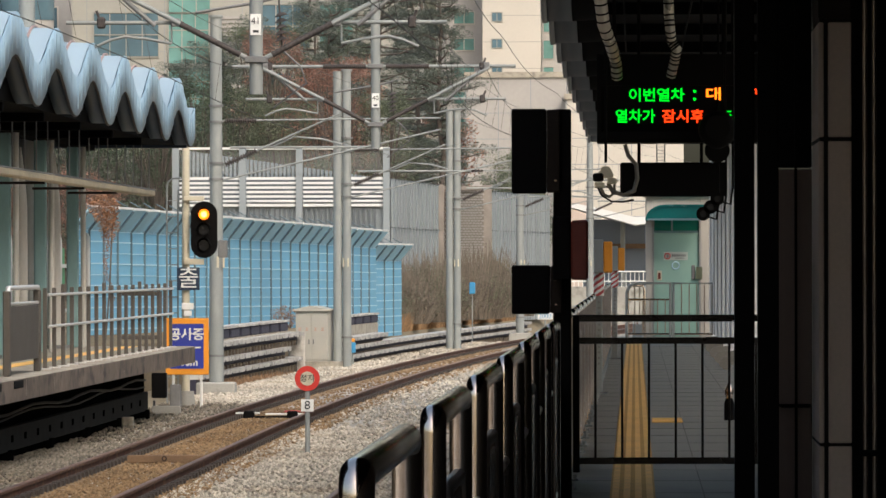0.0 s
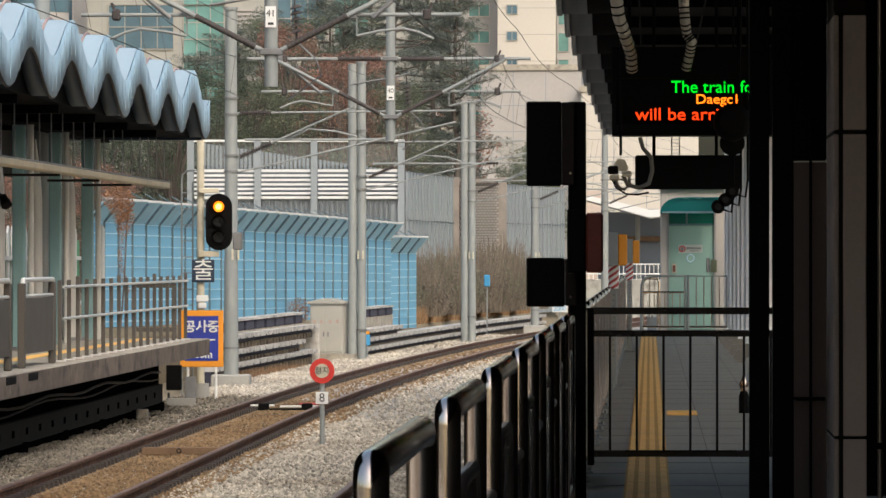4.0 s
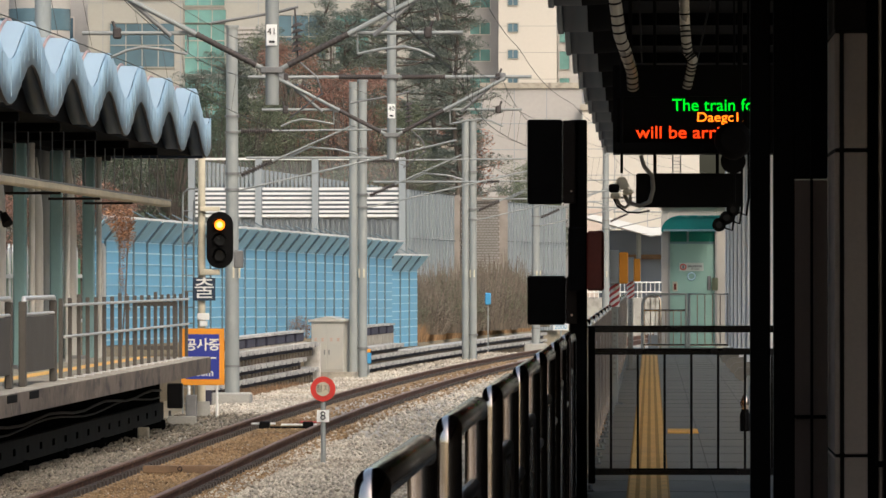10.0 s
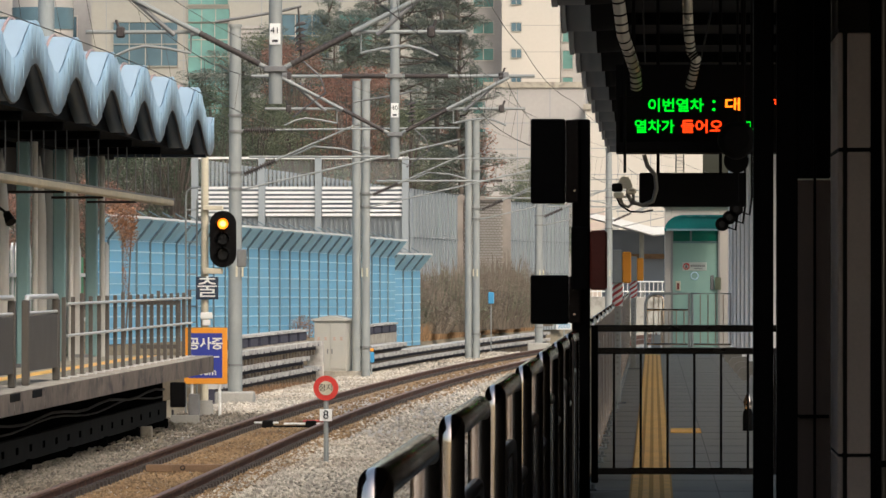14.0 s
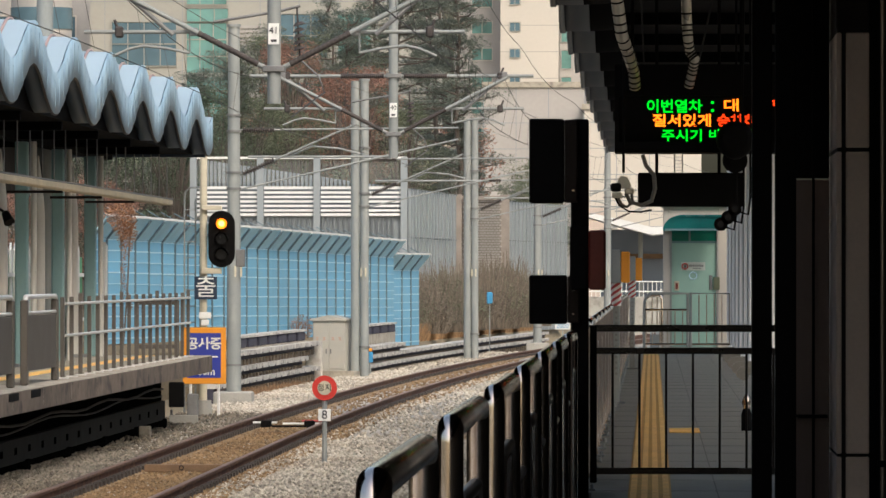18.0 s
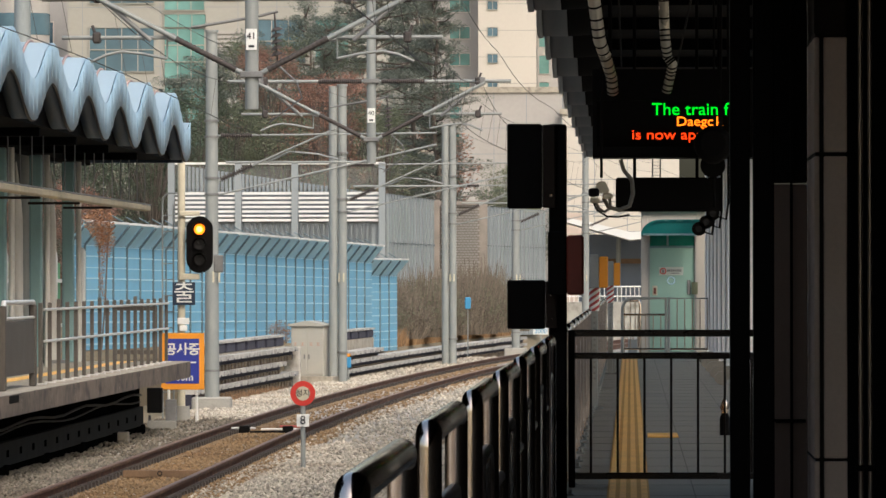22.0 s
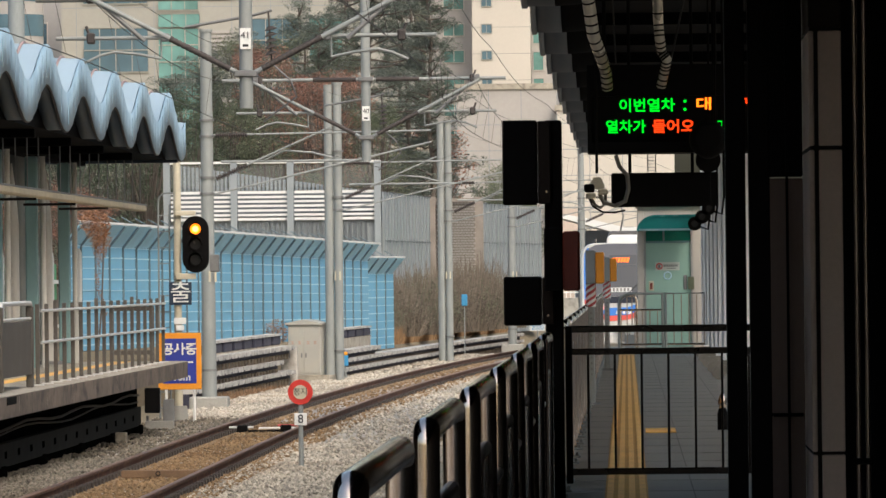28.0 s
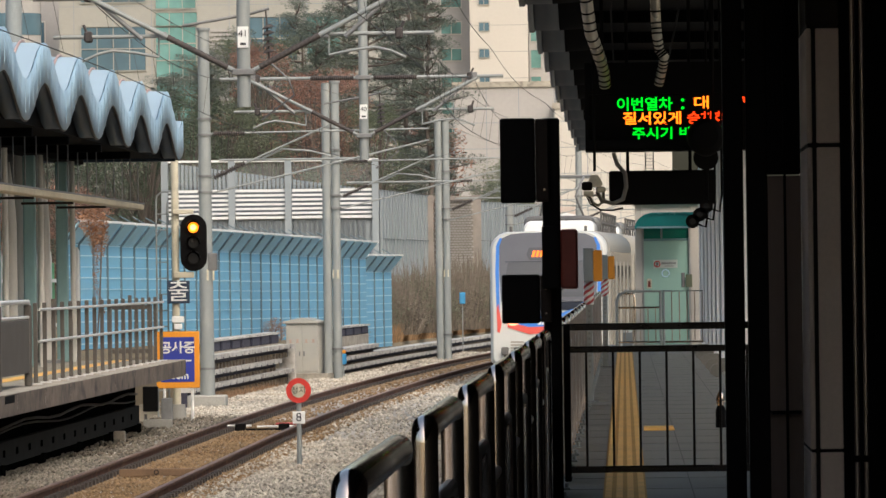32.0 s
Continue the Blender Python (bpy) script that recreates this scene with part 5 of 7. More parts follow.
for k, (px, py, h, sp, m_) in enumerate(((-15.8, 256, 10.6, 2.1, "leaf_green"), (-12.2, 258, 11.6, 2.1, "leaf_rust"), (-13.8, 255, 9.8, 2.0, "leaf_green"), (-18.4, 250, 9.8, 2.3, "leaf_dark"),
                                         (-9.9, 259, 10.2, 1.7, "leaf_green"), (-21.0, 246, 8.4, 2.6, "leaf_dark"), (-23.5, 252, 8.0, 2.6, "leaf_dark"), (-26.0, 250, 7.6, 2.6, "leaf_dark"),
                                         (-5.6, 305, 8.6, 2.0, "leaf_green"), (-14.4, 262, 13.0, 2.0, "leaf_rust"), (-17.0, 254, 10.8, 2.0, "leaf_dark"),
                                         (-11.2, 256, 7.0, 1.6, "leaf_green"), (-18.8, 264, 9.6, 2.4, "leaf_green"), (-16.2, 263, 10.2, 2.4, "leaf_green"), (-13.4, 265, 10.6, 2.4, "leaf_rust"), (-11.0, 264, 10.0, 2.2, "leaf_green"), (-14.9, 258, 8.4, 2.0, "leaf_green"), (-19.8, 256, 9.6, 2.4, "leaf_dark"), (-15.3, 267, 13.4, 2.6, "leaf_green"), (-13.0, 271, 13.8, 2.4, "leaf_green"), (-11.6, 262, 11.8, 1.8, "leaf_rust"),
                                         (-20.1, 236, 6.6, 1.8, "leaf_rust"), (-23.0, 236, 6.4, 2.0, "leaf_rust"), (-5.3, 286, 7.4, 1.5, "leaf_green"))):
    broadleaf(px, py, h, sp, 60 + k, m_, "rust-brown autumn tree behind the barrier" if m_ == "leaf_rust" else "dull green leafy tree behind the barrier", 0.056, 210)


def scrub(x, y, h, w, seed):
    rnd = random.Random(seed)
    t = thing("scrub_bush", pose(x, y, -0.55), "leafless brown-green scrub bush of fine twigs", "bush", "scrub by the barrier")
    tw, lf = Build(), Build()
    for _ in range(420):
        a, r = rnd.uniform(0, 2 * pi), w * math.sqrt(rnd.random())
        bx, by = r * cos(a), r * sin(a)
        hh = h * rnd.uniform(0.35, 1.0) * (1 - 0.45 * (r / w) ** 2)
        ex, ey = bx + rnd.uniform(-0.4, 0.5), by + rnd.uniform(-0.3, 0.3)
        k = len(tw.v)
        tw.v += [(bx - 0.012, by, 0), (bx + 0.012, by, 0), (ex + 0.006, ey, hh), (ex - 0.006, ey, hh)]
        tw.f.append((k, k + 1, k + 2, k + 3))
        tw.s.append(False)
        foliage(lf, rnd, (ex, ey, hh * 0.75), 0.3, 9, 0.045, 1.1)
    part("twig_mass", tw, "twig", t)
    part("leaf_mass", lf, "twig" if seed % 2 else "leaf_green", t)


for k in range(20):
    u = k / 19
    scrub(-9.0 + 3.6 * u + 0.35 * sin(k * 2.4), 224 + 36 * u + 2 * sin(k * 1.7), 2.1 + 1.0 * u + 0.4 * sin(k * 1.3), 1.0, 100 + k)
bush = random.Random(8)
bs = thing("dry_bush", pose(-9.72, 180, -0.25), "small rust-brown dry bush on the trough lids", "bush")
bb = Build()
foliage(bb, bush, (0, 0, 0.3), 0.36, 900, 0.035, 1.0)
part("leaf_mass", bb, "vine", bs)
part("stem", Build().path([(0, 0, -0.1), (0.02, 0, 0.3)], 0.02, 5), "bark", bs)
b = Build()
rnd = random.Random(77)
BANK = [(-8.95, 206.0), (-8.5, 222.0), (-6.9, 250.0), (-3.8, 290.0)]
for k in range(36000):
    y = rnd.uniform(206, 275)
    for (xa, ya), (xb, yb) in zip(BANK, BANK[1:]):
        if ya <= y <= yb:
            x = xa + (xb - xa) * (y - ya) / (yb - ya)
    u = rnd.uniform(-0.7, 0.4)
    zb = -0.78 + (0.35 - u) / 1.55 * 0.45
    x += u
    h = rnd.uniform(0.25, 0.72)
    q, a = len(b.v), rnd.uniform(-0.2, 0.2)
    b.v += [(x - 0.014, y, zb), (x + 0.014, y, zb), (x + a, y, zb + h)]
    b.f.append((q, q + 1, q + 2))
    b.s.append(False)
tagged(part("dry_grass", b, "dry_grass"), "straw-brown dry grass beside the track", "grass", kind="stuff")


# ---- camera-side platform: railing, gate, columns ----
def hand_rail(k):
    """One section of the tubular platform railing with its sheet infill."""
    y0 = 11.2 + 4.25 * k
    r = thing("platform_handrail", pose(-0.48, y0, 0), "stainless tubular handrail section with a dark sheet infill", "railing", "platform handrails")
    L = 2.45
    R = 0.035
    pts = [(0, 0, 0.02), (0, 0, 0.6)] + [(0, R - R * cos(pi / 2 * j / 9), 1.137 - R + R * sin(pi / 2 * j / 9)) for j in range(10)]
    pts += [(0, L - R + R * sin(pi / 2 * j / 9), 1.137 - R + R * cos(pi / 2 * j / 9)) for j in range(10)] + [(0, L, 0.6), (0, L, 0.02)]
    part("hoop", Build().path(pts, 0.032, 24), "steel", r, "bright bent stainless tube")
    inner = [(0, 0.9, 0.14), (0, 0.9, 0.86), (0, 1.0, 0.93), (0, L - 0.28, 0.93), (0, L - 0.18, 0.86), (0, L - 0.18, 0.14)]
    part("inner_tube", Build().path(inner, 0.02, 10), "steel_dark", r)
    b = Build()
    b.box(-0.010, 0.010, 0.95, L - 0.22, 0.16, 0.90)
    part("infill_sheet", b, "infill", r, "dark sheet with orange-brown reflections in its colour")
    part("low_rail", Build().path([(0, 0.02, 0.12), (0, 4.24, 0.12)], 0.02, 8), "steel_dark", r)
    part("link_rail", Build().path([(0, L, 0.78), (0, 4.24, 0.78)], 0.02, 8), "steel_dark", r)
    b = Build()
    b.box(-0.008, 0.008, L + 0.1, 4.15, 0.15, 0.75)
    part("link_sheet", b, "infill", r, "dark sheet with orange-brown reflections in its colour")
    for y in (0, L):
        b = Build()
        b.box(-0.07, 0.085, y - 0.06, y + 0.06, 0, 0.018, 0.004)
        b.path([(0.06, y - 0.03, 0.018), (0.06, y - 0.03, 0.045)], 0.014, 6)
        b.path([(0.06, y + 0.035, 0.018), (0.06, y + 0.035, 0.045)], 0.014, 6)
        part("foot_plate", b, "galv", r)
    return r


first = hand_rail(0)
for k in range(1, 27):
    copy_thing(first, pose(-0.48, 11.2 + 4.25 * k, 0))

gate = thing("platform_gate", pose(0, 47, 0), "black steel barrier gate with upright bars across the platform", "gate")
for z, r in ((1.116, 0.025), (0.953, 0.023), (0.085, 0.024)):
    b = Build()
    b.box(-0.43, 1.10, -0.02, 0.02, z - r, z + r, 0.008)
    part("gate_rail", b, "gate_paint", gate)
for k in range(7):
    x = -0.286 + 0.1935 * k
    part("bar", Build().path([(x, 0, 0.10), (x, 0, 0.94)], 0.0095, 8), "dark", gate)
for x in (-0.425, 1.08):
    b = Build()
    b.box(x - 0.025, x + 0.025, -0.025, 0.025, 0, 1.14, 0.006)
    part("gate_post", b, "black", gate)


def square_column(x0, x1, y0, y1, m_, label, split=0.0):
    c = thing("platform_column", pose((x0 + x1) / 2, (y0 + y1) / 2, 0), label, "column", "platform columns")
    w, d = (x1 - x0) / 2, (y1 - y0) / 2
    b = Build()
    b.box(-w, w, -d, d, 0.0, split or 4.25, 0.006)
    part("shaft", b, m_, c)
    # above the split, black stands in for the dark under the canopy
    if split:
        b = Build()
        b.box(-w, w, -d, d, split + 0.01, 4.25, 0.006)
        part("upper_shaft", b, "black", c, "upper part painted black for the canopy's shade")
    b = Build()
    b.box(-w - 0.012, w + 0.012, -d - 0.012, d + 0.012, 0.0, 0.10, 0.006)
    part("base_collar", b, m_, c)


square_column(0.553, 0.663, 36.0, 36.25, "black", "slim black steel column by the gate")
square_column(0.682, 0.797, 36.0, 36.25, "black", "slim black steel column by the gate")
square_column(0.80, 1.018, 37.4, 37.7, "brown_panel", "brown enamelled column, canopy shade painted on its upper part", 2.05)
cp_ = thing("cable_pipe", pose(0.925, 37.36, 0), "thin black pipe clamped upright to the brown column", "pipe")
part("pipe", Build().path([(0, 0, 0), (0, 0, 4.24)], 0.008, 10), "black", cp_)
b = Build()
b.box(-0.09, 0.082, -0.015, 0.095, 0.68, 0.70, 0.003)
part("clamp", b, "black", cp_)
part("clamp_hook", Build().path([(-0.09, 0, 0.69), (-0.105, 0, 0.70), (-0.11, 0, 0.73)], 0.008, 6), "black", cp_)
b = Build()
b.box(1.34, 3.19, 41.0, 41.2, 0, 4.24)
tagged(part("wall_dark", b, "black"), "plain black wall beside the clad column", "wall", kind="structure")

cc = thing("clad_column", pose(1.127, 37.3, 0), "broad column clad in beige panels with dark joints", "column")
for z0, z1 in ((0.02, 0.482), (0.50, 2.193), (2.216, 2.86)):
    for x0, x1 in ((-0.096, -0.066), (-0.042, 0.089)):
        b = Build()
        b.box(x0, x1, -0.82, 0.82, z0, z1, 0.006)
        part("clad_panel", b, "cladding", cc)
# the roof's shadow on the column top, painted as a dark panel
b = Build()
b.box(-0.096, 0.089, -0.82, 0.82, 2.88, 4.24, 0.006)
part("upper_panel", b, "dark", cc, "upper panel painted dark as roof shadow")
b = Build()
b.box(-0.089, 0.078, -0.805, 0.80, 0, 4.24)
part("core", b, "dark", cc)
for x in (1.239, 1.29):
    pp = thing("drain_pipe", pose(x, 35.0, 0), "slim bronze pipe fixed upright with clamps", "pipe", "upright pipes")
    part("pipe", Build().path([(0, 0, 0), (0, 0, 4.24)], 0.014, 10), "steel_dark", pp)
    b = Build()
    b.box(-0.028, 0.028, -0.02, 0.02, 0.47, 0.505, 0.004)
    part("clamp", b, "black", pp)


def monitor_post(x, y, dark):
    """A post with a mirror box on its side; the dark one carries boards as well, and its colours hold the shade."""
    p = thing("monitor_post", pose(x, y, 0), "post with boards and a side box, shade painted into the colours" if dark else "grey post with an orange box and red-white stripes", "platform post", "platform posts")
    b = Build()
    b.box(-0.055 if dark else -0.042, 0.055 if dark else 0.042, -0.05 if dark else -0.042, 0.05 if dark else 0.042, 0, 2.46 if dark else 1.42, 0.01)
    part("post", b, "black" if dark else "galv", p)
    b = Build()
    b.box(-0.058, 0.055, -0.3, -0.051, 1.41, 1.80, 0.01)
    part("housing", b, "black" if dark else "grey_paint", p)
    b = Build()
    b.box(0.056, 0.16, -0.3, 0.05, 1.41, 1.775, 0.012)
    part("mirror_box", b, "rust_red" if dark else "orange", p, "side box darkened to red for shade" if dark else "orange box")
    if not dark:
        part("stripe_sleeve", Build().path([(0, 0, 1.14), (0, 0, 1.41)], 0.060, 16), "white", p, "white sleeve")
        sl = Build()
        for k in range(6):
            z = 1.10 + 0.075 * k
            vs = []
            for j in range(13):
                a = pi + pi * j / 12
                zz = z + 0.075 * j / 12 * 1.6 - 0.02
                for e in (0, 0.036):
                    vs.append((0.062 * cos(a), 0.062 * sin(a), min(1.41, max(1.14, zz + e))))
            sl.add(vs, [(2 * j, 2 * j + 2, 2 * j + 3, 2 * j + 1) for j in range(12)])
        part("stripe", sl, "stripe_red", p, "slanting red stripes")
        pf = Build()
        for k in range(12):
            pf.path([(0.0, -0.046, 0.35 + 0.065 * k), (0.0, -0.0425, 0.35 + 0.065 * k)], 0.014, 8)
        part("perforation", pf, "galv_dark", p)
    else:
        for x0, x1, z0, z1 in ((-0.31, -0.095, 1.94, 2.46), (-0.31, -0.075, 1.20, 1.50)):
            b = Build()
            b.box(x0, x1, -0.12, -0.04, z0, z1, 0.01)
            part("board", b, "black", p, "black board seen from behind")
        for x0, x1, z0, z1 in ((-0.094, -0.012, 1.945, 2.455), (-0.074, 0.0, 1.205, 1.495)):
            b = Build()
            b.box(x0, x1, -0.10, -0.04, z0, z1, 0.008)
            part("board_edge", b, "dark", p)
        for z in (2.02, 1.26, 1.41):
            part("screw", Build().path([(-0.04, -0.106, z), (-0.04, -0.101, z)], 0.007, 8), "steel", p)
    b = Build()
    b.box(-0.10, 0.10, -0.10, 0.10, 0, 0.02, 0.004)
    part("foot_plate", b, "galv_dark", p)


# backlit post: black and dark red stand in for its unlit faces
monitor_post(-0.445, 40.0, True)
monitor_post(-0.42, 76.0, False)
monitor_post(-0.32, 104.0, False)

# ---- train display, cameras and conduits under the canopy ----
led = thing("train_display", pose(0, 58, 0), "black hanging train display whose lit messages roll round", "display board")
b = Build()
b.box(-0.335, 1.30, 0.0, 0.03, 3.10, 3.38)
b.box(-0.335, 1.30, 0.0, 0.03, 2.615, 2.69)
b.box(-0.335, -0.30, 0.0, 0.03, 2.69, 3.10)
b.box(1.28, 1.30, 0.0, 0.03, 2.69, 3.10)
part("bezel", b, "black", led, "black front frame")
b = Build()
b.box(-0.335, 1.30, 0.031, 0.85, 3.36, 3.38)
b.box(-0.335, 1.30, 0.031, 0.85, 2.595, 2.602)
b.box(-0.335, 1.30, 0.031, 0.05, 2.603, 2.62)
b.box(-0.335, 1.30, 0.83, 0.85, 2.603, 3.359)
b.box(-0.335, -0.317, 0.031, 0.829, 2.603, 3.359)
b.box(1.285, 1.30, 0.031, 0.829, 2.603, 3.359)
part("case", b, "black", led)
# the messages sit on the five sides of a roll that turns about its long axis
SIDE, INNER = 0.44, 0.3028
b = Build()
b.prism([(-0.374 * cos(radians(36 + 72 * k)), 0.374 * sin(radians(36 + 72 * k))) for k in range(5)], -0.295, 1.27, "x")
roll = part("message_roll", b, "black", led, "black roll carrying the lit messages")


def led_words(side, row, x0, x1, tall, text, material):
    """Lit words on one side of the roll, between two places along the board, on a row at that height over the side's middle."""
    ob = lettering("led_text", text, tall, material, roll, Matrix(), 0.003, 0.002 if text[0] > "z" else 0.0)
    co = np.array([v.co[:] for v in ob.data.vertices])
    lo, hi = co.min(0), co.max(0)
    for v in ob.data.vertices:
        v.co.x = x0 + (v.co.x - lo[0]) / (hi[0] - lo[0]) * (x1 - x0)
        if len(text) > 1 or text == ":":
            v.co.y = (v.co.y - (lo[1] + hi[1]) / 2) * tall / (hi[1] - lo[1])
        else:
            v.co.y *= tall / 0.125
    ob.matrix_basis = pose(0, 0, 0, 72 * side) @ pose(0, -INNER - 0.005, row, 90)


for side, z in ((0, 0.142), (2, 0.142), (3, 0.132)):
    led_words(side, z, -0.047, 0.447, 0.124, "이번열차", "led_green")
    led_words(side, z - 0.004, 0.523, 0.552, 0.10, ":", "led_green")
    led_words(side, z, 0.64, 0.77, 0.124, "대", "led_orange")
    led_words(side, z, 0.905, 1.04, 0.124, "곡", "led_red")
    led_words(side, z, 1.07, 1.21, 0.124, "행", "led_red")
for side, words, x0, x1, last in ((0, "잠시후", 0.245, 0.62, "도"), (2, "들어오", 0.245, 0.62, "고")):
    led_words(side, -0.055, -0.168, 0.185, 0.124, "열차가", "led_green")
    led_words(side, -0.055, x0, x1, 0.124, words, "led_red")
    led_words(side, -0.055, 0.78, 0.89, 0.11, last, "led_green")
led_words(3, 0.0, 0.004, 0.523, 0.118, "질서있게", "led_orange")
led_words(3, 0.0, 0.578, 0.94, 0.118, "승차하", "led_red")
led_words(3, -0.14, 0.084, 0.442, 0.112, "주시기", "led_green")
led_words(3, -0.14, 0.508, 0.62, 0.112, "바", "led_green")
led_words(3, -0.14, 0.81, 0.915, 0.112, "랍", "led_green")
for side, first, x1, third, x2, x3 in ((1, "The train for", 0.99, "will be arriv", -0.128, 0.70), (4, "The train f", 0.885, "is now app", 0.02, 0.66)):
    led_words(side, 0.150, 0.195, x1, 0.112, first, "led_green")
    led_words(side, 0.022, 0.42, 0.83, 0.112, "Daegok", "led_orange")
    led_words(side, -0.105, x2, x3, 0.112, third, "led_red")
for x in (-0.18, 0.80):
    part("hanger", Build().path([(x, 0.4, 3.38), (x, 0.4, 4.26)], 0.018, 8), "black", led)

cb2 = thing("sign_box", pose(0, 58.3, 0), "plain black hanging sign box under the display", "sign")
b = Build()
b.box(-0.13, 0.83, 0, 0.16, 2.115, 2.42, 0.015)
part("case", b, "black", cb2)
for x in (0.04, 0.60):
    part("hanger", Build().path([(x, 0.08, 2.40), (x, 0.08, 4.26)], 0.016, 8), "black", cb2)
lr = Build()
for x in (0.20, 0.27):
    lr.path([(x, 0.08, 2.42), (x, 0.08, 2.62)], 0.006, 5)
for k in range(6):
    lr.path([(0.20, 0.08, 2.44 + 0.03 * k), (0.27, 0.08, 2.44 + 0.03 * k)], 0.004, 4)
part("ladder_hanger", lr, "galv", cb2, "small ladder-like hanger")
sp = thing("round_speaker", pose(0.735, 57.8, 2.52), "round black loudspeaker hung beside the column", "speaker")
part("drum", Build().path([(0, 0, 0), (0, 0.12, 0)], [0.112, 0.09], 24), "black", sp)
part("hood", Build().path([(0.0, -0.30, 0.19), (0.0, -0.27, 0.19), (0.0, -0.20, 0.18), (0.0, -0.02, 0.12)], [0.11, 0.155, 0.172, 0.12], 24), "black", sp, "black domed hood")
part("hanger", Build().path([(0.0, 0.06, 0.08), (0.06, 0.06, 0.2), (0.08, 0.06, 1.73)], 0.01, 6), "black", sp)
for k, (x, z) in enumerate(((0.735, 2.09), (0.675, 2.015), (0.61, 1.955))):
    c = thing("spot_camera", pose(x, 57.9, z), "small round black camera on a bracket", "camera", "platform cameras")
    part("housing", Build().path([(0, 0, 0), (0, 0.2, 0.0)], [0.062, 0.05], 18), "black", c)
    part("lens", Build().path([(0, -0.004, 0), (0, -0.001, 0)], 0.03, 14), "dead_lens", c)
    part("bracket", Build().path([(0.03, 0.1, -0.02), (0.12, 0.1, -0.05), (0.14, 0.1, 0.1), (0.14, 0.3, 2.26 + 1.99 - z)], 0.01, 6), "black", c)

cam_dome = thing("platform_camera", pose(-0.255, 57.7, 2.27), "cream weatherproof camera pair on a conduit arm", "camera")
b = Build()
b.prism([(-0.045, 0.075), (0.045, 0.075), (0.072, 0.03), (0.055, 0.0), (-0.055, 0.0), (-0.072, 0.03)], -0.1, 0.1)
b.prism([(-0.03, 0.105), (0.03, 0.105), (0.05, 0.075), (-0.05, 0.075)], -0.1, 0.1)
part("hood", b, "cream", cam_dome)
b = Build()
b.box(-0.115, -0.02, -0.14, 0.05, -0.03, 0.045, 0.015)
part("camera_body", b, "black", cam_dome)
b = Build()
b.box(-0.10, -0.01, -0.13, 0.05, -0.085, -0.035, 0.012)
b.box(0.01, 0.10, -0.10, 0.05, -0.05, 0.0, 0.012)
part("lower_body", b, "cream", cam_dome)
part("conduit", Build().path([(0.17, 0.0, 0.30), (0.20, 0.0, 0.20), (0.27, 0, 0.12), (0.28, 0, 0.0), (0.25, 0, -0.11), (0.16, 0, -0.15), (0.06, 0, -0.12), (0.02, 0, -0.04)], 0.019, 10), "cable", cam_dome, "looped grey conduit")
part("cable", Build().path([(-0.08, 0, -0.06), (-0.04, 0, -0.15), (0.05, 0, -0.205), (0.15, 0, -0.21), (0.25, 0, -0.19)], 0.009, 8), "black", cam_dome)
part("cable", Build().path([(-0.06, 0.02, -0.05), (-0.02, 0.02, -0.14), (0.03, 0.02, -0.165), (0.08, 0.02, -0.12), (0.07, 0.02, 0.0)], 0.015, 8), "cable", cam_dome)
part("ceiling_stem", Build().path([(0.0, 0.05, 0.14), (0.0, 0.05, 1.99)], 0.014, 8), "black", cam_dome)
for pts, r, nm in ((((-0.36, 57.0, 4.26), (-0.30, 57.2, 3.85), (-0.27, 57.3, 3.62), (-0.21, 57.5, 3.45), (-0.165, 57.8, 3.32), (-0.155, 57.95, 3.18)), 0.056, "conduit_wrap"),
                   (((0.29, 57.4, 4.26), (0.305, 57.5, 3.74), (0.315, 57.5, 3.60), (0.33, 57.6, 3.48), (0.375, 57.6, 3.42), (0.36, 57.7, 3.33), (0.325, 57.8, 3.18)), 0.046, "conduit_wrap")):
    cw = thing("taped_conduit", pose(0, 0, 0), "taped flexible conduit bending down to the display", "conduit", "ceiling conduits")
    part("hose", Build().path(pts, r, 12), "wrap", cw)
    bands = Build()
    pv = [Vector(p) for p in pts]
    for a, c in zip(pv, pv[1:]):
        for u in (0.2, 0.55, 0.85):
            q = a.lerp(c, u)
            e = (c - a).normalized() * 0.008
            bands.path([q - e, q + e], r * 1.06, 12)
    tagged(part("tape_band", bands, "black", cw), kind="stuff")
for k in range(14):
    y = 50 + 6.0 * k
    rf = thing("roof_purlin", pose(0, y, 0), "thin steel purlin under the canopy, blackened for shade", "purlin", "canopy purlins")
    b = Build()
    b.box(-0.7, 1.74, -0.05, 0.05, 4.12, 4.245)
    part("purlin_bar", b, "soffit", rf)
for x in (-0.10, 0.55):
    lt = thing("conduit_rail", pose(0, 0, 0), "thin conduit along the canopy, blackened for shade", "conduit", "ceiling conduits")
    part("tube", Build().path([(x, 45, 4.02), (x, 130, 4.02)], 0.012, 6), "soffit", lt)

# ---- end of the platform: booth, railing, pilasters ----
bo = thing("platform_booth", pose(0, 135, 0), "pale booth with a mint green door and a curved green canopy", "booth")
b = Build()
b.box(0.23, 0.37, 0, 3.0, 0, 2.92, 0.01)
b.box(1.37, 2.10, 0, 3.0, 0, 2.92, 0.01)
b.box(0.37, 1.37, 0, 3.0, 2.45, 2.92, 0.0)
part("wall", b, "booth", bo)
b = Build()
b.box(0.20, 2.12, -0.12, 3.05, 2.92, 3.02, 0.01)
part("roof_slab", b, "concrete_pale", bo)
b = Build()
b.box(0.40, 1.33, 0.05, 0.11, 0.01, 2.17, 0.006)
door = part("door", b, "door_green", bo, "pale mint green steel door")
b = Build()
b.box(0.37, 0.405, -0.02, 0.12, 0, 2.45, 0.004)
b.box(1.335, 1.37, -0.02, 0.12, 0, 2.45, 0.004)
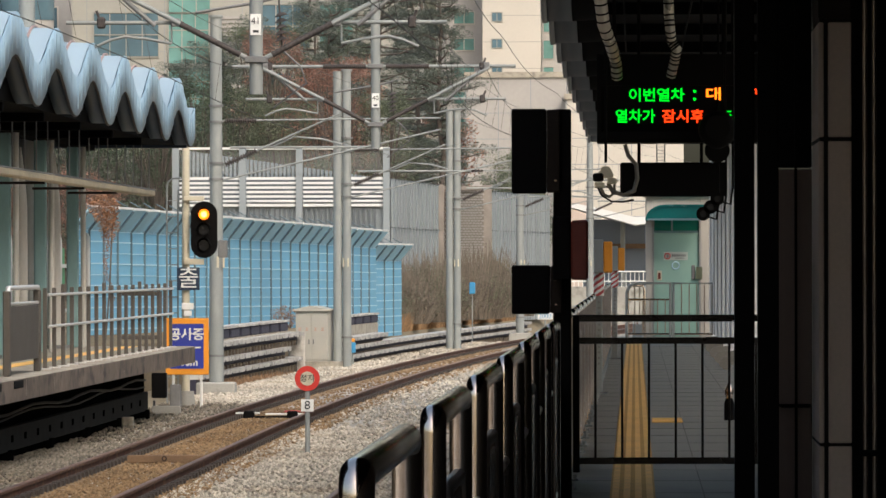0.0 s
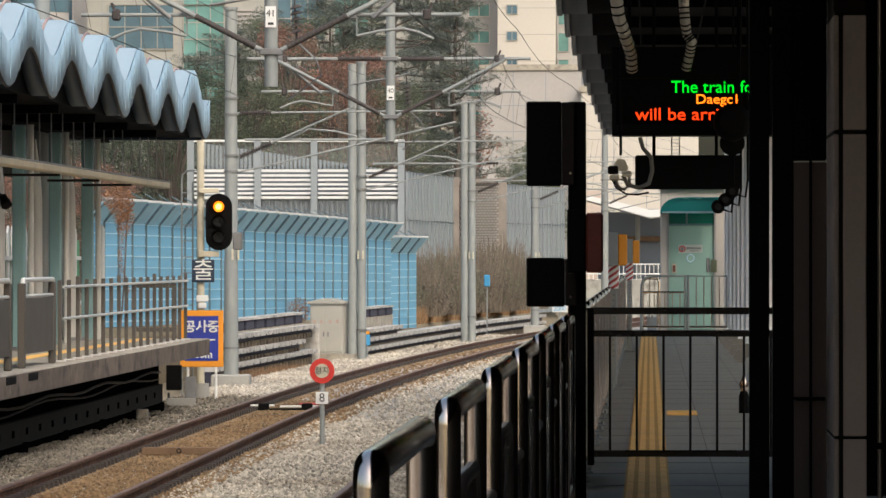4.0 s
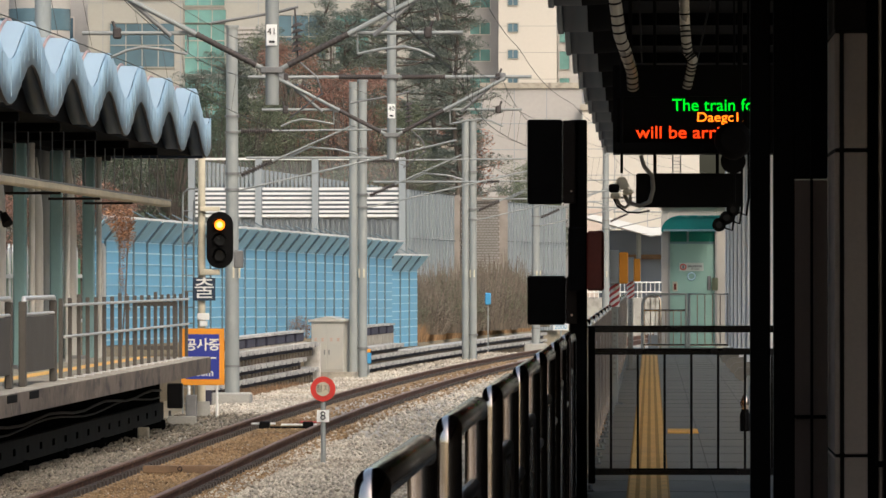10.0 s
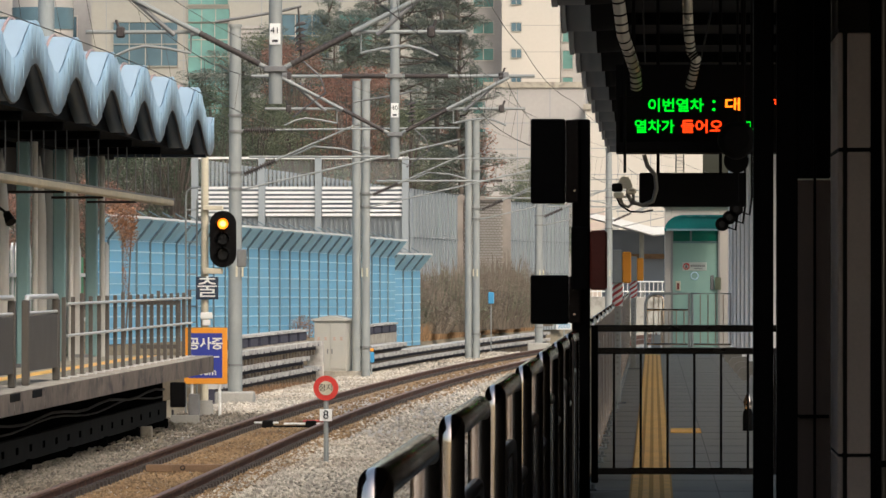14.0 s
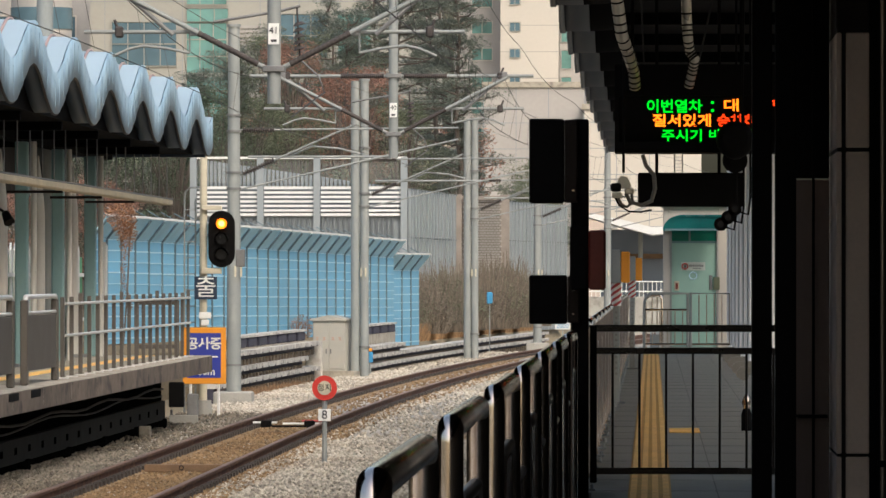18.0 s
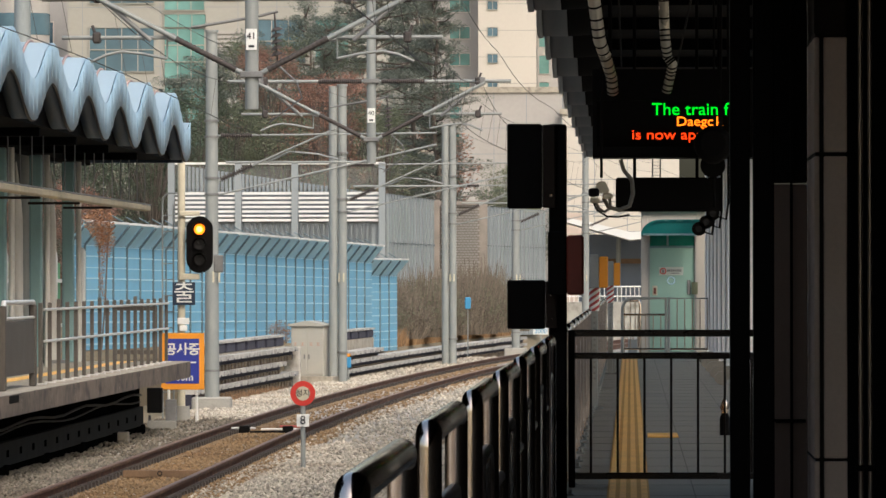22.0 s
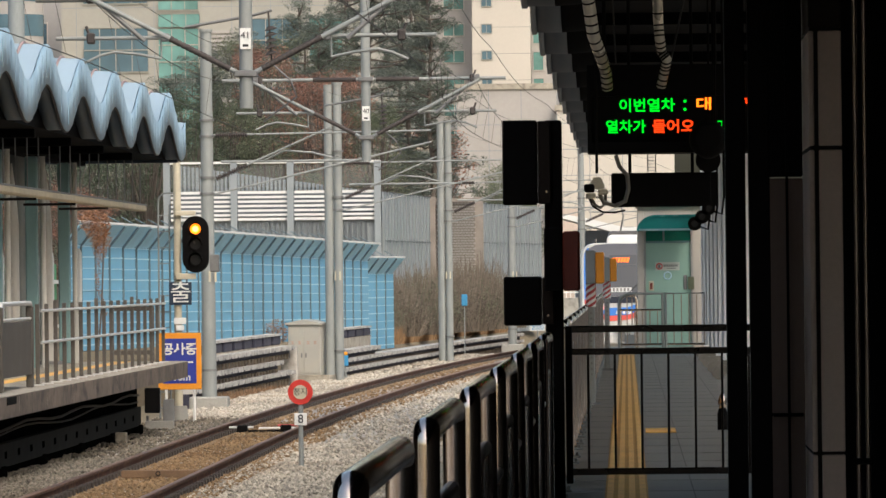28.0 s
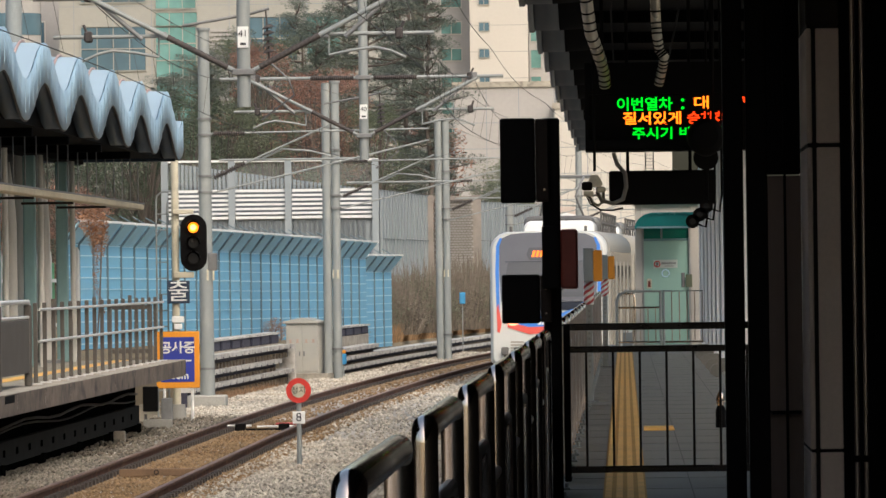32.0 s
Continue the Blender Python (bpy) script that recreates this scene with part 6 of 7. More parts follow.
part("door_frame", b, "galv", bo)
b = Build()
b.box(0.405, 1.335, 0.03, 0.12, 2.17, 2.21, 0.004)
part("door_head", b, "teal", bo)
for x0, x1 in ((0.40, 0.765), (0.785, 1.34)):
    b = Build()
    b.box(x0, x1, 0.06, 0.08, 2.205, 2.455)
    part("transom_pane", b, "glass_green", bo, "deep green glazed transom")
b = Build()
b.box(0.755, 0.795, 0.04, 0.09, 2.205, 2.455)
part("transom_mullion", b, "teal", bo)
arc = [(0.22 + 1.0 * (1 - cos(a)) * 0.42, 2.43 + 0.32 * sin(a)) for a in [pi / 2 * j / 10 for j in range(11)]]
b = Build()
b.prism(arc + [(1.50, 2.75), (1.50, 2.71), (0.64, 2.71)] + [(x + 0.035, z - 0.035) for x, z in reversed(arc[:-1])], -0.75, 0.0)
part("canopy_shell", b, "canopy_green", bo, "curved translucent green canopy")
b = Build()
b.box(0.24, 1.48, -0.74, -0.70, 2.42, 2.46)
part("canopy_edge", b, "teal", bo)
b = Build()
b.prism([(x + 0.02, z) for x, z in arc] + [(1.49, 2.745), (1.49, 2.44), (0.26, 2.44)], -0.72, -0.68)
part("canopy_front", b, "canopy_green", bo, "deep green canopy front")
b = Build()
b.box(0.60, 1.10, 0.042, 0.048, 1.60, 1.77, 0.002)
nt = part("notice", b, "notice", door, "white notice plate with a red ring")
rg = [(0.68 + 0.058 * cos(2 * pi * k / 20), 0.038, 1.685 + 0.058 * sin(2 * pi * k / 20)) for k in range(21)]
part("notice_ring", Build().path(rg, 0.012, 5), "red", nt)
b = Build()
b.box(0.66, 0.70, 0.034, 0.040, 1.65, 1.72)
for k in range(8):
    b.box(0.77 + 0.038 * k, 0.795 + 0.038 * k, 0.036, 0.041, 1.675, 1.72)
b.box(0.84, 1.02, 0.036, 0.041, 1.635, 1.648)
tagged(part("notice_mark", b, "galv_dark", nt), kind="stuff")
rg = [(0.85 + 0.075 * cos(2 * pi * k / 20), 0.044, 1.49 + 0.075 * sin(2 * pi * k / 20)) for k in range(21)]
part("round_sticker", Build().path(rg, 0.014, 5), "fence_pale", door, "pale round sticker")
b = Build()
b.box(0.46, 0.56, 0.03, 0.05, 1.18, 1.38, 0.01)
hb = part("extinguisher_sign", b, "cream", door)
b = Build()
b.box(0.485, 0.535, 0.02, 0.03, 1.21, 1.34, 0.008)
part("mark", b, "rust_red", hb)
b = Build()
b.box(1.18, 1.25, 0.02, 0.05, 1.20, 1.50, 0.01)
part("latch", b, "galv_dark", door)
b = Build()
b.box(1.27, 1.40, -0.03, -0.022, 1.20, 1.46, 0.004)
part("latch_tag", b, "leaf_green", bo, "yellow-green tag")

er = thing("end_railing", pose(0, 128, 0), "pale steel hoop railing across the platform end", "railing")
for x0, x1 in ((-0.16, 0.70), (0.76, 1.62)):
    pts = [(x0, 0, 0), (x0, 0, 0.95), (x0 + 0.05, 0, 1.08), (x0 + 0.16, 0, 1.14), (x1, 0, 1.14), (x1, 0, 0)] if x0 < 0 else [(x0, 0, 0), (x0, 0, 1.14), (x1, 0, 1.14), (x1, 0, 0)]
    h = part("hoop", Build().path(pts, 0.03, 10), "galv", er, "bright bent tube")
    part("low_rail", Build().path([(x0, 0, 0.14), (x1, 0, 0.14)], 0.02, 8), "steel", h)
    if x0 < 0:
        part("mid_rail", Build().path([(x0, 0, 0.82), (x1, 0, 0.82)], 0.02, 8), "steel", h)
    for k in range(5):
        x = x0 + 0.16 + 0.15 * k
        part("bar", Build().path([(x, 0, 0.14), (x, 0, 0.82 if x0 < 0 else 1.12)], 0.011, 6), "steel_dark", h)
for x in (-0.16, 0.70):
    b = Build()
    b.box(x - 0.11, x + 0.11, -0.06, 0.06, 0, 0.03, 0.005)
    part("foot_plate", b, "galv_dark", er)
er2 = thing("side_railing", pose(0.06, 133, 0), "short steel hoop railing behind the platform end", "railing")
part("hoop", Build().path([(-0.2, 0, 0), (-0.2, 0, 1.0), (-0.12, 0, 1.08), (0.1, 0, 1.08), (0.14, 0, 1.0), (0.14, 0, 0)], 0.028, 10), "steel", er2)
b = Build()
for x in (-0.06, 0.04):
    b.path([(x, 0, 0), (x, 0, 1.06)], 0.012, 6)
part("bar", b, "steel_dark", er2)
bl = thing("white_lamp_pair", pose(0.045, 131.6, 0.0), "pair of small white lamps on a low stand", "lamp")
for x in (-0.05, 0.06):
    b = Build()
    b.box(x - 0.035, x + 0.035, -0.05, 0.05, 0.30, 0.44, 0.012)
    part("lamp_body", b, "barrier_white", bl)
b = Build()
b.box(-0.09, 0.10, -0.04, 0.04, 0.0, 0.30, 0.01)
part("stand", b, "grey_paint", bl)

for k in range(9):
    y = 90 + 5.4 * k
    pi_ = thing("wall_pilaster", pose(1.66, y, 0), "white fluted pilaster along the platform wall", "pilaster", "wall pilasters")
    b = Build()
    b.box(-0.09, 0.085, -0.25, 0.25, 0, 4.2, 0.02)
    part("shaft", b, "pilaster", pi_)
    b = Build()
    b.box(-0.13, -0.095, -0.10, 0.10, 0.12, 4.2, 0.015)
    part("flute", b, "pilaster", pi_)
for k, y in enumerate((93, 98.4, 104, 110.5, 118)):
    bf = thing("bench_foot", pose(1.34, y, 0), "rounded dark cast bench foot", "bench", "bench feet")
    b = Build()
    b.prism([(-0.14, 0.06), (-0.13, 0.13), (-0.08, 0.185), (0.02, 0.20), (0.16, 0.20), (0.16, 0.10), (0.04, 0.07), (0.02, 0.0), (-0.06, 0.0)], -0.12, 0.12)
    part("foot_body", b, "cable", bf)
ex = thing("fire_extinguisher", pose(0.91, 62.8, 0), "small black and chrome cylinder standing by the column", "extinguisher")
part("cylinder", Build().path([(0, 0, 0), (0, 0, 0.16), (0, 0, 0.22)], [0.05, 0.05, 0.03], 14), "black", ex)
part("neck", Build().path([(0, 0, 0.20), (0, 0, 0.28), (0, 0, 0.36)], [0.03, 0.045, 0.012], 14), "steel", ex)

# hanging vine and small lamp at the far platform
vn = thing("withered_vine", pose(-12.15, 149.0, 0), "withered rust-brown vine hanging over the blue fence", "plant")
rnd = random.Random(5)
lf = Build()
for k in range(40):
    u = k / 39
    foliage(lf, rnd, (-0.12 + 0.25 * u ** 0.5 + 0.08 * sin(7 * u), -0.1, 2.95 - 2.2 * u), 0.30 * max(0, 1 - 2.2 * u) ** 0.6 + 0.07, int(300 * max(0, 1 - 2.2 * u) ** 1.3 + 14), 0.035, 0.8)
part("leaf_mass", lf, "vine", vn)
part("stem", Build().path([(0.0, -0.05, -0.2), (0.1, -0.1, 1.0), (0.15, -0.1, 2.2), (0.2, 0, 2.9)], 0.02, 6), "bark", vn)
fl = thing("flood_lamp", pose(-10.02, 100.4, 2.46), "dark floodlight on a column bracket", "lamp")
part("lamp_head", Build().path([(0, 0, 0), (0.08, -0.1, -0.15)], [0.06, 0.09], 12), "black", fl)
part("bracket", Build().path([(0, 0, 0), (-0.15, -0.6, 0.15), (-0.35, -1.8, 0.12)], 0.025, 6), "black", fl)
wp = thing("white_post", pose(-10.3, 122, 0), "slim white post at the platform end", "post")
part("shaft", Build().path([(0, 0, 0), (0, 0, 2.05), (0, 0, 2.12)], [0.06, 0.06, 0.02], 8), "white", wp)
bx = thing("blue_marker", pose(-7.86, 181, -1.50), "small blue marker box on a post", "marker")
b = Build()
b.box(-0.08, 0.08, -0.08, 0.08, 0.56, 0.86, 0.02)
part("box_body", b, "blue_plastic", bx)
b = Build()
b.box(-0.06, 0.06, -0.06, 0.06, 0.865, 0.96, 0.015)
part("box_cap", b, "orange", bx)
part("post", Build().path([(0, 0, 0), (0, 0, 0.6)], 0.03, 8), "galv", bx)
ds_ = thing("distance_sign", pose(-3.45, 250, -1.54), "small white distance plate with pale blue figures on a post", "sign")
b = Build()
b.box(-0.29, 0.29, -0.03, 0.0, 0.95, 1.20, 0.005)
dp = part("plate", b, "barrier_white", ds_)
lettering("plate_text", "2000", 0.24, "blue_plastic", dp, pose(0, -0.035, 1.075))
part("post", Build().path([(0, 0.03, 0), (0, 0.03, 1.1)], 0.03, 8), "galv", ds_)
bx = thing("blue_marker", pose(-5.55, 222, -1.10), "small blue marker on a white post in the scrub", "marker")
b = Build()
b.box(-0.10, 0.10, -0.1, 0.1, 1.62, 2.02, 0.03)
part("box_body", b, "blue_plastic", bx)
part("post", Build().path([(0, 0, 0), (0, 0, 1.65)], 0.02, 8), "galv", bx)


# ---- buildings behind ----
def windows(parent, x0, x1, z0, z1, cols, rows, y, glass="pane", frame_m="wall_beige", blind=0):
    """A glazed opening: frame, mullions and single panes set back from the wall face."""
    f = 0.065
    xs, zs = [x0 - f], [z0 - f]
    for c in range(cols + 1):
        x = x0 + (x1 - x0) * c / cols
        xs += ([x] if c == 0 else [x - f / 2, x + f / 2] if c < cols else [x, x + f])
    for r in range(rows + 1):
        z = z0 + (z1 - z0) * r / rows
        zs += ([z] if r == 0 else [z - f / 2, z + f / 2] if r < rows else [z, z + f])
    nx, nz = len(xs), len(zs)
    vs = [(x, yy, z) for yy in (y - 0.10, y - 0.003) for z in zs for x in xs]
    at = lambda d, i, j: d * nx * nz + j * nx + i
    solid = lambda i, j: 0 <= i < nx - 1 and 0 <= j < nz - 1 and not (i % 2 and j % 2)
    fs = []
    for i in range(nx - 1):
        for j in range(nz - 1):
            if solid(i, j):
                for d in (0, 1):
                    fs.append((at(d, i, j), at(d, i + 1, j), at(d, i + 1, j + 1), at(d, i, j + 1)))
                for p, q, e in ((i - 1, j, (i, j, i, j + 1)), (i + 1, j, (i + 1, j, i + 1, j + 1)), (i, j - 1, (i, j, i + 1, j)), (i, j + 1, (i, j + 1, i + 1, j + 1))):
                    if not solid(p, q):
                        fs.append((at(0, e[0], e[1]), at(0, e[2], e[3]), at(1, e[2], e[3]), at(1, e[0], e[1])))
    fr = Build().add(vs, fs)
    w = part("window", fr, frame_m, parent)
    for c in range(cols):
        for r in range(rows):
            b = Build()
            b.box(x0 + (x1 - x0) * c / cols + f / 2, x0 + (x1 - x0) * (c + 1) / cols - f / 2, y - 0.04, y - 0.006,
                  z0 + (z1 - z0) * r / rows + 0.04, z0 + (z1 - z0) * (r + 1) / rows - 0.04)
            part("pane", b, glass, w)


Y = 450.0
hs = thing("office_block", pose(0, 0, -1.55), "beige panelled office block with green glazing and louvres", "building")
b = Build()
b.box(-39.0, -15.0, Y, Y + 14, 0, 28)
part("wall", b, "wall_beige", hs)
jn = Build()
for k in range(14):
    jn.box(-39.0, -15.0, Y - 0.012, Y - 0.002, 1.5 + 2.05 * k, 1.54 + 2.05 * k)
for k in range(9):
    jn.box(-38 + 2.7 * k, -37.96 + 2.7 * k, Y - 0.011, Y - 0.0025, 0, 28)
tagged(part("panel_joint", jn, "barrier", hs), kind="stuff")
for fl in range(5):
    zf = 17.55 + 4.75 * (fl - 1)
    windows(hs, -37.5, -33.0, zf, zf + 3.05, 4, 2, Y, "pane_dark")
    windows(hs, -32.3, -29.5, zf - 0.5, zf + 3.0, 3, 3, Y, "pane", "wall_beige")
    windows(hs, -32.3, -29.4, zf - 1.7, zf - 0.75, 3, 1, Y, "pane", "wall_beige")
    lv = Build()
    for k in range(9):
        lv.box(-28.9, -27.0, Y - 0.12, Y - 0.005, zf + 0.2 + 0.3 * k, zf + 0.4 + 0.3 * k)
    part("louvre", lv, "wall_stone", hs)
    windows(hs, -26.0, -22.5, zf + 0.6, zf + 3.6, 3, 2, Y, "pane_dark")
    windows(hs, -21.8, -19.5, zf + 0.6, zf + 3.6, 2, 2, Y, "pane")
tw = thing("stair_tower", pose(-42.2, 448, -1.55), "rounded grey glazed stair tower", "building")
part("drum", Build().path([(0, 0, 0), (0, 0, 28)], 2.1, 28), "wall_stone", tw)
for k in range(8):
    part("glass_band", Build().path([(0, 0, 8 + 2.4 * k), (0, 0, 9.5 + 2.4 * k)], 2.14, 28), "pane_dark", tw)
lb = thing("low_block", pose(0, 0, -1.55), "pale stone apartment block beyond the far platform", "building")
b = Build()
b.box(-60, -39.2, 470, 482, 0, 24)
part("wall", b, "wall_stone", lb)
for k in range(5):
    for j in range(4):
        windows(lb, -58 + 4.6 * j, -55.6 + 4.6 * j, 4 + 3.9 * k, 6.2 + 3.9 * k, 2, 1, 470.0, "pane_dark", "wall_cream")

tt = thing("apartment_tower", pose(0, 0, -1.55), "plain cream apartment tower with small square windows", "building")
b = Build()
b.box(-16.35, -10.1, 700, 716, 0, 62)
part("wall", b, "wall_cream", tt)
for k in range(18):
    windows(tt, -15.35, -14.25, 9.31 + 2.86 * k, 10.26 + 2.86 * k, 2, 1, 700.0, "pane_dark", "wall_beige")
jn = Build()
for k in range(20):
    jn.box(-16.35, -10.1, 699.985, 699.997, 4.2 + 2.86 * k, 4.27 + 2.86 * k)
tagged(part("panel_joint", jn, "wall_beige", tt), kind="stuff")
b = Build()
b.box(-21.5, -16.4, 706, 716, 0, 56)
part("side_wing", b, "wall_stone", tt)
for k in range(16):
    windows(tt, -19.6, -17.4, 9 + 2.9 * k, 10.3 + 2.9 * k, 2, 1, 706.0, "pane", "wall_cream")
b = Build()
b.box(-10.05, -7.2, 704, 716, 0, 58)
part("glazed_wing", b, "wall_stone", tt)
for k in range(17):
    windows(tt, -9.85, -8.75, 8 + 2.9 * k, 10.0 + 2.9 * k, 1, 1, 704.0, "pane", "wall_stone")

sb = thing("stone_block", pose(0, 0, -1.55), "low pale stone building with stepped flat roofs", "building")
for x0, x1, z1, y0 in ((-10.4, -4.2, 14.6, 400.0), (-4.2, 3.0, 13.2, 398.0), (-13.0, -10.4, 11.0, 402.0)):
    b = Build()
    b.box(x0, x1, y0, y0 + 12, 0, z1, 0.02)
    w = part("wall", b, "wall_cream" if x1 > 0 else "wall_stone", sb)
    b = Build()
    b.box(x0 - 0.1, x1 + 0.1, y0 - 0.12, y0 + 12.1, z1, z1 + 0.35)
    part("parapet", b, "concrete_pale", w)
    j = Build()
    for k in range(8):
        j.box(x0, x1, y0 - 0.012, y0 - 0.002, 1.2 + 1.6 * k, 1.24 + 1.6 * k)
    n = int((x1 - x0) / 2)
    for k in range(n):
        j.box(x0 + 2 * k, x0 + 2 * k + 0.04, y0 - 0.011, y0 - 0.0025, 0, z1)
    tagged(part("panel_joint", j, "barrier", w), kind="stuff")
rs_ = thing("rose_block", pose(0, 0, -1.55), "pinkish rendered building near the footbridge", "building")
b = Build()
b.box(-4.4, -2.8, 372, 384, 0, 6.9, 0.02)
part("wall", b, "wall_rose", rs_)
b = Build()
b.box(-2.8, 2.5, 374, 384, 0, 5.0, 0.02)
part("wing", b, "wall_beige", rs_)

sh = thing("far_shelter", pose(0, 0, -1.55), "white winged shelter roof over a blue-grey hall", "shelter")
b = Build()
b.prism([(-3.6, 6.05), (-3.0, 6.15), (-1.6, 5.85), (0.0, 5.45), (0.9, 5.5), (2.6, 5.95), (2.6, 5.65), (0.9, 5.15), (0.0, 5.05), (-1.6, 5.5), (-3.0, 5.9)], 325, 340)
part("roof_wing", b, "barrier_white", sh)
b = Build()
b.box(-2.7, 2.6, 335, 345, 0, 5.4)
part("hall", b, "slate", sh)
b = Build()
b.box(-2.6, 2.5, 334.7, 334.99, 3.9, 4.15)
part("fascia_band", b, "wood", sh, "brown band")
for x in (-2.2, -0.6, 1.1):
    part("pillar", Build().path([(x, 330, 0), (x, 330, 5.5)], 0.12, 10), "galv", sh)
fb = thing("low_footbridge", pose(0, 0, -1.55), "pale concrete ramp with a white railing", "ramp")
b = Build()
b.box(-3.4, 2.6, 300, 304, 0, 2.05, 0.02)
part("ramp_wall", b, "concrete", fb)
for z in (2.3, 2.75):
    part("rail", Build().path([(-3.4, 300.2, z), (2.6, 300.2, z)], 0.03, 6), "white", fb)
for k in range(30):
    part("baluster", Build().path([(-3.4 + 0.2 * k, 300.2, 2.05), (-3.4 + 0.2 * k, 300.2, 2.75)], 0.018, 5), "white", fb)
b = Build()
b.box(-60, -14, 330, 331, -1.54, 1.0)
hedge_wall = tagged(part("wall_garden", b, "concrete"), "weathered garden wall behind the trees", "wall", kind="structure")
for k in range(14):
    broadleaf(-30 + 1.9 * k, 312 + 6 * sin(k), 8.5 + 2 * sin(k * 1.9), 2.3, 300 + k, ("leaf_green", "pine", "leaf_rust")[k % 3], "dense dull tree on the wooded slope", 0.11, 50)


# ---- the train ----
def ring(w, z0, z1, y, r):
    """One rounded cross-section of a car body."""
    pts = []
    for cx, cz, a0 in ((w - r, z1 - r, 0), (-w + r, z1 - r, 90), (-w + 0.15, z0 + 0.15, 180), (w - 0.15, z0 + 0.15, 270)):
        rr = r if a0 < 180 else 0.15
        for j in range(7):
            a = radians(a0 + 15 * j)
            pts.append((cx + rr * cos(a), y, cz + rr * sin(a)))
    return pts


def shell(rings):
    b = Build()
    n = len(rings[0])
    vs = [p for r in rings for p in r]
    fs = [tuple(range(n)), tuple(len(vs) - n + j for j in reversed(range(n)))]
    b.add(vs, fs)
    fs = []
    for k in range(len(rings) - 1):
        for j in range(n):
            q = (j + 1) % n
            fs.append((k * n + j, k * n + q, (k + 1) * n + q, (k + 1) * n + j))
    k0 = len(b.v) - len(vs)
    b.f += [tuple(i + k0 for i in f) for f in fs]
    b.s += [True] * len(fs)
    return b


def train_car(lead, index):
    c = thing("train_car", pose(near_x(400), 400 + 20.2 * index, RAIL_TOP), "pale commuter train car with blue and red nose and roof gear" if lead else "pale ribbed commuter train car with roof gear", "train", "commuter train cars")
    if lead:
        rs = [ring(1.40, 0.40, 3.70, -0.02, 0.50), ring(1.47, 0.36, 3.715, 0.08, 0.50), ring(1.50, 0.34, 3.725, 0.35, 0.5), ring(1.51, 0.34, 3.73, 0.6, 0.5)]
    else:
        rs = [ring(1.56, 0.34, 3.78, 0.0, 0.5), ring(1.56, 0.34, 3.78, 19.6, 0.5)]
    if lead:
        part("nose", shell(rs), "train_white", c, "white rounded nose")
        rs = [ring(1.512, 0.34, 3.73, 0.61, 0.5), ring(1.54, 0.34, 3.74, 1.5, 0.5), ring(1.56, 0.34, 3.78, 19.6, 0.5)]
    part("body", shell(rs), "train_steel", c, "beige-grey ribbed body")
    # side ribs and windows
    # the ribs' darker colour paints shadow lines along the side
    for k in range(60):
        b = Build()
        b.box(1.56, 1.58, 1.6 + 0.29 * k, 1.70 + 0.29 * k, 0.6, 3.2)
        part("side_rib", b, "train_rib", c)
    for k in range(5):
        for s in (-1, 1):
            b = Build()
            y0 = 2.6 + 3.4 * k
            b.box(min(s * 1.55, s * 1.585), max(s * 1.55, s * 1.585), y0, y0 + 1.6, 2.0, 2.85, 0.01)
            part("side_window", b, "train_glass", c, "dark side window")
    for k in range(4):
        b = Build()
        y0 = 4.35 + 3.4 * k
        b.box(1.55, 1.59, y0, y0 + 1.3, 0.7, 2.95, 0.01)
        part("side_door", b, "train_steel", c, "pale sliding door")
    for y0, y1, m_, h in ((4.2, 6.6, "white", 0.25), (7.0, 8.6, "train_roof", 0.40), (9.0, 12.6, "train_steel", 0.40), (13.6, 16.5, "train_roof", 0.42)):
        part("roof_unit", shell([ring(0.88, 3.5, 3.78 + h - 0.08, y0, 0.17), ring(0.92, 3.5, 3.78 + h, y0 + 0.15, 0.2), ring(0.92, 3.5, 3.78 + h, y1, 0.2)]), m_, c, "white rounded roof cooler" if m_ == "white" else "grey roof equipment", at=pose(0.12 if m_ == "white" else 0, 0, 0))
    rl = Build()
    for k in range(7):
        rl.path([(1.2, 5 + 2 * k, 3.6), (1.2, 5 + 2 * k, 4.25)], 0.03, 6)
    for z in (3.95, 4.22):
        rl.path([(1.2, 4.8, z), (1.2, 17.5, z)], 0.03, 6)
    part("roof_rail", rl, "train_roof", c)
    if lead:
        pg = Build()
        for x in (-0.6, 0.6):
            pg.path([(x, 9.6, 4.15), (x * 0.7, 8.3, 4.7), (x, 9.6, 5.25)], 0.03, 6)
        pg.path([(-0.85, 9.6, 5.26), (0.85, 9.6, 5.26)], 0.04, 6)
        part("pantograph", pg, "galv_dark", c, "raised pantograph")
        F = -0.035
        mask = [(-1.14, 1.95), (1.14, 1.95), (1.17, 2.6), (1.165, 3.35), (1.10, 3.56), (0.9, 3.66), (0.5, 3.70), (-0.5, 3.70), (-0.9, 3.66), (-1.10, 3.56), (-1.165, 3.35), (-1.17, 2.6)]
        b = Build()
        mask = [(x * 1.06, z) for x, z in mask]
        b.prism(mask, F, -0.0)
        mk = part("nose_mask", b, "train_grey", c, "grey nose mask")
        b = Build()
        b.prism([(-1.05, 2.06), (1.05, 2.06), (1.09, 2.6), (1.02, 2.95), (-1.02, 2.95), (-1.09, 2.6)], F - 0.012, F)
        part("windscreen", b, "train_screen", mk, "dark windscreen")
        b = Build()
        b.prism([(-0.48, 3.0), (0.48, 3.0), (0.55, 3.15), (0.48, 3.32), (-0.48, 3.32), (-0.55, 3.15)], F - 0.012, F)
        ds = part("destination_box", b, "train_screen", mk)
        b = Build()
        for k in range(6):
            b.prism([(-0.42 + 0.10 * k, 3.08), (-0.355 + 0.10 * k, 3.08), (-0.31 + 0.10 * k, 3.24), (-0.375 + 0.10 * k, 3.24)], F - 0.016, F - 0.012)
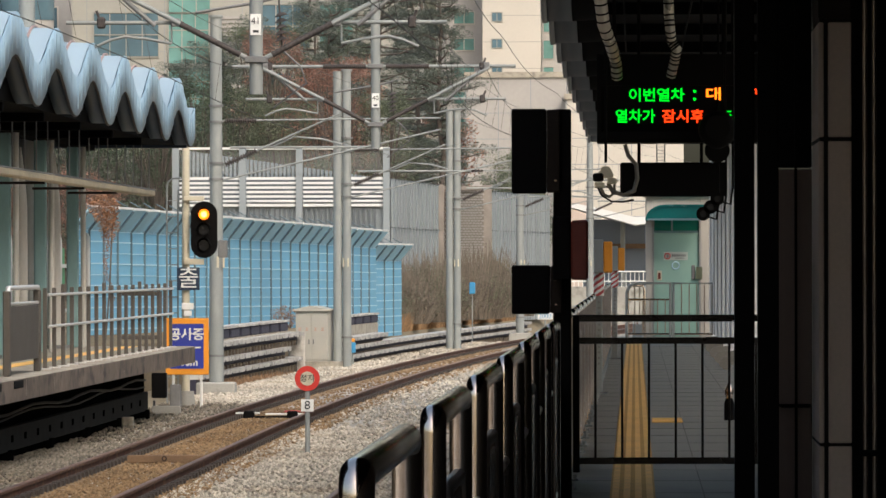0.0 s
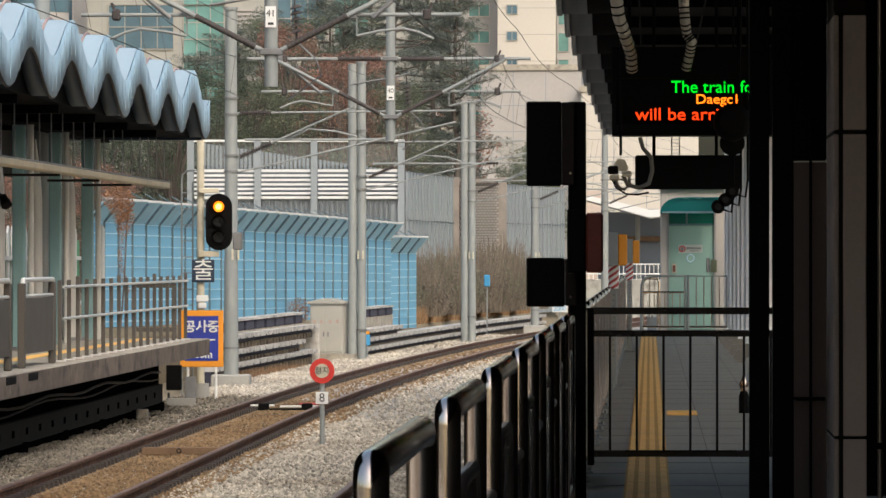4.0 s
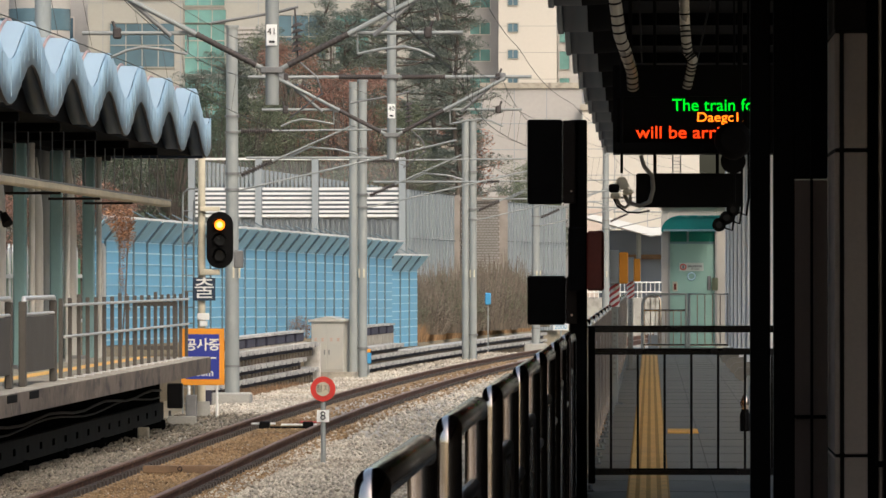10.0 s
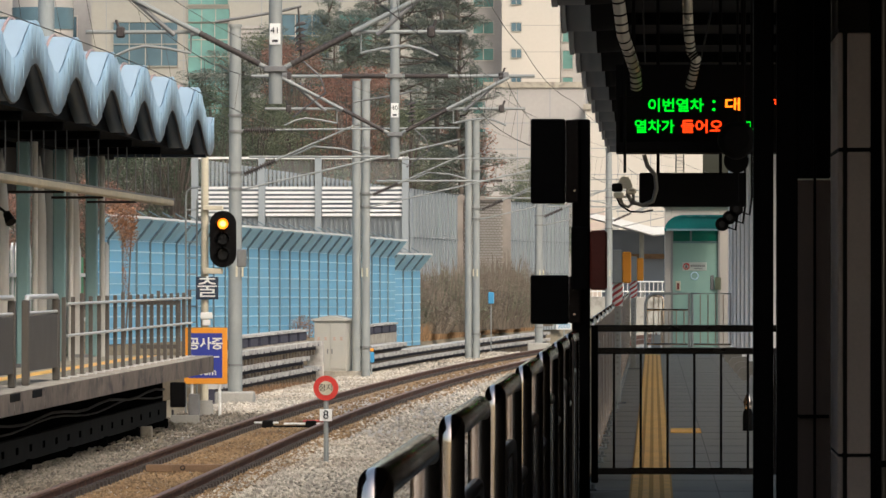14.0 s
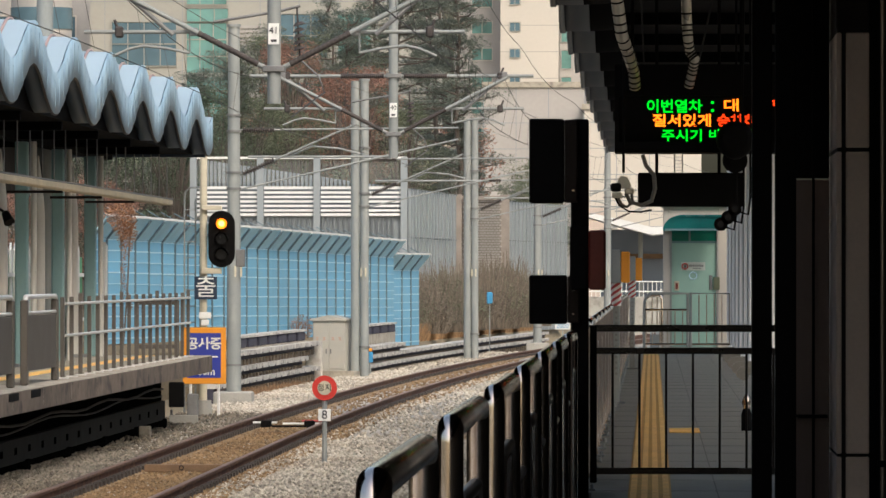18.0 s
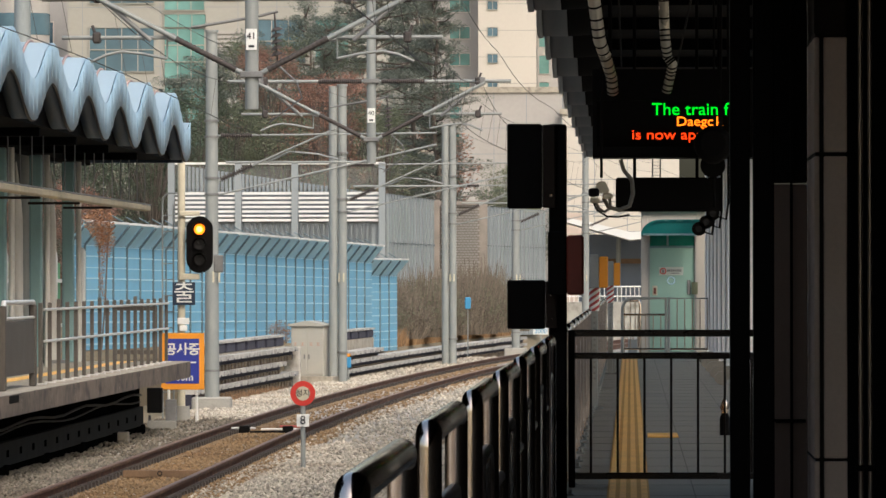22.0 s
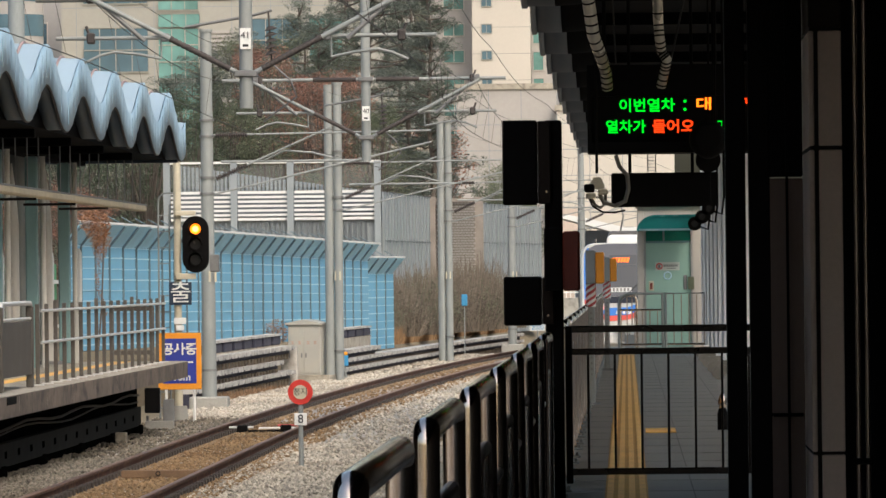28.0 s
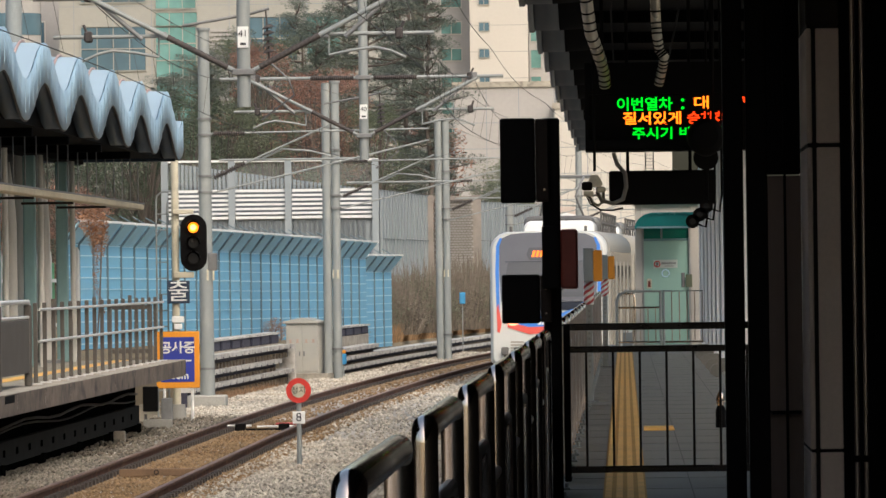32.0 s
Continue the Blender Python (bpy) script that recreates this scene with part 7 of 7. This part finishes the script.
        part("destination_bars", b, "led_train", ds, "lit orange display bars")
        for s in (-1, 1):
            b = Build()
            b.prism([(s * 1.24, 1.5), (s * 1.32, 1.5), (s * 1.345, 2.7), (s * 1.32, 3.38), (s * 1.22, 3.57), (s * 1.16, 3.57), (s * 1.235, 3.36), (s * 1.255, 2.7)], F + 0.002, 0.0)
            part("blue_edge", b, "train_blue", c, "blue edge stripe")
            b = Build()
            b.prism([(s * 1.25, 1.15), (s * 1.31, 1.2), (s * 1.325, 1.8), (s * 1.28, 1.9), (s * 1.20, 1.4)], F - 0.004, 0.0)
            part("red_edge", b, "train_red", c, "red edge stripe")
            b = Build()
            b.prism([(s * 0.72, 1.42), (s * 1.05, 1.50), (s * 1.10, 1.72), (s * 0.78, 1.60)], F - 0.012, 0.0)
            lc = part("lamp_cluster", b, "train_glass", c)
            part("headlamp", Build().path([(s * 0.91, F - 0.03, 1.57), (s * 0.91, F - 0.012, 1.57)], 0.10, 18), "head_light", lc, "lit headlamp")
            # flat glowing disc that imitates the halo round the headlamp
            part("lamp_rim", Build().path([(s * 0.91, F - 0.012, 1.57), (s * 0.91, F - 0.008, 1.57)], 0.23, 20), "lamp_rim", lc, "orange disc imitating the headlamp's halo")
        b = Build()
        b.box(-0.55, 0.25, F - 0.018, F - 0.012, 2.09, 2.24)
        rp = part("route_plate", b, "barrier_white", mk, "white route plate")
        b = Build()
        for k in range(6):
            b.box(-0.50 + 0.12 * k, -0.43 + 0.12 * k, F - 0.021, F - 0.0185, 2.11, 2.22)
        part("plate_bars", b, "galv_dark", rp)
        part("wiper", Build().path([(0.1, F - 0.03, 2.0), (0.45, F - 0.03, 2.35)], 0.012, 5), "black", mk)
        b = Build()
        b.prism([(-1.1, 1.72), (1.1, 1.72), (1.12, 1.94), (-1.12, 1.94)], F - 0.002, 0.0)
        part("dark_band", b, "train_navy", c, "dark navy lower windscreen")
        b = Build()
        sw = [(-1.05, 1.45), (-0.5, 1.30), (0.1, 1.32), (0.7, 1.52), (1.1, 1.85), (1.1, 1.70), (0.75, 1.35), (0.1, 1.16), (-0.5, 1.12), (-1.05, 1.30)]
        b.prism([(x, z + 0.26) for x, z in sw[:5]] + list(reversed([(x, z) for x, z in sw[:5]])), F - 0.004, 0.0)
        part("blue_swoosh", b, "train_blue", c, "blue swoosh")
        b = Build()
        b.prism(sw, F - 0.005, 0.0)
        part("red_swoosh", b, "train_red", c, "red swoosh")
        b = Build()
        for k in range(5):
            b.prism([(-0.28 + 0.11 * k, 1.36), (-0.20 + 0.11 * k, 1.36), (-0.19 + 0.11 * k, 1.47), (-0.27 + 0.11 * k, 1.47)], F - 0.012, F - 0.006)
        part("white_marks", b, "white", c, "white marks on the swoosh")
        b = Build()
        b.box(-1.10, 1.10, F - 0.003, F - 0.001, 2.955, 2.972)
        b.box(-0.62, -0.605, F - 0.003, F - 0.001, 2.1, 2.95)
        part("mask_joint", b, "train_glass", mk, "thin dark joints of the mask")
        b = Build()
        b.box(-1.0, -0.45, F + 0.014, F + 0.03, 0.70, 1.12, 0.01)
        part("nose_hatch", b, "train_white", c)
        b = Build()
        for k in range(4):
            b.box(-0.98, -0.64, F, F + 0.03, 0.68 + 0.075 * k, 0.72 + 0.075 * k)
        part("vent_slat", b, "train_steel", c)
        cp = part("coupler", Build().path([(0, 0.2, 0.62), (0, -0.35, 0.62), (0, -0.5, 0.62)], [0.12, 0.13, 0.2], 12), "train_roof", c, "dark coupler")
        b = Build()
        b.box(-0.32, 0.32, -0.18, 0.05, 0.78, 0.92, 0.03)
        part("coupler_cover", b, "grey_paint", c)
        for x in (-1.12, -0.80):
            jb_ = Build()
            jb_.box(x - 0.09, x + 0.09, -0.16, 0.02, 0.60, 0.80, 0.02)
            jk = part("jumper_box", jb_, "train_roof", c)
            part("jumper_cable", Build().path([(x, -0.12, 0.60), (x - 0.02, -0.14, 0.35), (x + 0.05, -0.12, 0.15), (x + 0.06, 0.05, 0.12)], 0.02, 6), "black", jk)
        for x in (-0.95, 0.95):
            part("roof_horn", Build().path([(x, 0.3, 3.55), (x, 0.3, 3.86)], 0.04, 8), "train_roof", c)
        sk = Build()
        sk.box(-1.25, 1.25, 0.1, 0.6, 0.12, 0.40, 0.05)
        part("skirt", sk, "train_steel", c)
    for y in (2.6, 4.7, 14.4, 16.5):
        for x in (-0.75, 0.75):
            part("wheel", Build().path([(x - 0.06, y, 0.43), (x + 0.06, y, 0.43)], 0.43, 24), "rail_side", c)
    b = Build()
    b.box(-1.1, 1.1, 2.0, 17.2, 0.30, 0.36)
    part("underframe", b, "black", c)
    return c


CARS = [train_car(k == 0, k) for k in range(3)]
# seconds, distance of the nose
RUN = [(0, 640), (8, 520), (16, 399), (22, 308), (25, 262), (26, 247), (27, 232), (28, 217), (29, 201), (29.5, 194.3), (30, 188), (30.5, 182), (31, 176), (31.5, 170.4), (32, 165)]


def nose_at(t):
    for (a, ya), (c, yc) in zip(RUN, RUN[1:]):
        if t <= c:
            return ya + (yc - ya) * (t - a) / (c - a)
    return RUN[-1][1]


def motions():
    times = [0, 4, 8, 12, 16, 20, 22, 24, 25, 26, 27, 28, 28.5, 29, 29.5, 30, 30.5, 31, 31.5, 32]
    for k, car in enumerate(CARS):
        rows = []
        for t in times:
            y = nose_at(t) + 20.2 * k
            lean = -math.degrees(math.atan(4.0e-4 * max(0.0, y + 9 - 102)))
            rows.append((t, pose(near_x(y), y, RAIL_TOP, 0, 0, lean)))
        walk(car, rows)

    # the message shown: seconds, side of the roll
    shown = [(0, 0), (0.65, 0), (0.8, 1), (4.4, 1), (4.6, 0), (8.85, 0), (9.0, 1), (12.85, 1), (13.0, 2), (17.75, 2), (17.9, 3), (21.85, 3), (22.0, 4),
             (26.2, 4), (26.4, 3), (26.6, 2), (29.45, 2), (29.6, 3), (32, 3)]
    walk(roll, [(t, pose(0, 0.40, 2.9796, 18 - 72 * k)) for t, k in shown])


motions()
